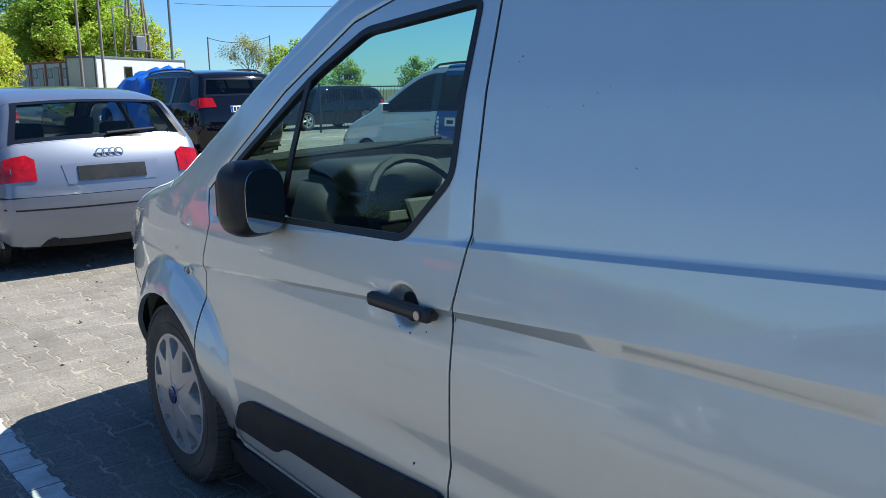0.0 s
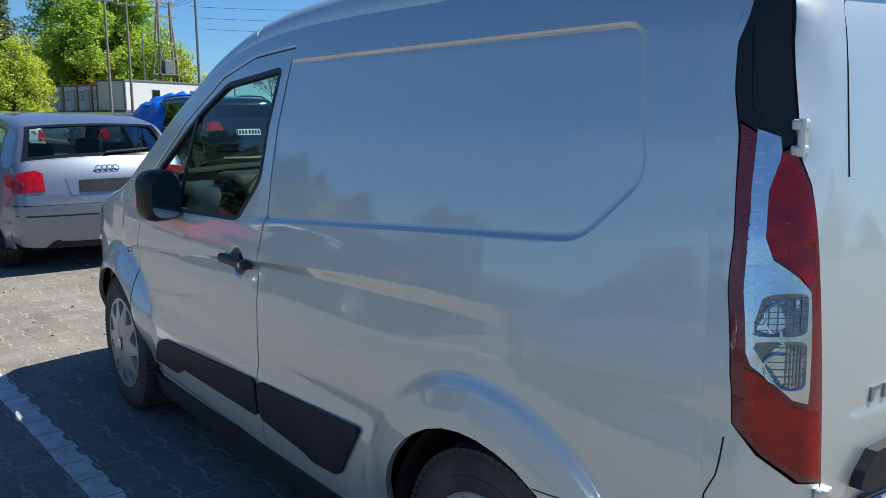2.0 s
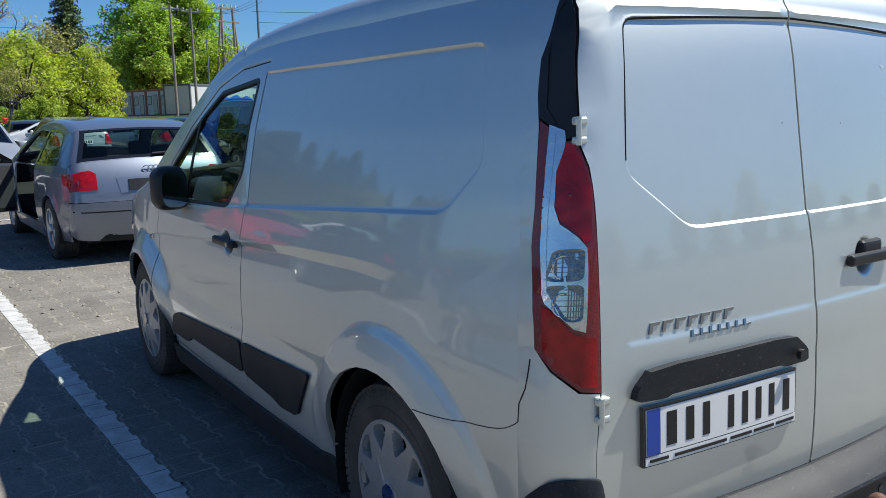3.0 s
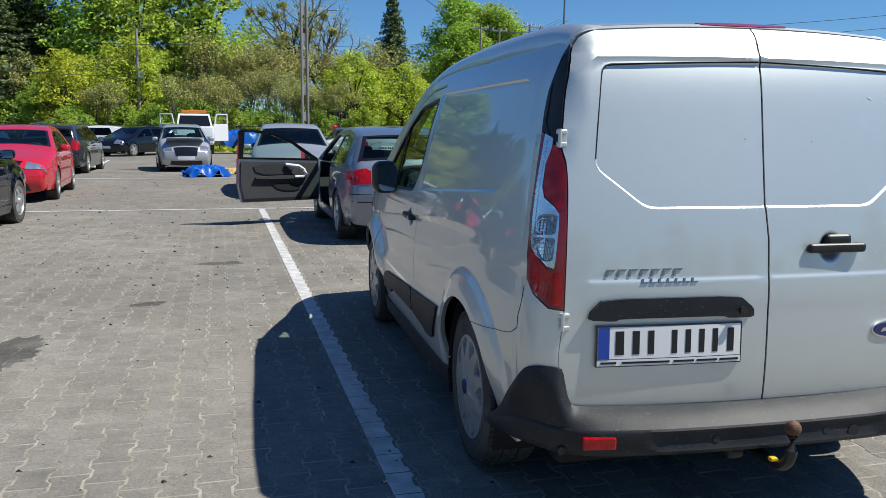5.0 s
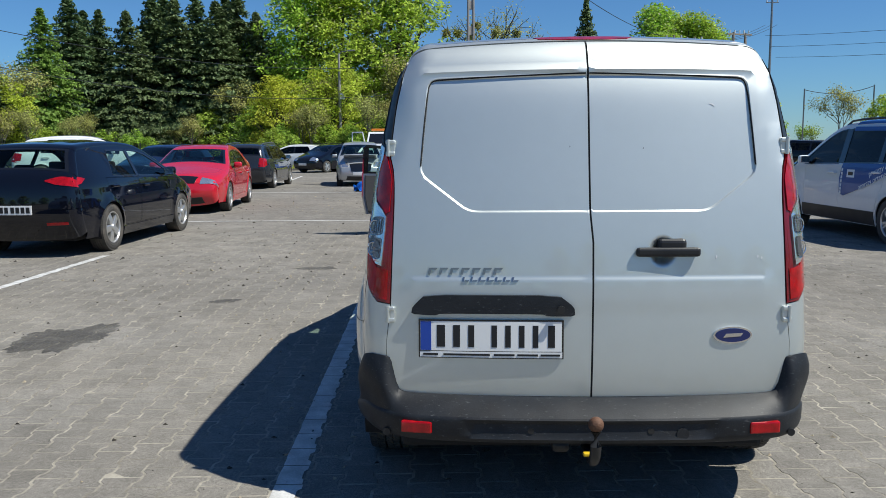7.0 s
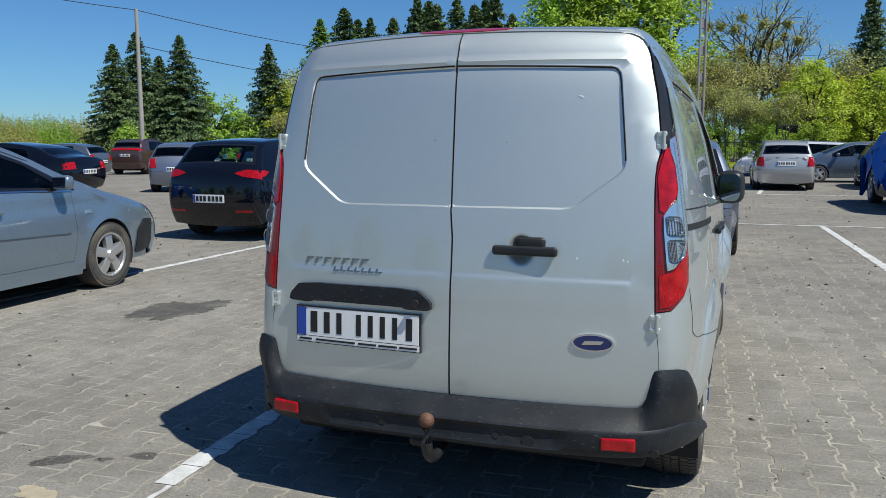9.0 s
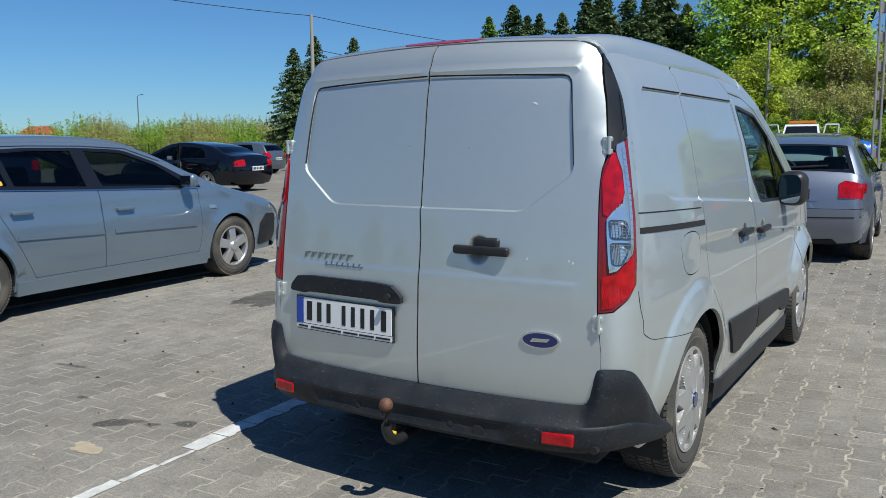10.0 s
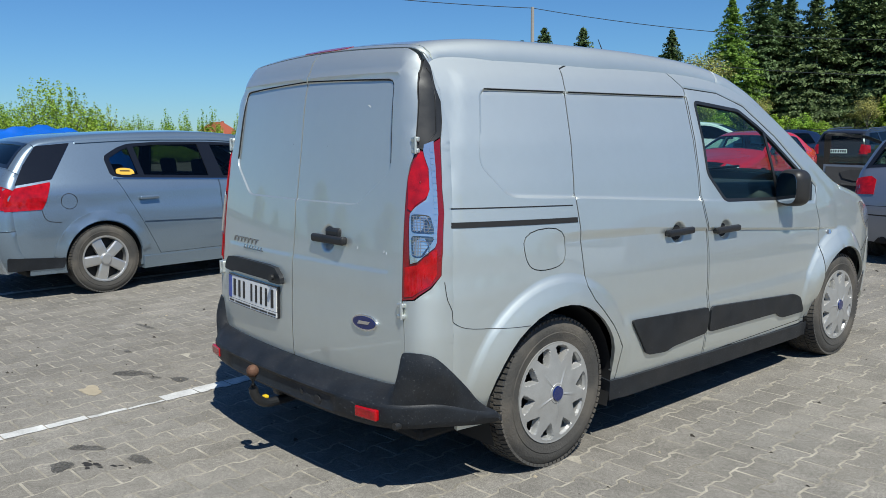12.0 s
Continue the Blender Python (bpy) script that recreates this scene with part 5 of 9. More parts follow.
def stain_material(name, color):
    """A soaked-in stain through which the paving shows."""
    m = bpy.data.materials.new(name)
    m.use_nodes = True
    n, link = m.node_tree.nodes, m.node_tree.links.new
    b = n["Principled BSDF"]
    b.inputs["Base Color"].default_value, b.inputs["Roughness"].default_value = (*color, 1), 0.7
    geo, big, fine, add, mr, clear, mix = (n.new("ShaderNode" + k) for k in ("NewGeometry", "TexNoise", "TexNoise", "Math", "MapRange", "BsdfTransparent", "MixShader"))
    big.inputs["Scale"].default_value, big.inputs["Detail"].default_value, fine.inputs["Scale"].default_value = 4, 8, 90
    link(geo.outputs["Position"], big.inputs["Vector"])
    link(geo.outputs["Position"], fine.inputs["Vector"])
    link(big.outputs[0], add.inputs[0])
    link(fine.outputs[0], add.inputs[1])
    mr.inputs["From Min"].default_value, mr.inputs["From Max"].default_value = 0.7, 1.3
    mr.inputs["To Min"].default_value, mr.inputs["To Max"].default_value = 0.18, 0.66
    link(add.outputs[0], mr.inputs["Value"])
    link(mr.outputs[0], mix.inputs[0])
    link(clear.outputs[0], mix.inputs[1])
    link(b.outputs[0], mix.inputs[2])
    link(mix.outputs[0], n["Material Output"].inputs[0])
    return m


PAVING = ground_material("paving_block_concrete", False)
PAVING_FAR = ground_material("paving_with_joints", True)
JOINT = material("joint_sand", (0.46, 0.42, 0.345), 0.95, vary=0.75, scale=6, bump=0.4, bump_scale=150, spec=0.1)
PAINT = material("worn_white_line_paint", (0.72, 0.71, 0.68), 0.7, vary=0.35, scale=9, color2=(0.34, 0.33, 0.31), bump=0.3, bump_scale=90)
MUD = material("dark_wet_dirt", (0.03, 0.026, 0.022), 0.7, vary=0.3, scale=40)
OIL = stain_material("oil_stain", (0.05, 0.048, 0.045))
SAND = material("spilled_sand", (0.45, 0.38, 0.27), 0.95, vary=0.3, scale=20, bump=0.5, bump_scale=200)
GRASS_SOIL = material("dry_grass_ground", (0.12, 0.115, 0.05), 0.95, vary=0.5, scale=0.4, bump=0.6, bump_scale=20)
NEAR = (-7.2, 6.2, -3.6, 9.2)


def build_ground():
    def sheet(name, x0, x1, y0, y1, z, mat, label, cat="ground"):
        o = link_mesh(name, [(x0, y0, z), (x1, y0, z), (x1, y1, z), (x0, y1, z)], [(0, 1, 2, 3)], mat)
        return tagged(o, label, cat, kind="structure")
    sheet("ground", -900, 900, -900, 900, -0.03, GRASS_SOIL, "dry grassy ground reaching the horizon round the car park")
    x0, x1, y0, y1 = NEAR
    e = 0.12
    lot = [(-60, 48, -45, y0 + e), (-60, 48, y1 - e, 50), (-60, x0 + e, y0 + e, y1 - e), (x1 - e, 48, y0 + e, y1 - e)]
    verts, faces = [], []
    for a, b, c, d in lot:
        k = len(verts)
        verts += [(a, c, -0.003), (b, c, -0.003), (b, d, -0.003), (a, d, -0.003)]
        faces.append((k, k + 1, k + 2, k + 3))
    tagged(link_mesh("car_park_paving", verts, faces, PAVING_FAR), "grey concrete block paving of the car park", "paving", kind="structure")
    base = tagged(link_mesh("pavement", [(x0 + 0.1, y0 + 0.1, -0.0015), (x1 - 0.1, y0 + 0.1, -0.0015), (x1 - 0.1, y1 - 0.1, -0.0015), (x0 + 0.1, y1 - 0.1, -0.0015)], [(0, 1, 2, 3)], JOINT),
                  "interlocking grey paving blocks with sandy joints", "pavement", kind="structure")
    return base


PAVEMENT = build_ground()


def floor_shape(name, pts, z, mat, label, cat, kind="structure"):
    o = link_mesh(name, [(x, y, z) for x, y in pts], [tuple(range(len(pts)))], mat)
    return tagged(o, label, cat, kind=kind)


COURSE = 2.4


def grid_point(u, v):
    """The courses run with the bay line: u across it, v along it, from a block under the line."""
    c, q = math.cos(radians(COURSE)), math.sin(radians(COURSE))
    return -1.140 + u * c - v * q, -1.39 + u * q + v * c


def bay_line(j0, j1, bare=()):
    """The line beside the van: block by block, straight on one side, along the interlocking outline on the other."""
    rnd = random.Random(3)
    verts, faces = [], []

    def piece(pts):
        k = len(verts)
        verts.extend((*grid_point(u, v), 0.0022) for u, v in pts)
        faces.append(tuple(range(k, k + len(pts))))
    for j in range(j0, j1):
        v0, v1 = j * 0.2 - 0.097, j * 0.2 + 0.097
        if j in bare:
            lo, hi = bare[j]
            cut = [rnd.uniform(-0.006, 0.006) for _ in range(5)]
            piece([(lo + cut[q], v0 + (v1 - v0) * q / 4) for q in range(5)] + [(hi + 0.5 * cut[q], v0 + (v1 - v0) * q / 4) for q in range(4, -1, -1)])
            continue
        q = [rnd.uniform(-0.003, 0.003) for _ in range(7)]
        left = [(-0.056 + q[i], v0 + (v1 - v0) * i / 3) for i in range(4)]
        mid = (v0 + v1) / 2
        right = [(0.057 + q[4], v1), (0.057 + q[4], mid + 0.055), (0.044 + q[5], mid + 0.036), (0.044 + q[5], mid - 0.036), (0.057 + q[6], mid - 0.055), (0.057 + q[6], v0)]
        piece(left + right)
    o = link_mesh("parking_line", verts, faces, PAINT, smooth=False)
    return tagged(o, "worn white painted line laid along the block outlines", "line", kind="structure")


def white_line(a, b, w=0.12, teeth=True, seed=3):
    """A painted line whose sides follow the blocks, worn through in places."""
    rnd = random.Random(seed)
    a, b = Vector(a), Vector(b)
    L = (b - a).length
    d = (b - a) / L
    n = Vector((-d.y, d.x))
    left, right = [], []
    t = 0.0
    while t < L:
        stp = 0.055 + 0.03 * rnd.random()
        for q, side, rows in ((1, 1, left), (-1, -1, right)):
            off = w / 2 + (rnd.uniform(-0.012, 0.007) if teeth else rnd.uniform(-0.006, 0.006))
            rows.append(a + d * t + n * off * side)
            rows.append(a + d * min(L, t + stp * 0.8) + n * off * side)
        t += stp
    verts, faces = [], []
    for p, q in zip(left, right):
        verts += [(p.x, p.y, 0.0022), (q.x, q.y, 0.0022)]
    for i in range(len(left) - 1):
        if rnd.random() > 0.012:
            faces.append((2 * i, 2 * i + 1, 2 * i + 3, 2 * i + 2))
    o = link_mesh("parking_line", verts, faces, PAINT, smooth=False)
    return tagged(o, "worn white painted parking line on the blocks", "line", kind="structure")


def blot(x, y, rx, ry, mat, name, label, seed, rot=0.0):
    rnd = random.Random(seed)
    ph = [rnd.uniform(0, 6.28) for _ in range(5)]
    pts = []
    for k in range(90):
        a = 2 * math.pi * k / 90
        r = 1 + sum(0.22 / (j + 1) * math.sin((j + 2) * a + ph[j]) for j in range(5)) + rnd.uniform(-0.11, 0.11)
        px, py = rx * r * math.cos(a), ry * r * math.sin(a)
        pts.append((x + px * math.cos(rot) - py * math.sin(rot), y + px * math.sin(rot) + py * math.cos(rot)))
    return floor_shape(name, pts, 0.0016, mat, label, "stain")


bay_line(-16, 64, {**{j: (-0.030, 0.050) for j in range(-16, 0)}, 0: (-0.018, 0.046), 1: (0.012, 0.045), 2: (0.026, 0.050), 3: (-0.048, 0.052)})
white_line((-10, 11.22), (9, 11.68), 0.10, seed=6)
white_line((2.34, 11.45), (2.62, 5.4), 0.11, seed=7)
white_line((5.0, 4.3), (5.2, 0.9), 0.11, seed=8)
white_line((-5.05, 6.6), (-5.15, -2.8), 0.11, seed=9)
white_line((-12.0, 20.5), (12, 20.8), 0.12, seed=10)
white_line((-6.9, 23.4), (-7.9, 34), 0.12, seed=11)
white_line((1.55, 20.8), (1.75, 24.0), 0.12, seed=12)
white_line((-8.9, 8.3), (-9.3, 3), 0.11, seed=13)
white_line((-8.9, 13.3), (-9.0, 9.3), 0.11, seed=14)
blot(-3.38, 2.08, 0.27, 0.46, OIL, "oil_stain", "dark oil stain soaked into the paving", 1, 0.1)
for i, (x, y, rx, ry, turn) in enumerate(((-2.6, 3.5, 0.14, 0.08, 0), (-2.12, 5.45, 0.2, 0.12, 0), (-1.757, -0.83, 0.12, 0.05, 0.5), (-1.58, -0.761, 0.042, 0.022, 0.2), (-1.438, -0.668, 0.07, 0.035, 0.4), (-2.93, -0.29, 0.12, 0.022, 0.2),
                                        (-2.28, -0.66, 0.05, 0.015, 0.1), (-0.552, -1.584, 0.065, 0.042, 0.3), (-0.70, -1.43, 0.08, 0.035, 0.6), (-0.40, -1.30, 0.075, 0.03, 0.4))):
    blot(x, y, rx, ry, OIL, "oil_stain", "small dark oil spot on the paving", 20 + i, turn)
for i, (x, y, r) in enumerate(((-0.50, -1.49, 0.030), (-0.47, -1.46, 0.022), (-0.455, -1.505, 0.016), (-0.43, -1.46, 0.014), (-0.53, -1.47, 0.010), (-0.405, -1.41, 0.016), (-0.385, -1.385, 0.012))):
    blot(x, y, r, 0.55 * r, MUD, "dirt_splash", "small dark splash of dirt on the paving", 40 + i, 0.4)
blot(-1.576, -1.125, 0.085, 0.06, SAND, "sand_spill", "patch of pale spilled sand on the paving", 7)


# ---- other cars ----
def paint(name, color, metal=0.4, rough=0.3, spec=0.5):
    return material(name, color, rough, metal, 0.9, vary=0.06, scale=2, flake=0.03 if metal else 0.0, spec=spec)


def build_car(label, category, m, colour, prof, width, doors, windows, belt, wb, wheel, tail=(), rear_glass=None, screen=None, plate=None, front=None,
              table=None, taper=(0.2, 0.14, 6), glass=None, arch=0.345, open_door=None, rails=False, cladding=None, rear_side=(), name="car", badge=False, seats=True, group="parked cars", front_plate=False, step=0.07, wiper=False, turn=0.0, trim=None, handle=None, panes=None, door_lines=None, handles=None):
    """A parked car: shell with doors, glass, lamps, wheels and a plain cabin. y runs forwards from the rear axle."""
    car = thing(name, label, category, m, group)
    glass = glass or GLASS_DARK
    hh = max(p[1] for p in prof)
    w = width / 2
    zb = belt[0]
    if table is None:
        table = [(0, 0.92), (0.22, 0.945), (0.40, 0.985), (0.58, 1.0), (0.75, 0.992), (zb, 0.955), (zb + 0.02, 0.945), (hh - 0.10, 0.72), (hh, 0.64)]
    table = [(z, f * w) for z, f in table]
    k = int(np.argmax([p[1] for p in prof]))
    yf, yr = max(p[0] for p in prof), min(p[0] for p in prof)
    r0 = wheel[0]
    arches = [(0.0, r0 + 0.0, arch), (wb, r0 + 0.0, arch)]

    def flare(y, z):
        out = np.zeros(len(y))
        for cy, cz, r in arches:
            q = np.hypot(y - cy, z - cz)
            out += 0.018 * smooth01((r + 0.055 - q) / 0.02)
        crease = belt[1] - 0.16
        out += -0.010 * smooth01((crease - z) / 0.03) * np.exp(-np.maximum(crease - z, 0) / 0.2)
        return out
    sh = Shell(prof, table, taper, [((yf, 0.5), 0.16), ((screen[0]), 0.05), ((screen[1]), 0.05), (prof[k], 0.06), ((rear_glass[0]), 0.05), ((yr, 0.6), 0.14)],
               [((yf, 0.5), 0.12), (screen[0], 0.08), (screen[1], 0.03), (prof[k], 0.025), (rear_glass[0], 0.03), (rear_glass[1], 0.06), ((yr, 0.6), 0.08)], flare, None, 2, 0.13)
    over = sh.over()
    S = lambda q: sh.near(q)
    zline = lambda y: belt[0] + (belt[1] - belt[0]) * (wb - 0.3 - y) / (wb - 0.3)
    wins = []
    for y0, y1, cut in windows:
        ys = np.linspace(y0, y1, 16)
        top = np.minimum(sh.top_z(ys) - 0.035, hh - 0.115)
        low = zline(ys)
        # slanted rear end
        if cut:
            top = np.minimum(top, low + 0.05 + np.maximum(0, (ys - y0)) * cut)
        ok = top > low + 0.025
        ys, top, low = ys[ok], top[ok], low[ok]
        if len(ys) > 2:
            wins.append(np.concatenate([np.stack([ys, low], 1), np.stack([ys, top], 1)[::-1]]))
    wins = [np.array(p) for p in panes] if panes else wins
    door_polys = [np.array(p) for p in door_lines or ()]
    for y0, y1, rear in () if door_lines else doors:
        if rear:
            poly = [(y1, 0.31), (y1, zline(y1) - 0.02), (y0, zline(y0) - 0.02), (y0 + 0.02, 0.80), (arch + 0.02, r0 + arch * 0.62), (arch + 0.10, 0.31)]
        else:
            poly = [(y0, 0.31), (y1 - 0.03, 0.31), (y1, 0.55), (y1 - 0.02, zline(y1) - 0.02), (y0, zline(y0) - 0.02)]
        door_polys.append(np.array(poly))
    outline = sh.side_outline(arches, 0.22)
    for sign in (1, -1):
        mp = sh.side(sign)
        missing = open_door is not None and sign == open_door[0]
        holes = [shrink(p, -0.003) for p in wins] + [shrink(p, -0.001) for p in door_polys]
        patch("body_side", mp, outline, colour, car, holes=holes, step=step)
        gap_holes = [shrink(p, -0.01) for p in wins] + ([door_polys[0]] if missing else [])
        patch("door_gap", mp, shrink(outline, 0.03), DARK, car, holes=gap_holes, step=0.2, off=-0.02, depth=0)
        for i, p in enumerate(door_polys):
            if missing and i == 0:
                continue
            d = patch("door", mp, shrink(p, 0.003), colour, car, step=step)
            yh = p[:, 0].min() + 0.17 if not doors[i][2] else p[:, 0].min() + 0.16
            zh = zline(yh) - 0.13
            if handles:
                yh, zh = handles[i]
            xh = float(sh.half(np.array([yh]), np.array([zh]))[0])
            door_handle((sign * xh, yh, zh), sign, d, handle or colour, 0.19)
            if trim:
                zt = 0.52
                ribbon("door_trim", mp, [(p[:, 0].min() + 0.12 if doors[i][2] else p[:, 0].min() + 0.02, zt), (p[:, 0].max() - 0.03, zt)], 0.045, trim, d, off=0.010)
        for i, p in enumerate(wins):
            if missing and i == 0:
                continue
            patch("window_seal", mp, shrink(p, -0.006), GLOSS_BLACK, car, holes=[shrink(p, 0.014)], step=0.1, off=0.002, depth=0.015)
            patch("window", mp, shrink(p, 0.012), glass, car, step=0.12, off=-0.004, depth=0)
        for p, q in zip(wins, wins[1:]):
            if 0.02 < p[:, 0].min() - q[:, 0].max() < 0.16 and not panes and not missing:
                a, b = q[q[:, 0] > q[:, 0].max() - 0.03], p[p[:, 0] < p[:, 0].min() + 0.03]
                patch("door_post", mp, [(q[:, 0].max() + 0.004, a[:, 1].min()), (p[:, 0].min() - 0.004, b[:, 1].min()), (p[:, 0].min() - 0.004, b[:, 1].max()), (q[:, 0].max() + 0.004, a[:, 1].max())], GLOSS_BLACK, car, step=0.1, off=0.0025, depth=0.004)
        if cladding:
            patch("sill_cladding", mp, [(arch + 0.03, 0.23), (wb - arch - 0.03, 0.23), (wb - arch - 0.03, cladding[1]), (arch + 0.03, cladding[1])], cladding[0], car, step=0.15, off=0.01)
        else:
            patch("sill", mp, [(arch + 0.02, 0.18), (wb - arch - 0.02, 0.18), (wb - arch - 0.02, 0.295), (arch + 0.02, 0.295)], colour, car, step=0.15, off=0.008, depth=0.05)
        for cy, cz, r in arches:
            arch_liner("wheel_housing", cy, cz, r, w * 0.985, sign, car)
            add_wheel(wheel, (sign * (w - wheel[1] / 2 - 0.012), cy, wheel[0] - 0.004), sign, car, spin=13 + 29 * sign + 50 * (cy > 0), turn=turn if cy > 0 else 0)
        for poly, mat in rear_side:
            patch("tail_lamp", mp, poly, mat, car, step=0.05, off=0.006, depth=0.012)
        # door mirror
        ym = windows[0][1] - 0.16
        zm = zline(ym) + 0.07
        xm = float(sh.half(np.array([ym]), np.array([zm - 0.07]))[0])
        if not missing:
            bm = box_bm((0.18, 0.11, 0.13), (sign * (xm + 0.10), ym, zm), 0.045, segments=3)
            mir = part("mirror", bm, colour, car, smooth=True)
            part("mirror_glass", box_bm((0.14, 0.006, 0.10), (sign * (xm + 0.10), ym - 0.054, zm), 0.002), CHROME, mir)
            part("mirror_arm", box_bm((0.06, 0.05, 0.03), (sign * (xm + 0.01), ym + 0.01, zm - 0.045), 0.01), GLOSS_BLACK, mir)
        if rails:
            ys = np.linspace(rear_glass[0][0] + 0.15, screen[1][0] - 0.1, 9)
            zt = sh.top_z(ys) + 0.085
            xt = float(np.interp(S(prof[k]), sh.s, sh.e)) - 0.03
            tube("roof_rail", [(sign * xt, a, b + (0.0 if 0 < i < 8 else -0.07)) for i, (a, b) in enumerate(zip(ys, zt))], 0.016, STEEL if rails == "steel" else BLACK_PLASTIC, car)
    # strip over the car
    s0, s1 = S(screen[0]), S(screen[1])
    s2, s3 = S(rear_glass[0]), S(rear_glass[1])
    sb = front["bumper_s"] if front and "bumper_s" in front else sh.front_s(0.60)
    se = sh.s[-1] - 0.01
    srb = sh.rear_s(front["rear_bumper"] if front and "rear_bumper" in front else 0.62)
    for nm, a, b in (("front_bumper", 0.01, sb), ("bonnet", sb + 0.004, s0 - 0.004), ("roof", s1 + 0.002, s2 - 0.002), ("tailgate", s3 + 0.002, srb - 0.002), ("rear_bumper", srb + 0.002, se)):
        patch(nm, over, sh.band(a, b), colour, car, creases=sh.lips(a, b), step=step)
    for nm, a, b in (("windscreen", s0, s1), ("rear_window", s2, s3)):
        pane = sh.band(a + 0.02, b - 0.02, -0.87, 0.87)
        cr = [c for c in sh.lips(a, b) if abs(c[0, 1]) > 0.9 * np.interp(c[0, 0], sh.s, sh.e)]
        patch(nm + "_frame", over, sh.band(a, b), colour, car, holes=[pane], creases=cr, step=step)
        patch("glass_edge", over, shrink(pane, -0.012), GLOSS_BLACK, car, holes=[shrink(pane, 0.025)], step=0.1, off=0.0015, depth=0.01)
        patch(nm, over, pane, glass, car, step=0.12, off=-0.003, depth=0)
    for poly, mat, off in tail:
        pts = np.array([(sh.rear_s(z), x) for x, z in poly])
        for sg in (1, -1):
            patch("tail_lamp", over, pts * np.array([1, sg]), mat, car, step=0.05, off=off, depth=0.012)
    if plate:
        x0, x1, z0, z1 = plate[:4]
        R = lambda pts: np.array([(sh.rear_s(z), x) for x, z in pts])
        pl = patch("number_plate", over, R([(x0, z0), (x1, z0), (x1, z1), (x0, z1)]), plate[4] if len(plate) > 4 else PLATE_WHITE, car, step=0.08, off=0.012, depth=0.012)
        if len(plate) <= 4:
            patch("plate_band", over, R([(x0 + 0.004, z0 + 0.004), (x0 + 0.04, z0 + 0.004), (x0 + 0.04, z1 - 0.004), (x0 + 0.004, z1 - 0.004)]), PLATE_BLUE, pl, step=0.08, off=0.0135, depth=0.002)
            for i in range(7):
                a = x0 + 0.055 + i * 0.064 + (0.014 if i > 2 else 0)
                patch("plate_bar", over, R([(a, z0 + 0.02), (a + 0.045, z0 + 0.02), (a + 0.045, z1 - 0.02), (a, z1 - 0.02)]), INK, pl, step=0.1, off=0.014, depth=0.002)
    if front:
        F = lambda pts: np.array([(sh.front_s(z), x) for x, z in pts])
        for poly, mat, both, nm in front.get("bits", ()):
            for sg in ((1, -1) if both else (1,)):
                patch(nm, over, F(poly) * np.array([1, sg]), mat, car, step=0.06, off=0.006, depth=0.012)
    if wiper:
        a, b = over(np.array([s3 - 0.05]), np.array([0.02]))[0], over(np.array([s3 - 0.09]), np.array([0.42]))[0]
        tube("rear_wiper", [Vector(a) + Vector((0, -0.03, 0.0)), Vector(b) + Vector((0, -0.03, 0.0))], 0.012, BLACK_PLASTIC, car)
    if badge:
        zq = plate[3] + 0.085
        s = sh.rear_s(zq)
        for i in range(4):
            q = over(np.array([s]), np.array([-0.072 + 0.048 * i]))[0]
            pts = [Vector(q) + Vector((0.032 * math.cos(a), -0.012, 0.032 * math.sin(a))) for a in np.linspace(0, 2 * math.pi, 17)]
            tube("badge_ring", pts, 0.0055, CHROME, car, n=6)
    # cabin
    part("underbody", box_bm((width - 0.5, yf - yr - 0.5, 0.05), (0, (yf + yr) / 2, 0.215), 0.01), DARK, car)
    part("cabin_floor", box_bm((width - 0.3, screen[0][0] - rear_glass[1][0], 0.04), (0, (screen[0][0] + rear_glass[1][0]) / 2, 0.33), 0.01), DARK, car)
    part("dashboard", box_bm((width - 0.38, 0.45, 0.22), (0, screen[0][0] - 0.42, belt[0] - 0.09), 0.07), DASH, car, smooth=True)
    part("parcel_shelf", box_bm((width - 0.45, 0.4, 0.03), (0, rear_glass[1][0] + 0.3, belt[1] - 0.05), 0.01), DASH, car)
    if seats:
        for x in (-0.36, 0.36):
            seat(x, wb - 1.15, car, 0.25, h=(hh - 0.2) / 1.28)
            seat(x, wb - 2.05, car, 0.25, h=(hh - 0.24) / 1.28)
        steering_wheel(-0.36, wb - 0.85, belt[0] + 0.0, car)
    return car, sh


BLACK_PAINT = paint("black_car_paint", (0.004, 0.005, 0.010), 0.0, 0.06, 0.05)
RED_PAINT = paint("red_car_paint", (0.55, 0.008, 0.022), 0.0, 0.25)
SILVER_A = paint("light_silver_paint", (0.216, 0.245, 0.308), 0.7, 0.42)
SILVER_L = paint("pale_silver_paint", (0.46, 0.47, 0.475), 0.45, 0.36)
BLUE_SILVER = paint("blue_silver_paint", (0.23, 0.30, 0.37), 0.65, 0.28)
DARK_GREY = paint("dark_grey_paint", (0.030, 0.032, 0.038), 0.3, 0.22, 0.2)
GREY_BLUE = paint("grey_blue_paint", (0.12, 0.15, 0.19), 0.5, 0.28)
BROWN_PAINT = paint("brown_paint", (0.085, 0.05, 0.045), 0.4, 0.28)
NAVY = paint("navy_paint", (0.008, 0.016, 0.045), 0.0, 0.10, 0.1)
WHITE_CAR = paint("white_car_paint", (0.76, 0.77, 0.77), 0.0, 0.3)
AD_BLUE = material("blue_film", (0.012, 0.075, 0.30), 0.3, coat=0.5, vary=0.1, scale=3)
WHITE_FILM = material("white_film", (0.80, 0.82, 0.85), 0.35, vary=0.05)
TARP = material("blue_tarpaulin", (0.01, 0.12, 0.55), 0.35, vary=0.3, scale=6, bump=0.8, bump_scale=9)
W15 = (0.312, 0.195, "five")
W16 = (0.318, 0.205, "split")
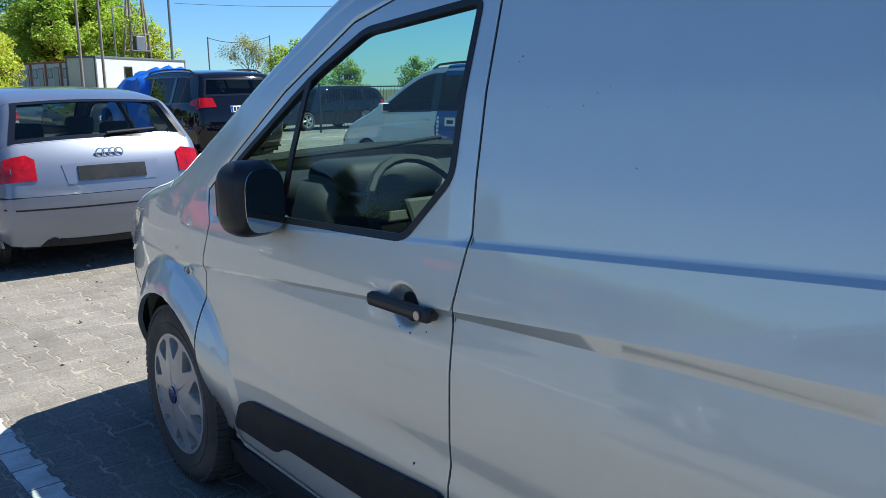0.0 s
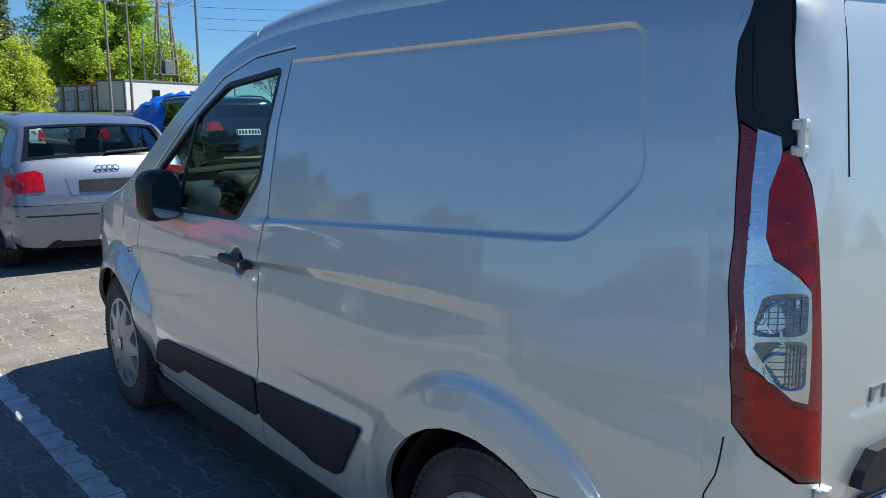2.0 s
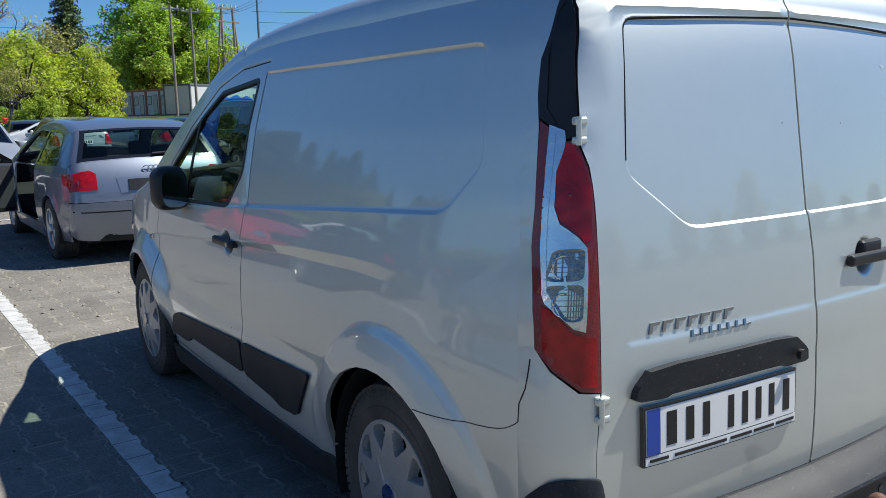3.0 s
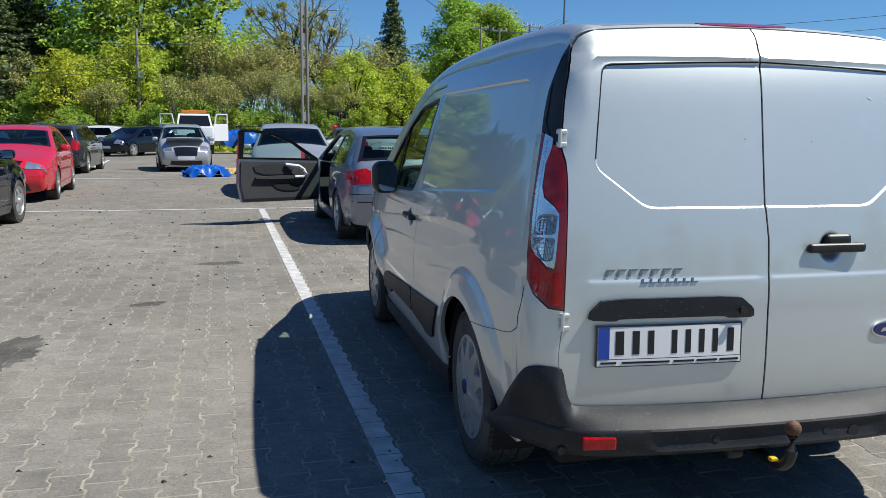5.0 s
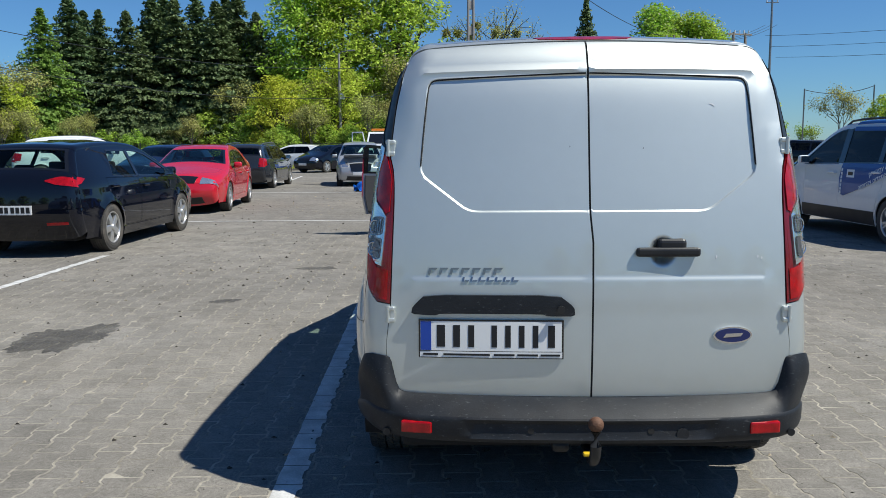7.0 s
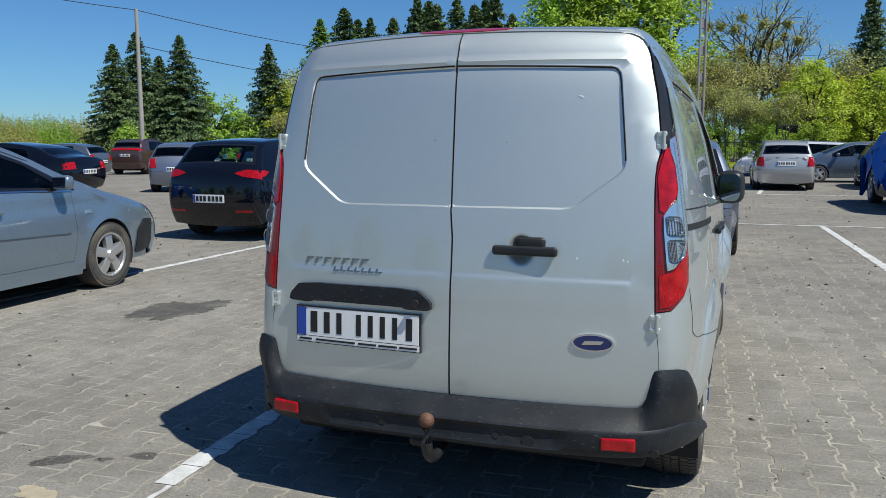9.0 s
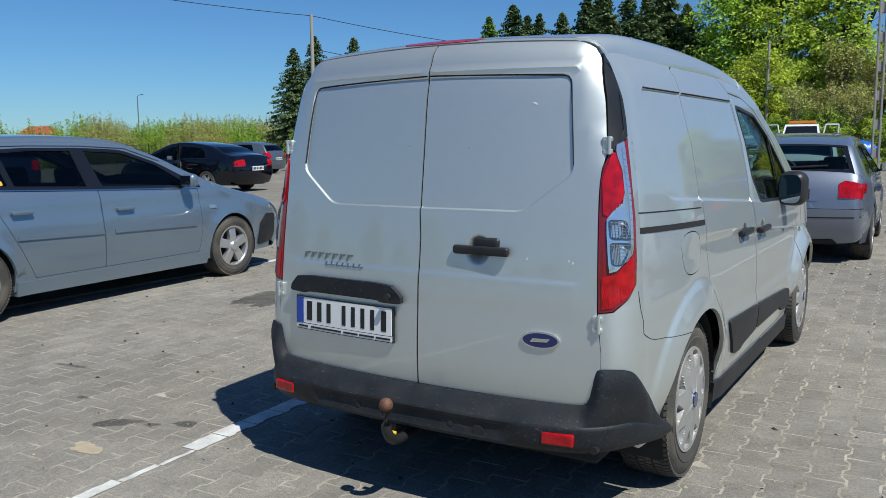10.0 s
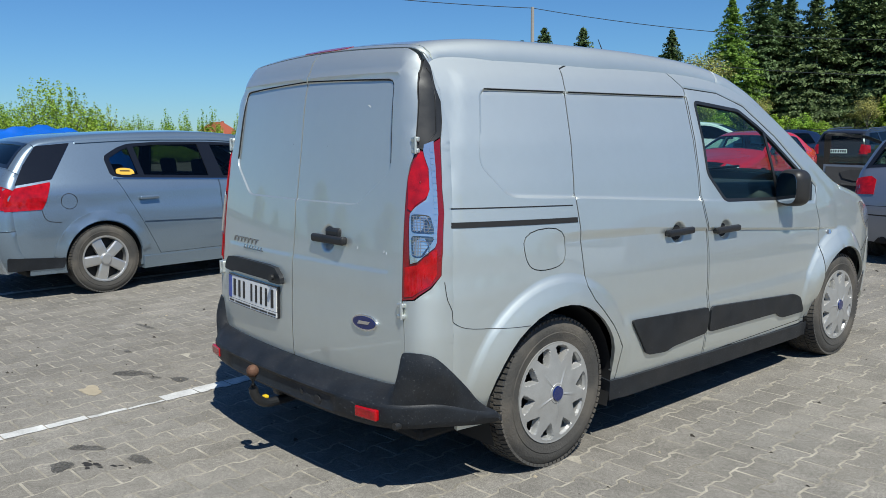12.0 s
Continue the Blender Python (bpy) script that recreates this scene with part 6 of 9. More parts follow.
W17 = (0.372, 0.245, "split")


def at_rear_axle(x, y, heading):
    """heading: degrees from +y, counterclockwise."""
    return pose(x, y, 0, 0, 0, heading)


def front_end(zl=0.58, zh=0.74, x0=0.42, x1=0.80, grille=GLOSS_BLACK, plate=True, gz=(0.50, 0.70), low=True, lamp=None):
    bits = [([(x0, zl), (x1, zl + 0.03), (x1 + 0.02, zh - 0.01), (x0 + 0.03, zh)], lamp or CLEAR_LENS, True, "headlamp"),
            ([(-x0 + 0.10, gz[0]), (x0 - 0.10, gz[0]), (x0 - 0.04, gz[1]), (-x0 + 0.04, gz[1])], grille, False, "grille")]
    if low:
        bits.append(([(-0.5, 0.27), (0.5, 0.27), (0.46, 0.38), (-0.46, 0.38)], BLACK_PLASTIC, False, "air_intake"))
    if plate:
        bits.append(([(-0.26, 0.41), (0.26, 0.41), (0.26, 0.49), (-0.26, 0.49)], PLATE_WHITE, False, "front_plate"))
    return {"bits": bits}


def hatch_profile(yf, wb, H, rear, hood=0.78, cowl=(None, 0.97), ws=None, low=0.22):
    cy = cowl[0] or wb - 0.15
    wy = ws or cy - 0.82
    return [(yf - 0.12, low), (yf - 0.02, 0.36), (yf, 0.52), (yf - 0.06, 0.66), (yf - 0.28, hood), (cy, cowl[1]), (wy, H - 0.075), (wy - 0.55, H)] + rear, (cy - 0.02, cowl[1] + 0.02), (wy + 0.02, H - 0.09)


# black hatchback
rear = [(0.25, 1.452), (-0.22, 1.420), (-0.47, 1.390), (-0.69, 1.070), (-0.765, 1.02), (-0.81, 0.90), (-0.825, 0.70), (-0.81, 0.45), (-0.70, 0.24)]
prof, c0, c1 = hatch_profile(3.46, 2.578, 1.458, rear, 0.76, (2.42, 0.97))
build_car("black five-door hatchback with red tail lamps and a damaged front", "car", at_rear_axle(-6.05, 7.18, -1.0), BLACK_PAINT, prof, 1.768, [(0.98, 2.10, False), (-0.02, 0.95, True)],
          [(1.02, 2.12, 0), (0.22, 0.96, 2.2)], (0.93, 1.0), 2.578, (0.318, 0.205, "five"), tail=[(rounded([(0.40, 0.955), (0.55, 0.915), (0.76, 0.900), (0.86, 0.955), (0.80, 1.015), (0.58, 1.005)], 0.03), RED_LENS, 0.008), ([(0.42, 0.435), (0.68, 0.43), (0.68, 0.46), (0.42, 0.465)], RED_LENS, 0.006)],
          rear_glass=((-0.478, 1.378), (-0.692, 1.066)), screen=(c0, c1), plate=(-0.26, 0.26, 0.56, 0.67), front=front_end(), rear_side=[([(-0.78, 0.90), (-0.64, 0.925), (-0.52, 0.985), (-0.62, 1.01), (-0.74, 1.015)], RED_LENS)], glass=GLASS, step=0.055)
# red saloon
rear = [(0.55, 1.40), (0.05, 1.33), (-0.42, 1.02), (-0.80, 0.985), (-0.90, 0.90), (-0.93, 0.65), (-0.91, 0.42), (-0.80, 0.24)]
prof, c0, c1 = hatch_profile(3.55, 2.617, 1.415, rear, 0.74, (2.35, 0.95))
build_car("bright red saloon with a dark grille and steel wheels", "car", at_rear_axle(-6.62, 16.42, 185.7), RED_PAINT, prof, 1.733, [(1.0, 2.08, False), (0.0, 0.97, True)],
          [(1.04, 2.10, 0), (0.0, 0.98, 1.6)], (0.90, 0.93), 2.617, W15, tail=[([(0.45, 0.68), (0.78, 0.68), (0.78, 0.84), (0.45, 0.84)], RED_LENS, 0.006)], rear_glass=((0.02, 1.32), (-0.40, 1.03)), screen=(c0, c1),
          plate=(-0.26, 0.26, 0.62, 0.73), front=front_end(0.59, 0.685, 0.42, 0.78, gz=(0.595, 0.685), plate=False), glass=GLASS)
# silver hatchback with its driver's door open
rear = [(0.30, 1.405), (-0.25, 1.335), (-0.40, 1.29), (-0.60, 1.02), (-0.68, 0.90), (-0.735, 0.72), (-0.73, 0.45), (-0.62, 0.24)]
prof, c0, c1 = hatch_profile(3.45, 2.578, 1.425, rear, 0.75, (2.42, 0.96))
a3, a3sh = build_car("silver three-door hatchback with the driver's door open", "car", at_rear_axle(0.12, 7.28, 2.0), SILVER_A, prof, 1.765, [(0.78, 2.08, False)],
          [(0.80, 2.10, 0), (-0.22, 0.72, 1.3)], (0.93, 0.97), 2.578, W16, tail=[([(0.55, 0.735), (0.80, 0.735), (0.80, 0.90), (0.60, 0.915), (0.545, 0.88)], RED_LENS, 0.008)],
          rear_glass=((-0.36, 1.325), (-0.615, 1.0)), screen=(c0, c1), plate=(-0.26, 0.26, 0.715, 0.81, GREY_PLASTIC), front=front_end(), open_door=(-1, 62), badge=True, glass=GLASS, wiper=True,
          rear_side=[([(-0.66, 0.76), (-0.50, 0.79), (-0.44, 0.89), (-0.62, 0.90)], RED_LENS)], table=[(0, 0.92), (0.22, 0.945), (0.40, 0.985), (0.58, 1.0), (0.75, 0.99), (0.93, 0.955), (0.95, 0.945), (1.32, 0.73), (1.425, 0.64)])


DOOR_CARD = material("grey_door_card", (0.050, 0.050, 0.053), 0.75, vary=0.25, scale=20, bump=0.2, bump_scale=220)


def open_door(car, hinge, angle, colour):
    """A car door swung open: outer skin, inner card, frame, glass and pull."""
    x, y = hinge
    m = pose(x, y, 0, 0, 0, angle)
    low = [(0.0, 0.33), (-1.22, 0.33), (-1.27, 0.60), (-1.26, 0.955), (0.0, 0.915)]
    frame_o = [(0.0, 0.915), (-0.02, 0.96), (-0.40, 1.195), (-0.75, 1.335), (-1.05, 1.378), (-1.22, 1.382), (-1.262, 1.35), (-1.26, 0.955)]
    frame_i = [(-0.12, 0.950), (-0.42, 1.160), (-0.76, 1.295), (-1.05, 1.335), (-1.175, 1.338), (-1.190, 0.980)]

    def flat(name, poly, xo, xi, mat, parent, holes=(), label=""):
        def mp(u, v):
            return np.stack([np.full(len(u), xo) - 0.05 * smooth01((v - 0.9) / 0.5) * (-1), u, v], 1)
        mp.flip = 1.0
        ob = patch(name, mp, poly, mat, parent, holes=holes, step=0.1, depth=xo - xi, label=label)
        return ob
    d = flat("open_door", low, -0.02, -0.10, colour, car, label="open door with dark inner card")
    d.matrix_basis = m
    # outer skin
    def mo(u, v):
        return np.stack([np.full(len(u), -0.105), u, v], 1)
    mo.flip = -1.0
    patch("door_skin", mo, low, colour, d, step=0.1, depth=0.02)
    flat("inner_card", shrink(low, 0.03), 0.0, -0.02, DOOR_CARD, d)
    flat("card_insert", chaikin([(-1.07, 0.885), (-0.50, 0.88), (-0.41, 0.80), (-0.50, 0.725), (-1.0, 0.73)], 1), 0.012, 0.0, SEAT_CLOTH, d)
    flat("armrest", chaikin([(-1.03, 0.665), (-0.22, 0.66), (-0.22, 0.70), (-0.45, 0.715), (-1.03, 0.70)], 1), 0.05, 0.0, DOOR_CARD, d)
    flat("door_pocket", chaikin([(-0.78, 0.60), (-0.30, 0.585), (-0.33, 0.48), (-0.66, 0.49)], 1), 0.012, 0.0, DARK, d)
    flat("card_foot", [(-0.06, 0.345), (-1.18, 0.345), (-1.19, 0.385), (-0.06, 0.385)], 0.015, 0.0, BLACK_PLASTIC, d)
    flat("window_frame", frame_o, -0.02, -0.07, GLOSS_BLACK, d, holes=[frame_i])
    flat("door_glass", shrink(frame_i, -0.01), -0.045, -0.049, GLASS, d)
    tube("door_pull", [(0.03, -0.56, 0.870), (0.06, -0.47, 0.858), (0.075, -0.37, 0.845), (0.08, -0.29, 0.795), (0.075, -0.25, 0.725), (0.06, -0.29, 0.690), (0.045, -0.42, 0.685)], 0.024, WHITE_PAINT, d, "pale curved door pull")
    mir = part("mirror", box_bm((0.17, 0.10, 0.13), (-0.20, -0.12, 1.0), 0.04, segments=3), colour, d, smooth=True)
    part("mirror_glass", box_bm((0.13, 0.006, 0.10), (-0.20, -0.172, 1.0), 0.002), CHROME, mir)
    return d


R3 = lambda pts: np.array([(a3sh.rear_s(z), x) for x, z in pts])
patch("rear_valance", a3sh.over(), R3([(-0.55, 0.25), (0.55, 0.25), (0.50, 0.305), (-0.50, 0.305)]), DARK, a3, step=0.08, off=0.006)
patch("plate_recess", a3sh.over(), R3([(-0.34, 0.695), (0.34, 0.695), (0.37, 0.83), (-0.37, 0.83)]), SILVER_A, a3, step=0.08, off=0.004)
ribbon("bumper_strip", a3sh.over(), R3([(-0.80, 0.53), (0.80, 0.53)]), 0.012, DARK, a3, off=0.003)
for sg in (-1, 1):
    part("exhaust", rod_bm((-0.42 + sg * 0.035, -0.60, 0.27), (-0.42 + sg * 0.035, -0.71, 0.265), 0.032, n=14), DARK, a3)
open_door(a3, (-0.865, 2.06), -70, SILVER_A)

# blue-grey estate hatch beside the bay line
rear = [(0.35, 1.455), (-0.30, 1.42), (-0.52, 1.375), (-0.72, 1.12), (-0.80, 0.98), (-0.86, 0.78), (-0.86, 0.45), (-0.75, 0.24)]
prof, c0, c1 = hatch_profile(3.77, 2.83, 1.466, rear, 0.76, (2.62, 0.97))
sig, sigsh = build_car("blue-grey five-door hatchback with silver wheels and dirty sills", "car", at_rear_axle(-5.43, -0.06, 3.3), BLUE_SILVER, prof, 1.80, [(1.30, 2.40, False), (0.16, 1.27, True)],
          [(1.22, 2.34, 0), (0.42, 1.16, 0), (0.08, 0.385, 4.5)], (0.955, 1.03), 2.83, (0.318, 0.205, "five"), tail=[([(0.52, 0.81), (0.84, 0.81), (0.84, 1.00), (0.58, 1.01)], RED_LENS, 0.008)],
          rear_glass=((-0.50, 1.38), (-0.71, 1.14)), screen=(c0, c1), plate=(-0.26, 0.26, 0.80, 0.91), front=front_end(), handle=BLUE_SILVER, glass=GLASS_SMOKED,
          panes=[rounded([(1.255, 1.010), (2.32, 0.968), (1.95, 1.205), (1.60, 1.325), (1.195, 1.348)], 0.02), rounded([(0.435, 1.048), (1.12, 1.014), (1.085, 1.352), (0.65, 1.355), (0.395, 1.338)], 0.02), rounded([(0.165, 1.060), (0.405, 1.050), (0.362, 1.332), (0.28, 1.308), (0.135, 1.23)], 0.03)],
          door_lines=[[(1.225, 0.31), (2.35, 0.31), (2.39, 0.55), (2.37, 0.945), (1.205, 0.990)], [(1.220, 0.31), (1.200, 0.990), (0.165, 1.034), (0.52, 0.345), (0.54, 0.31)]], handles=[(1.45, 0.815), (0.445, 0.853)],
          rear_side=[(rounded([(-0.80, 0.79), (-0.50, 0.795), (-0.465, 0.86), (-0.405, 1.030), (-0.70, 0.985)], 0.015), RED_LENS)], step=0.055)
for sign in (1, -1):
    patch("bumper_corner", sigsh.side(sign), rounded([(3.27, 0.27), (3.60, 0.30), (3.62, 0.60), (3.42, 0.615), (3.30, 0.52)], 0.04), GREY_PLASTIC, sig, step=0.06, off=0.010, depth=0.02)
    patch("side_repeater", sigsh.side(sign), [(2.50, 0.735), (2.60, 0.730), (2.60, 0.765), (2.50, 0.770)], CLEAR_LENS, sig, step=0.06, off=0.006, depth=0.008)
    mps = sigsh.side(sign)
    patch("tailgate_glass", mps, rounded([(-0.69, 1.010), (-0.388, 1.054), (-0.165, 1.368), (-0.46, 1.345), (-0.60, 1.17)], 0.012), GLOSS_BLACK, sig, step=0.05, off=0.004, depth=0.01)
    band = chaikin([(0.13, 1.047), (1.2, 0.997), (2.42, 0.952), (2.40, 0.985), (1.97, 1.217), (1.62, 1.340), (1.19, 1.362), (0.65, 1.368), (0.36, 1.354), (0.25, 1.320), (0.10, 1.24)], 2, keep=0.12)
    patch("window_band", mps, band, GLOSS_BLACK, sig, holes=[rounded(q, 0.02) for q in ([(1.265, 1.016), (2.30, 0.975), (1.945, 1.198), (1.60, 1.318), (1.205, 1.341)], [(0.445, 1.055), (1.112, 1.021), (1.078, 1.345), (0.65, 1.348), (0.405, 1.331)], [(0.172, 1.067), (0.397, 1.057), (0.356, 1.324), (0.284, 1.302), (0.142, 1.23)])], step=0.05, off=0.004, depth=0.006)
    ribbon("belt_strip", mps, [(0.14, 1.040), (1.2, 0.992), (2.38, 0.950)], 0.010, CHROME, sig, off=0.007)
    ribbon("roof_strip", mps, [(-0.12, 1.372), (0.30, 1.389), (0.70, 1.394), (1.20, 1.388), (1.66, 1.362), (2.02, 1.235)], 0.020, BLUE_SILVER, sig, off=0.010)
    th = np.linspace(0.14, math.pi - 0.14, 34)
    patch("arch_flare", mps, [(0.440 * math.cos(a), 0.318 + 0.440 * math.sin(a)) for a in th] + [(0.352 * math.cos(a), 0.318 + 0.352 * math.sin(a)) for a in th[::-1]], BLUE_SILVER, sig, step=0.06, off=0.010, depth=0.02)
    ribbon("bumper_seam", mps, chaikin([(-0.505, 0.79), (-0.490, 0.715), (-0.45, 0.685), (-0.355, 0.676)], 2, False), 0.006, DARK, sig, off=0.001)
    ring = mps(np.array([-0.275 + 0.068 * math.cos(a) for a in np.linspace(0, 2 * math.pi, 25)]), np.array([0.857 + 0.068 * math.sin(a) for a in np.linspace(0, 2 * math.pi, 25)]))
    tube("fuel_flap_gap", ring, 0.003, DARK, sig, n=5)
    patch("rear_bumper_skirt", mps, rounded([(-0.80, 0.27), (-0.36, 0.27), (-0.34, 0.36), (-0.80, 0.39)], 0.02), GREY_PLASTIC, sig, step=0.06, off=0.008, depth=0.015)
    for y0, y1 in ((0.17, 1.26), (1.30, 2.36)):
        ribbon("door_strip", mps, [(max(y0 + 0.02, 0.385), 0.650 if y0 < 1 else 0.621), (y1 - 0.06, 0.624 if y0 < 1 else 0.595)], 0.035, BLUE_SILVER, sig, off=0.012)
mps = sigsh.side(1)
patch("window_sticker", mps, chaikin([(0.185, 1.072), (0.355, 1.064), (0.355, 1.108), (0.31, 1.128), (0.23, 1.132), (0.185, 1.118)], 1), material("yellow_sticker", (0.75, 0.42, 0.05), 0.4, vary=0.1), sig, step=0.1, off=0.004, depth=0.003, label="small yellow sticker on the rear side window")
patch("sticker_bar", mps, [(0.225, 1.099), (0.315, 1.095), (0.315, 1.105), (0.225, 1.109)], INK, sig, step=0.1, off=0.006, depth=0.002)

# white and blue people carrier with writing
rear = [(0.5, 1.685), (-0.30, 1.66), (-0.62, 1.62), (-0.74, 1.25), (-0.80, 1.02), (-0.835, 0.80), (-0.83, 0.45), (-0.74, 0.26)]
prof, c0, c1 = hatch_profile(3.66, 2.81, 1.69, rear, 0.84, (2.72, 1.05), ws=1.80)
lodm = at_rear_axle(6.10, 7.40, 3.9)
lod, lodsh = build_car("white people carrier with blue film and white writing", "car", lodm, WHITE_CAR, prof, 1.752, [(1.36, 2.42, False), (0.20, 1.33, True)],
          [(1.42, 2.46, 0), (0.40, 1.30, 0), (-0.55, 0.32, 1.5)], (1.04, 1.10), 2.81, (0.318, 0.195, "split"), tail=[([(0.66, 0.85), (0.86, 0.95), (0.86, 1.35), (0.70, 1.30)], RED_LENS, 0.008)],
          rear_glass=((-0.63, 1.60), (-0.74, 1.24)), screen=(c0, c1), plate=(-0.26, 0.26, 0.80, 0.91), front=front_end(), rails="black", cladding=(BLACK_PLASTIC, 0.42), handle=WHITE_CAR,
          rear_side=[([(-0.74, 1.28), (-0.66, 1.33), (-0.52, 1.08), (-0.60, 0.92), (-0.72, 0.84)], RED_LENS)], table=[(0, 0.92), (0.22, 0.945), (0.40, 0.985), (0.58, 1.0), (0.85, 0.995), (1.04, 0.965), (1.06, 0.955), (1.58, 0.80), (1.69, 0.70)])
for sign in (-1, 1):
    mpl = lodsh.side(sign)
    film = patch("blue_film", mpl, [(1.28, 1.07), (-0.66, 1.09), (-0.62, 1.00), (-0.42, 1.02), (0.0, 0.98), (0.55, 0.78), (1.18, 0.60), (1.30, 0.64), (1.32, 0.85)], AD_BLUE, lod, step=0.08, off=0.012, depth=0.012, label="blue advertising film with white words")
    patch("blue_film", mpl, [(1.25, 1.60), (-0.55, 1.575), (-0.62, 1.50), (-0.60, 1.11), (-0.50, 1.11), (-0.50, 1.52), (1.25, 1.545)], AD_BLUE, lod, step=0.08, off=0.008, depth=0.01)
    patch("blue_film", mpl, [(0.05, 1.53), (-0.52, 1.52), (-0.52, 1.10), (0.05, 1.08)], AD_BLUE, lod, step=0.08, off=0.005, depth=0.008)
    patch("film_label", mpl, [(1.12, 0.985), (0.92, 0.985), (0.92, 0.87), (1.12, 0.87)], WHITE_FILM, film, step=0.1, off=0.015, depth=0.003)
    patch("label_bar", mpl, [(1.08, 0.95), (0.96, 0.95), (0.96, 0.90), (1.08, 0.90)], INK, film, step=0.1, off=0.017, depth=0.003)
    for i in range(7):
        z = 1.0 - i * 0.055
        patch("film_bar", mpl, [(1.275, z), (1.235, z), (1.235, z - 0.042), (1.275, z - 0.042)], WHITE_FILM, film, step=0.1, off=0.016, depth=0.003)
    for i in range(4):
        y, z = -0.30 - 0.03 * i, 1.45 - 0.02 * i
        ribbon("film_line", mpl, [(-0.22, 1.47 - 0.09 * i), (y, 1.47 - 0.09 * i), (y - 0.04, 1.12 - 0.012 * i), (y + 0.12, 1.10 - 0.012 * i)], 0.012, WHITE_FILM, film, off=0.013)


ovl = lodsh.over()
sa, sb2 = lodsh.near((1.25, 1.69)), lodsh.near((-0.60, 1.62))
patch("blue_film", ovl, lodsh.band(sa, sb2, -0.985, 0.985), AD_BLUE, lod, creases=[c for c in lodsh.lips(sa, sb2) if abs(c[0, 1]) < 0.98 * np.interp(c[0, 0], lodsh.s, lodsh.e)], step=0.07, off=0.004, depth=0.006)


def words(text, size, sh, y, z, tilt, sign, parent):
    """Words laid on a car's side, reading towards its rear on the left side."""
    cu = bpy.data.curves.new("lettering", "FONT")
    cu.body, cu.size, cu.extrude, cu.align_x = text, size, 0.001, "RIGHT"
    ob = new("lettering", cu)
    me = bpy.data.meshes.new_from_object(ob.evaluated_get(bpy.context.evaluated_depsgraph_get()))
    bpy.data.objects.remove(ob)
    co = np.zeros(len(me.vertices) * 3)
    me.vertices.foreach_get("co", co)
    co = co.reshape(-1, 3)
    c, s = math.cos(radians(tilt)), math.sin(radians(tilt))
    u, v = co[:, 0] * c - co[:, 1] * s, co[:, 0] * s + co[:, 1] * c
    yy = y + (u if sign > 0 else -u)
    zz = z + v
    x = sign * (sh.half(yy, zz) + 0.016 + co[:, 2])
    me.vertices.foreach_set("co", np.stack([x, yy, zz], 1).ravel())
    me.materials.clear()
    me.materials.append(WHITE_FILM)
    me.update()
    w = new("lettering", me)
    w.parent = parent
    return w


for txt, y, z, tilt, size in (("ortezy", -0.20, 1.42, 12, 0.10), ("wk\u0142adki", -0.20, 1.32, 13, 0.10), ("gorsety", -0.20, 1.22, 14, 0.10), ("protezy ko\u0144czyn", -0.18, 1.12, 17, 0.11), ("aparaty ortopedyczne", -0.16, 1.02, 19, 0.11)):
    words(txt, size, lodsh, y, z, tilt, -1, lod)

# estates and others further off
wag_rear = [(0.5, 1.47), (-0.55, 1.43), (-0.86, 1.37), (-1.02, 1.05), (-1.06, 0.92), (-1.10, 0.72), (-1.08, 0.45), (-0.95, 0.24)]
prof, c0, c1 = hatch_profile(3.62, 2.70, 1.50, wag_rear, 0.76, (2.48, 0.97))


def estate(label, m, colour, **kw):
    return build_car(label, "car", m, colour, prof, 1.76, [(1.05, 2.15, False), (0.02, 1.02, True)], [(1.08, 2.18, 0), (0.06, 1.02, 0), (-0.80, 0.0, 1.4)], (0.92, 0.97), 2.70, W16,
                     tail=[([(0.58, 0.72), (0.80, 0.72), (0.80, 1.0), (0.62, 1.0)], RED_LENS, 0.008)], rear_glass=((-0.87, 1.36), (-1.01, 1.07)), screen=(c0, c1), plate=kw.pop("plate", (-0.26, 0.26, 0.74, 0.85)),
                     front=front_end(), rails="steel", rear_side=[([(-1.04, 0.75), (-0.84, 0.76), (-0.80, 0.98), (-0.98, 0.99)], RED_LENS)], step=0.11, **kw)


estate("dark grey estate car with red tail lamps", at_rear_axle(-7.62, 23.5, 1.0), DARK_GREY)
silver_est, _ = estate("silver estate car with a dented tailgate", at_rear_axle(2.3, 23.8, 0.5), SILVER_L)
estate("silver estate car with roof rails facing the bays", at_rear_axle(-1.0, 16.9, 180), SILVER_L)
estate("black estate car parked side on by the cabins", at_rear_axle(18.4, 41.0, 55), BLACK_PAINT)
estate("white estate car parked at the back", at_rear_axle(4.6, 34.5, 80), WHITE_CAR)
# crumpled sheet on the dented tailgate
def crumple(name, w, h, at, mat, seed, parent=None, amp=0.06, nx=14, ny=10, m=None):
    rnd = np.random.RandomState(seed)
    g = rnd.uniform(-1, 1, (ny, nx))
    verts, faces = [], []
    for j in range(ny):
        for i in range(nx):
            edge = 0.0 if 0 < i < nx - 1 and 0 < j < ny - 1 else 0.03
            verts.append((w * (i / (nx - 1) - 0.5) + rnd.uniform(-edge, edge), amp * g[j, i], h * (j / (ny - 1) - 0.5) + rnd.uniform(-edge, edge)))
            if i and j:
                k = j * nx + i
                faces.append((k - nx - 1, k - nx, k, k - 1))
    o = link_mesh(name, verts, faces, mat, parent, smooth=False)
    o.matrix_basis = (m or Matrix()) @ pose(*at)
    return o


crumple("dented_panel", 1.15, 0.34, (0, -1.10, 0.80), SILVER_L, 5, silver_est, 0.025)

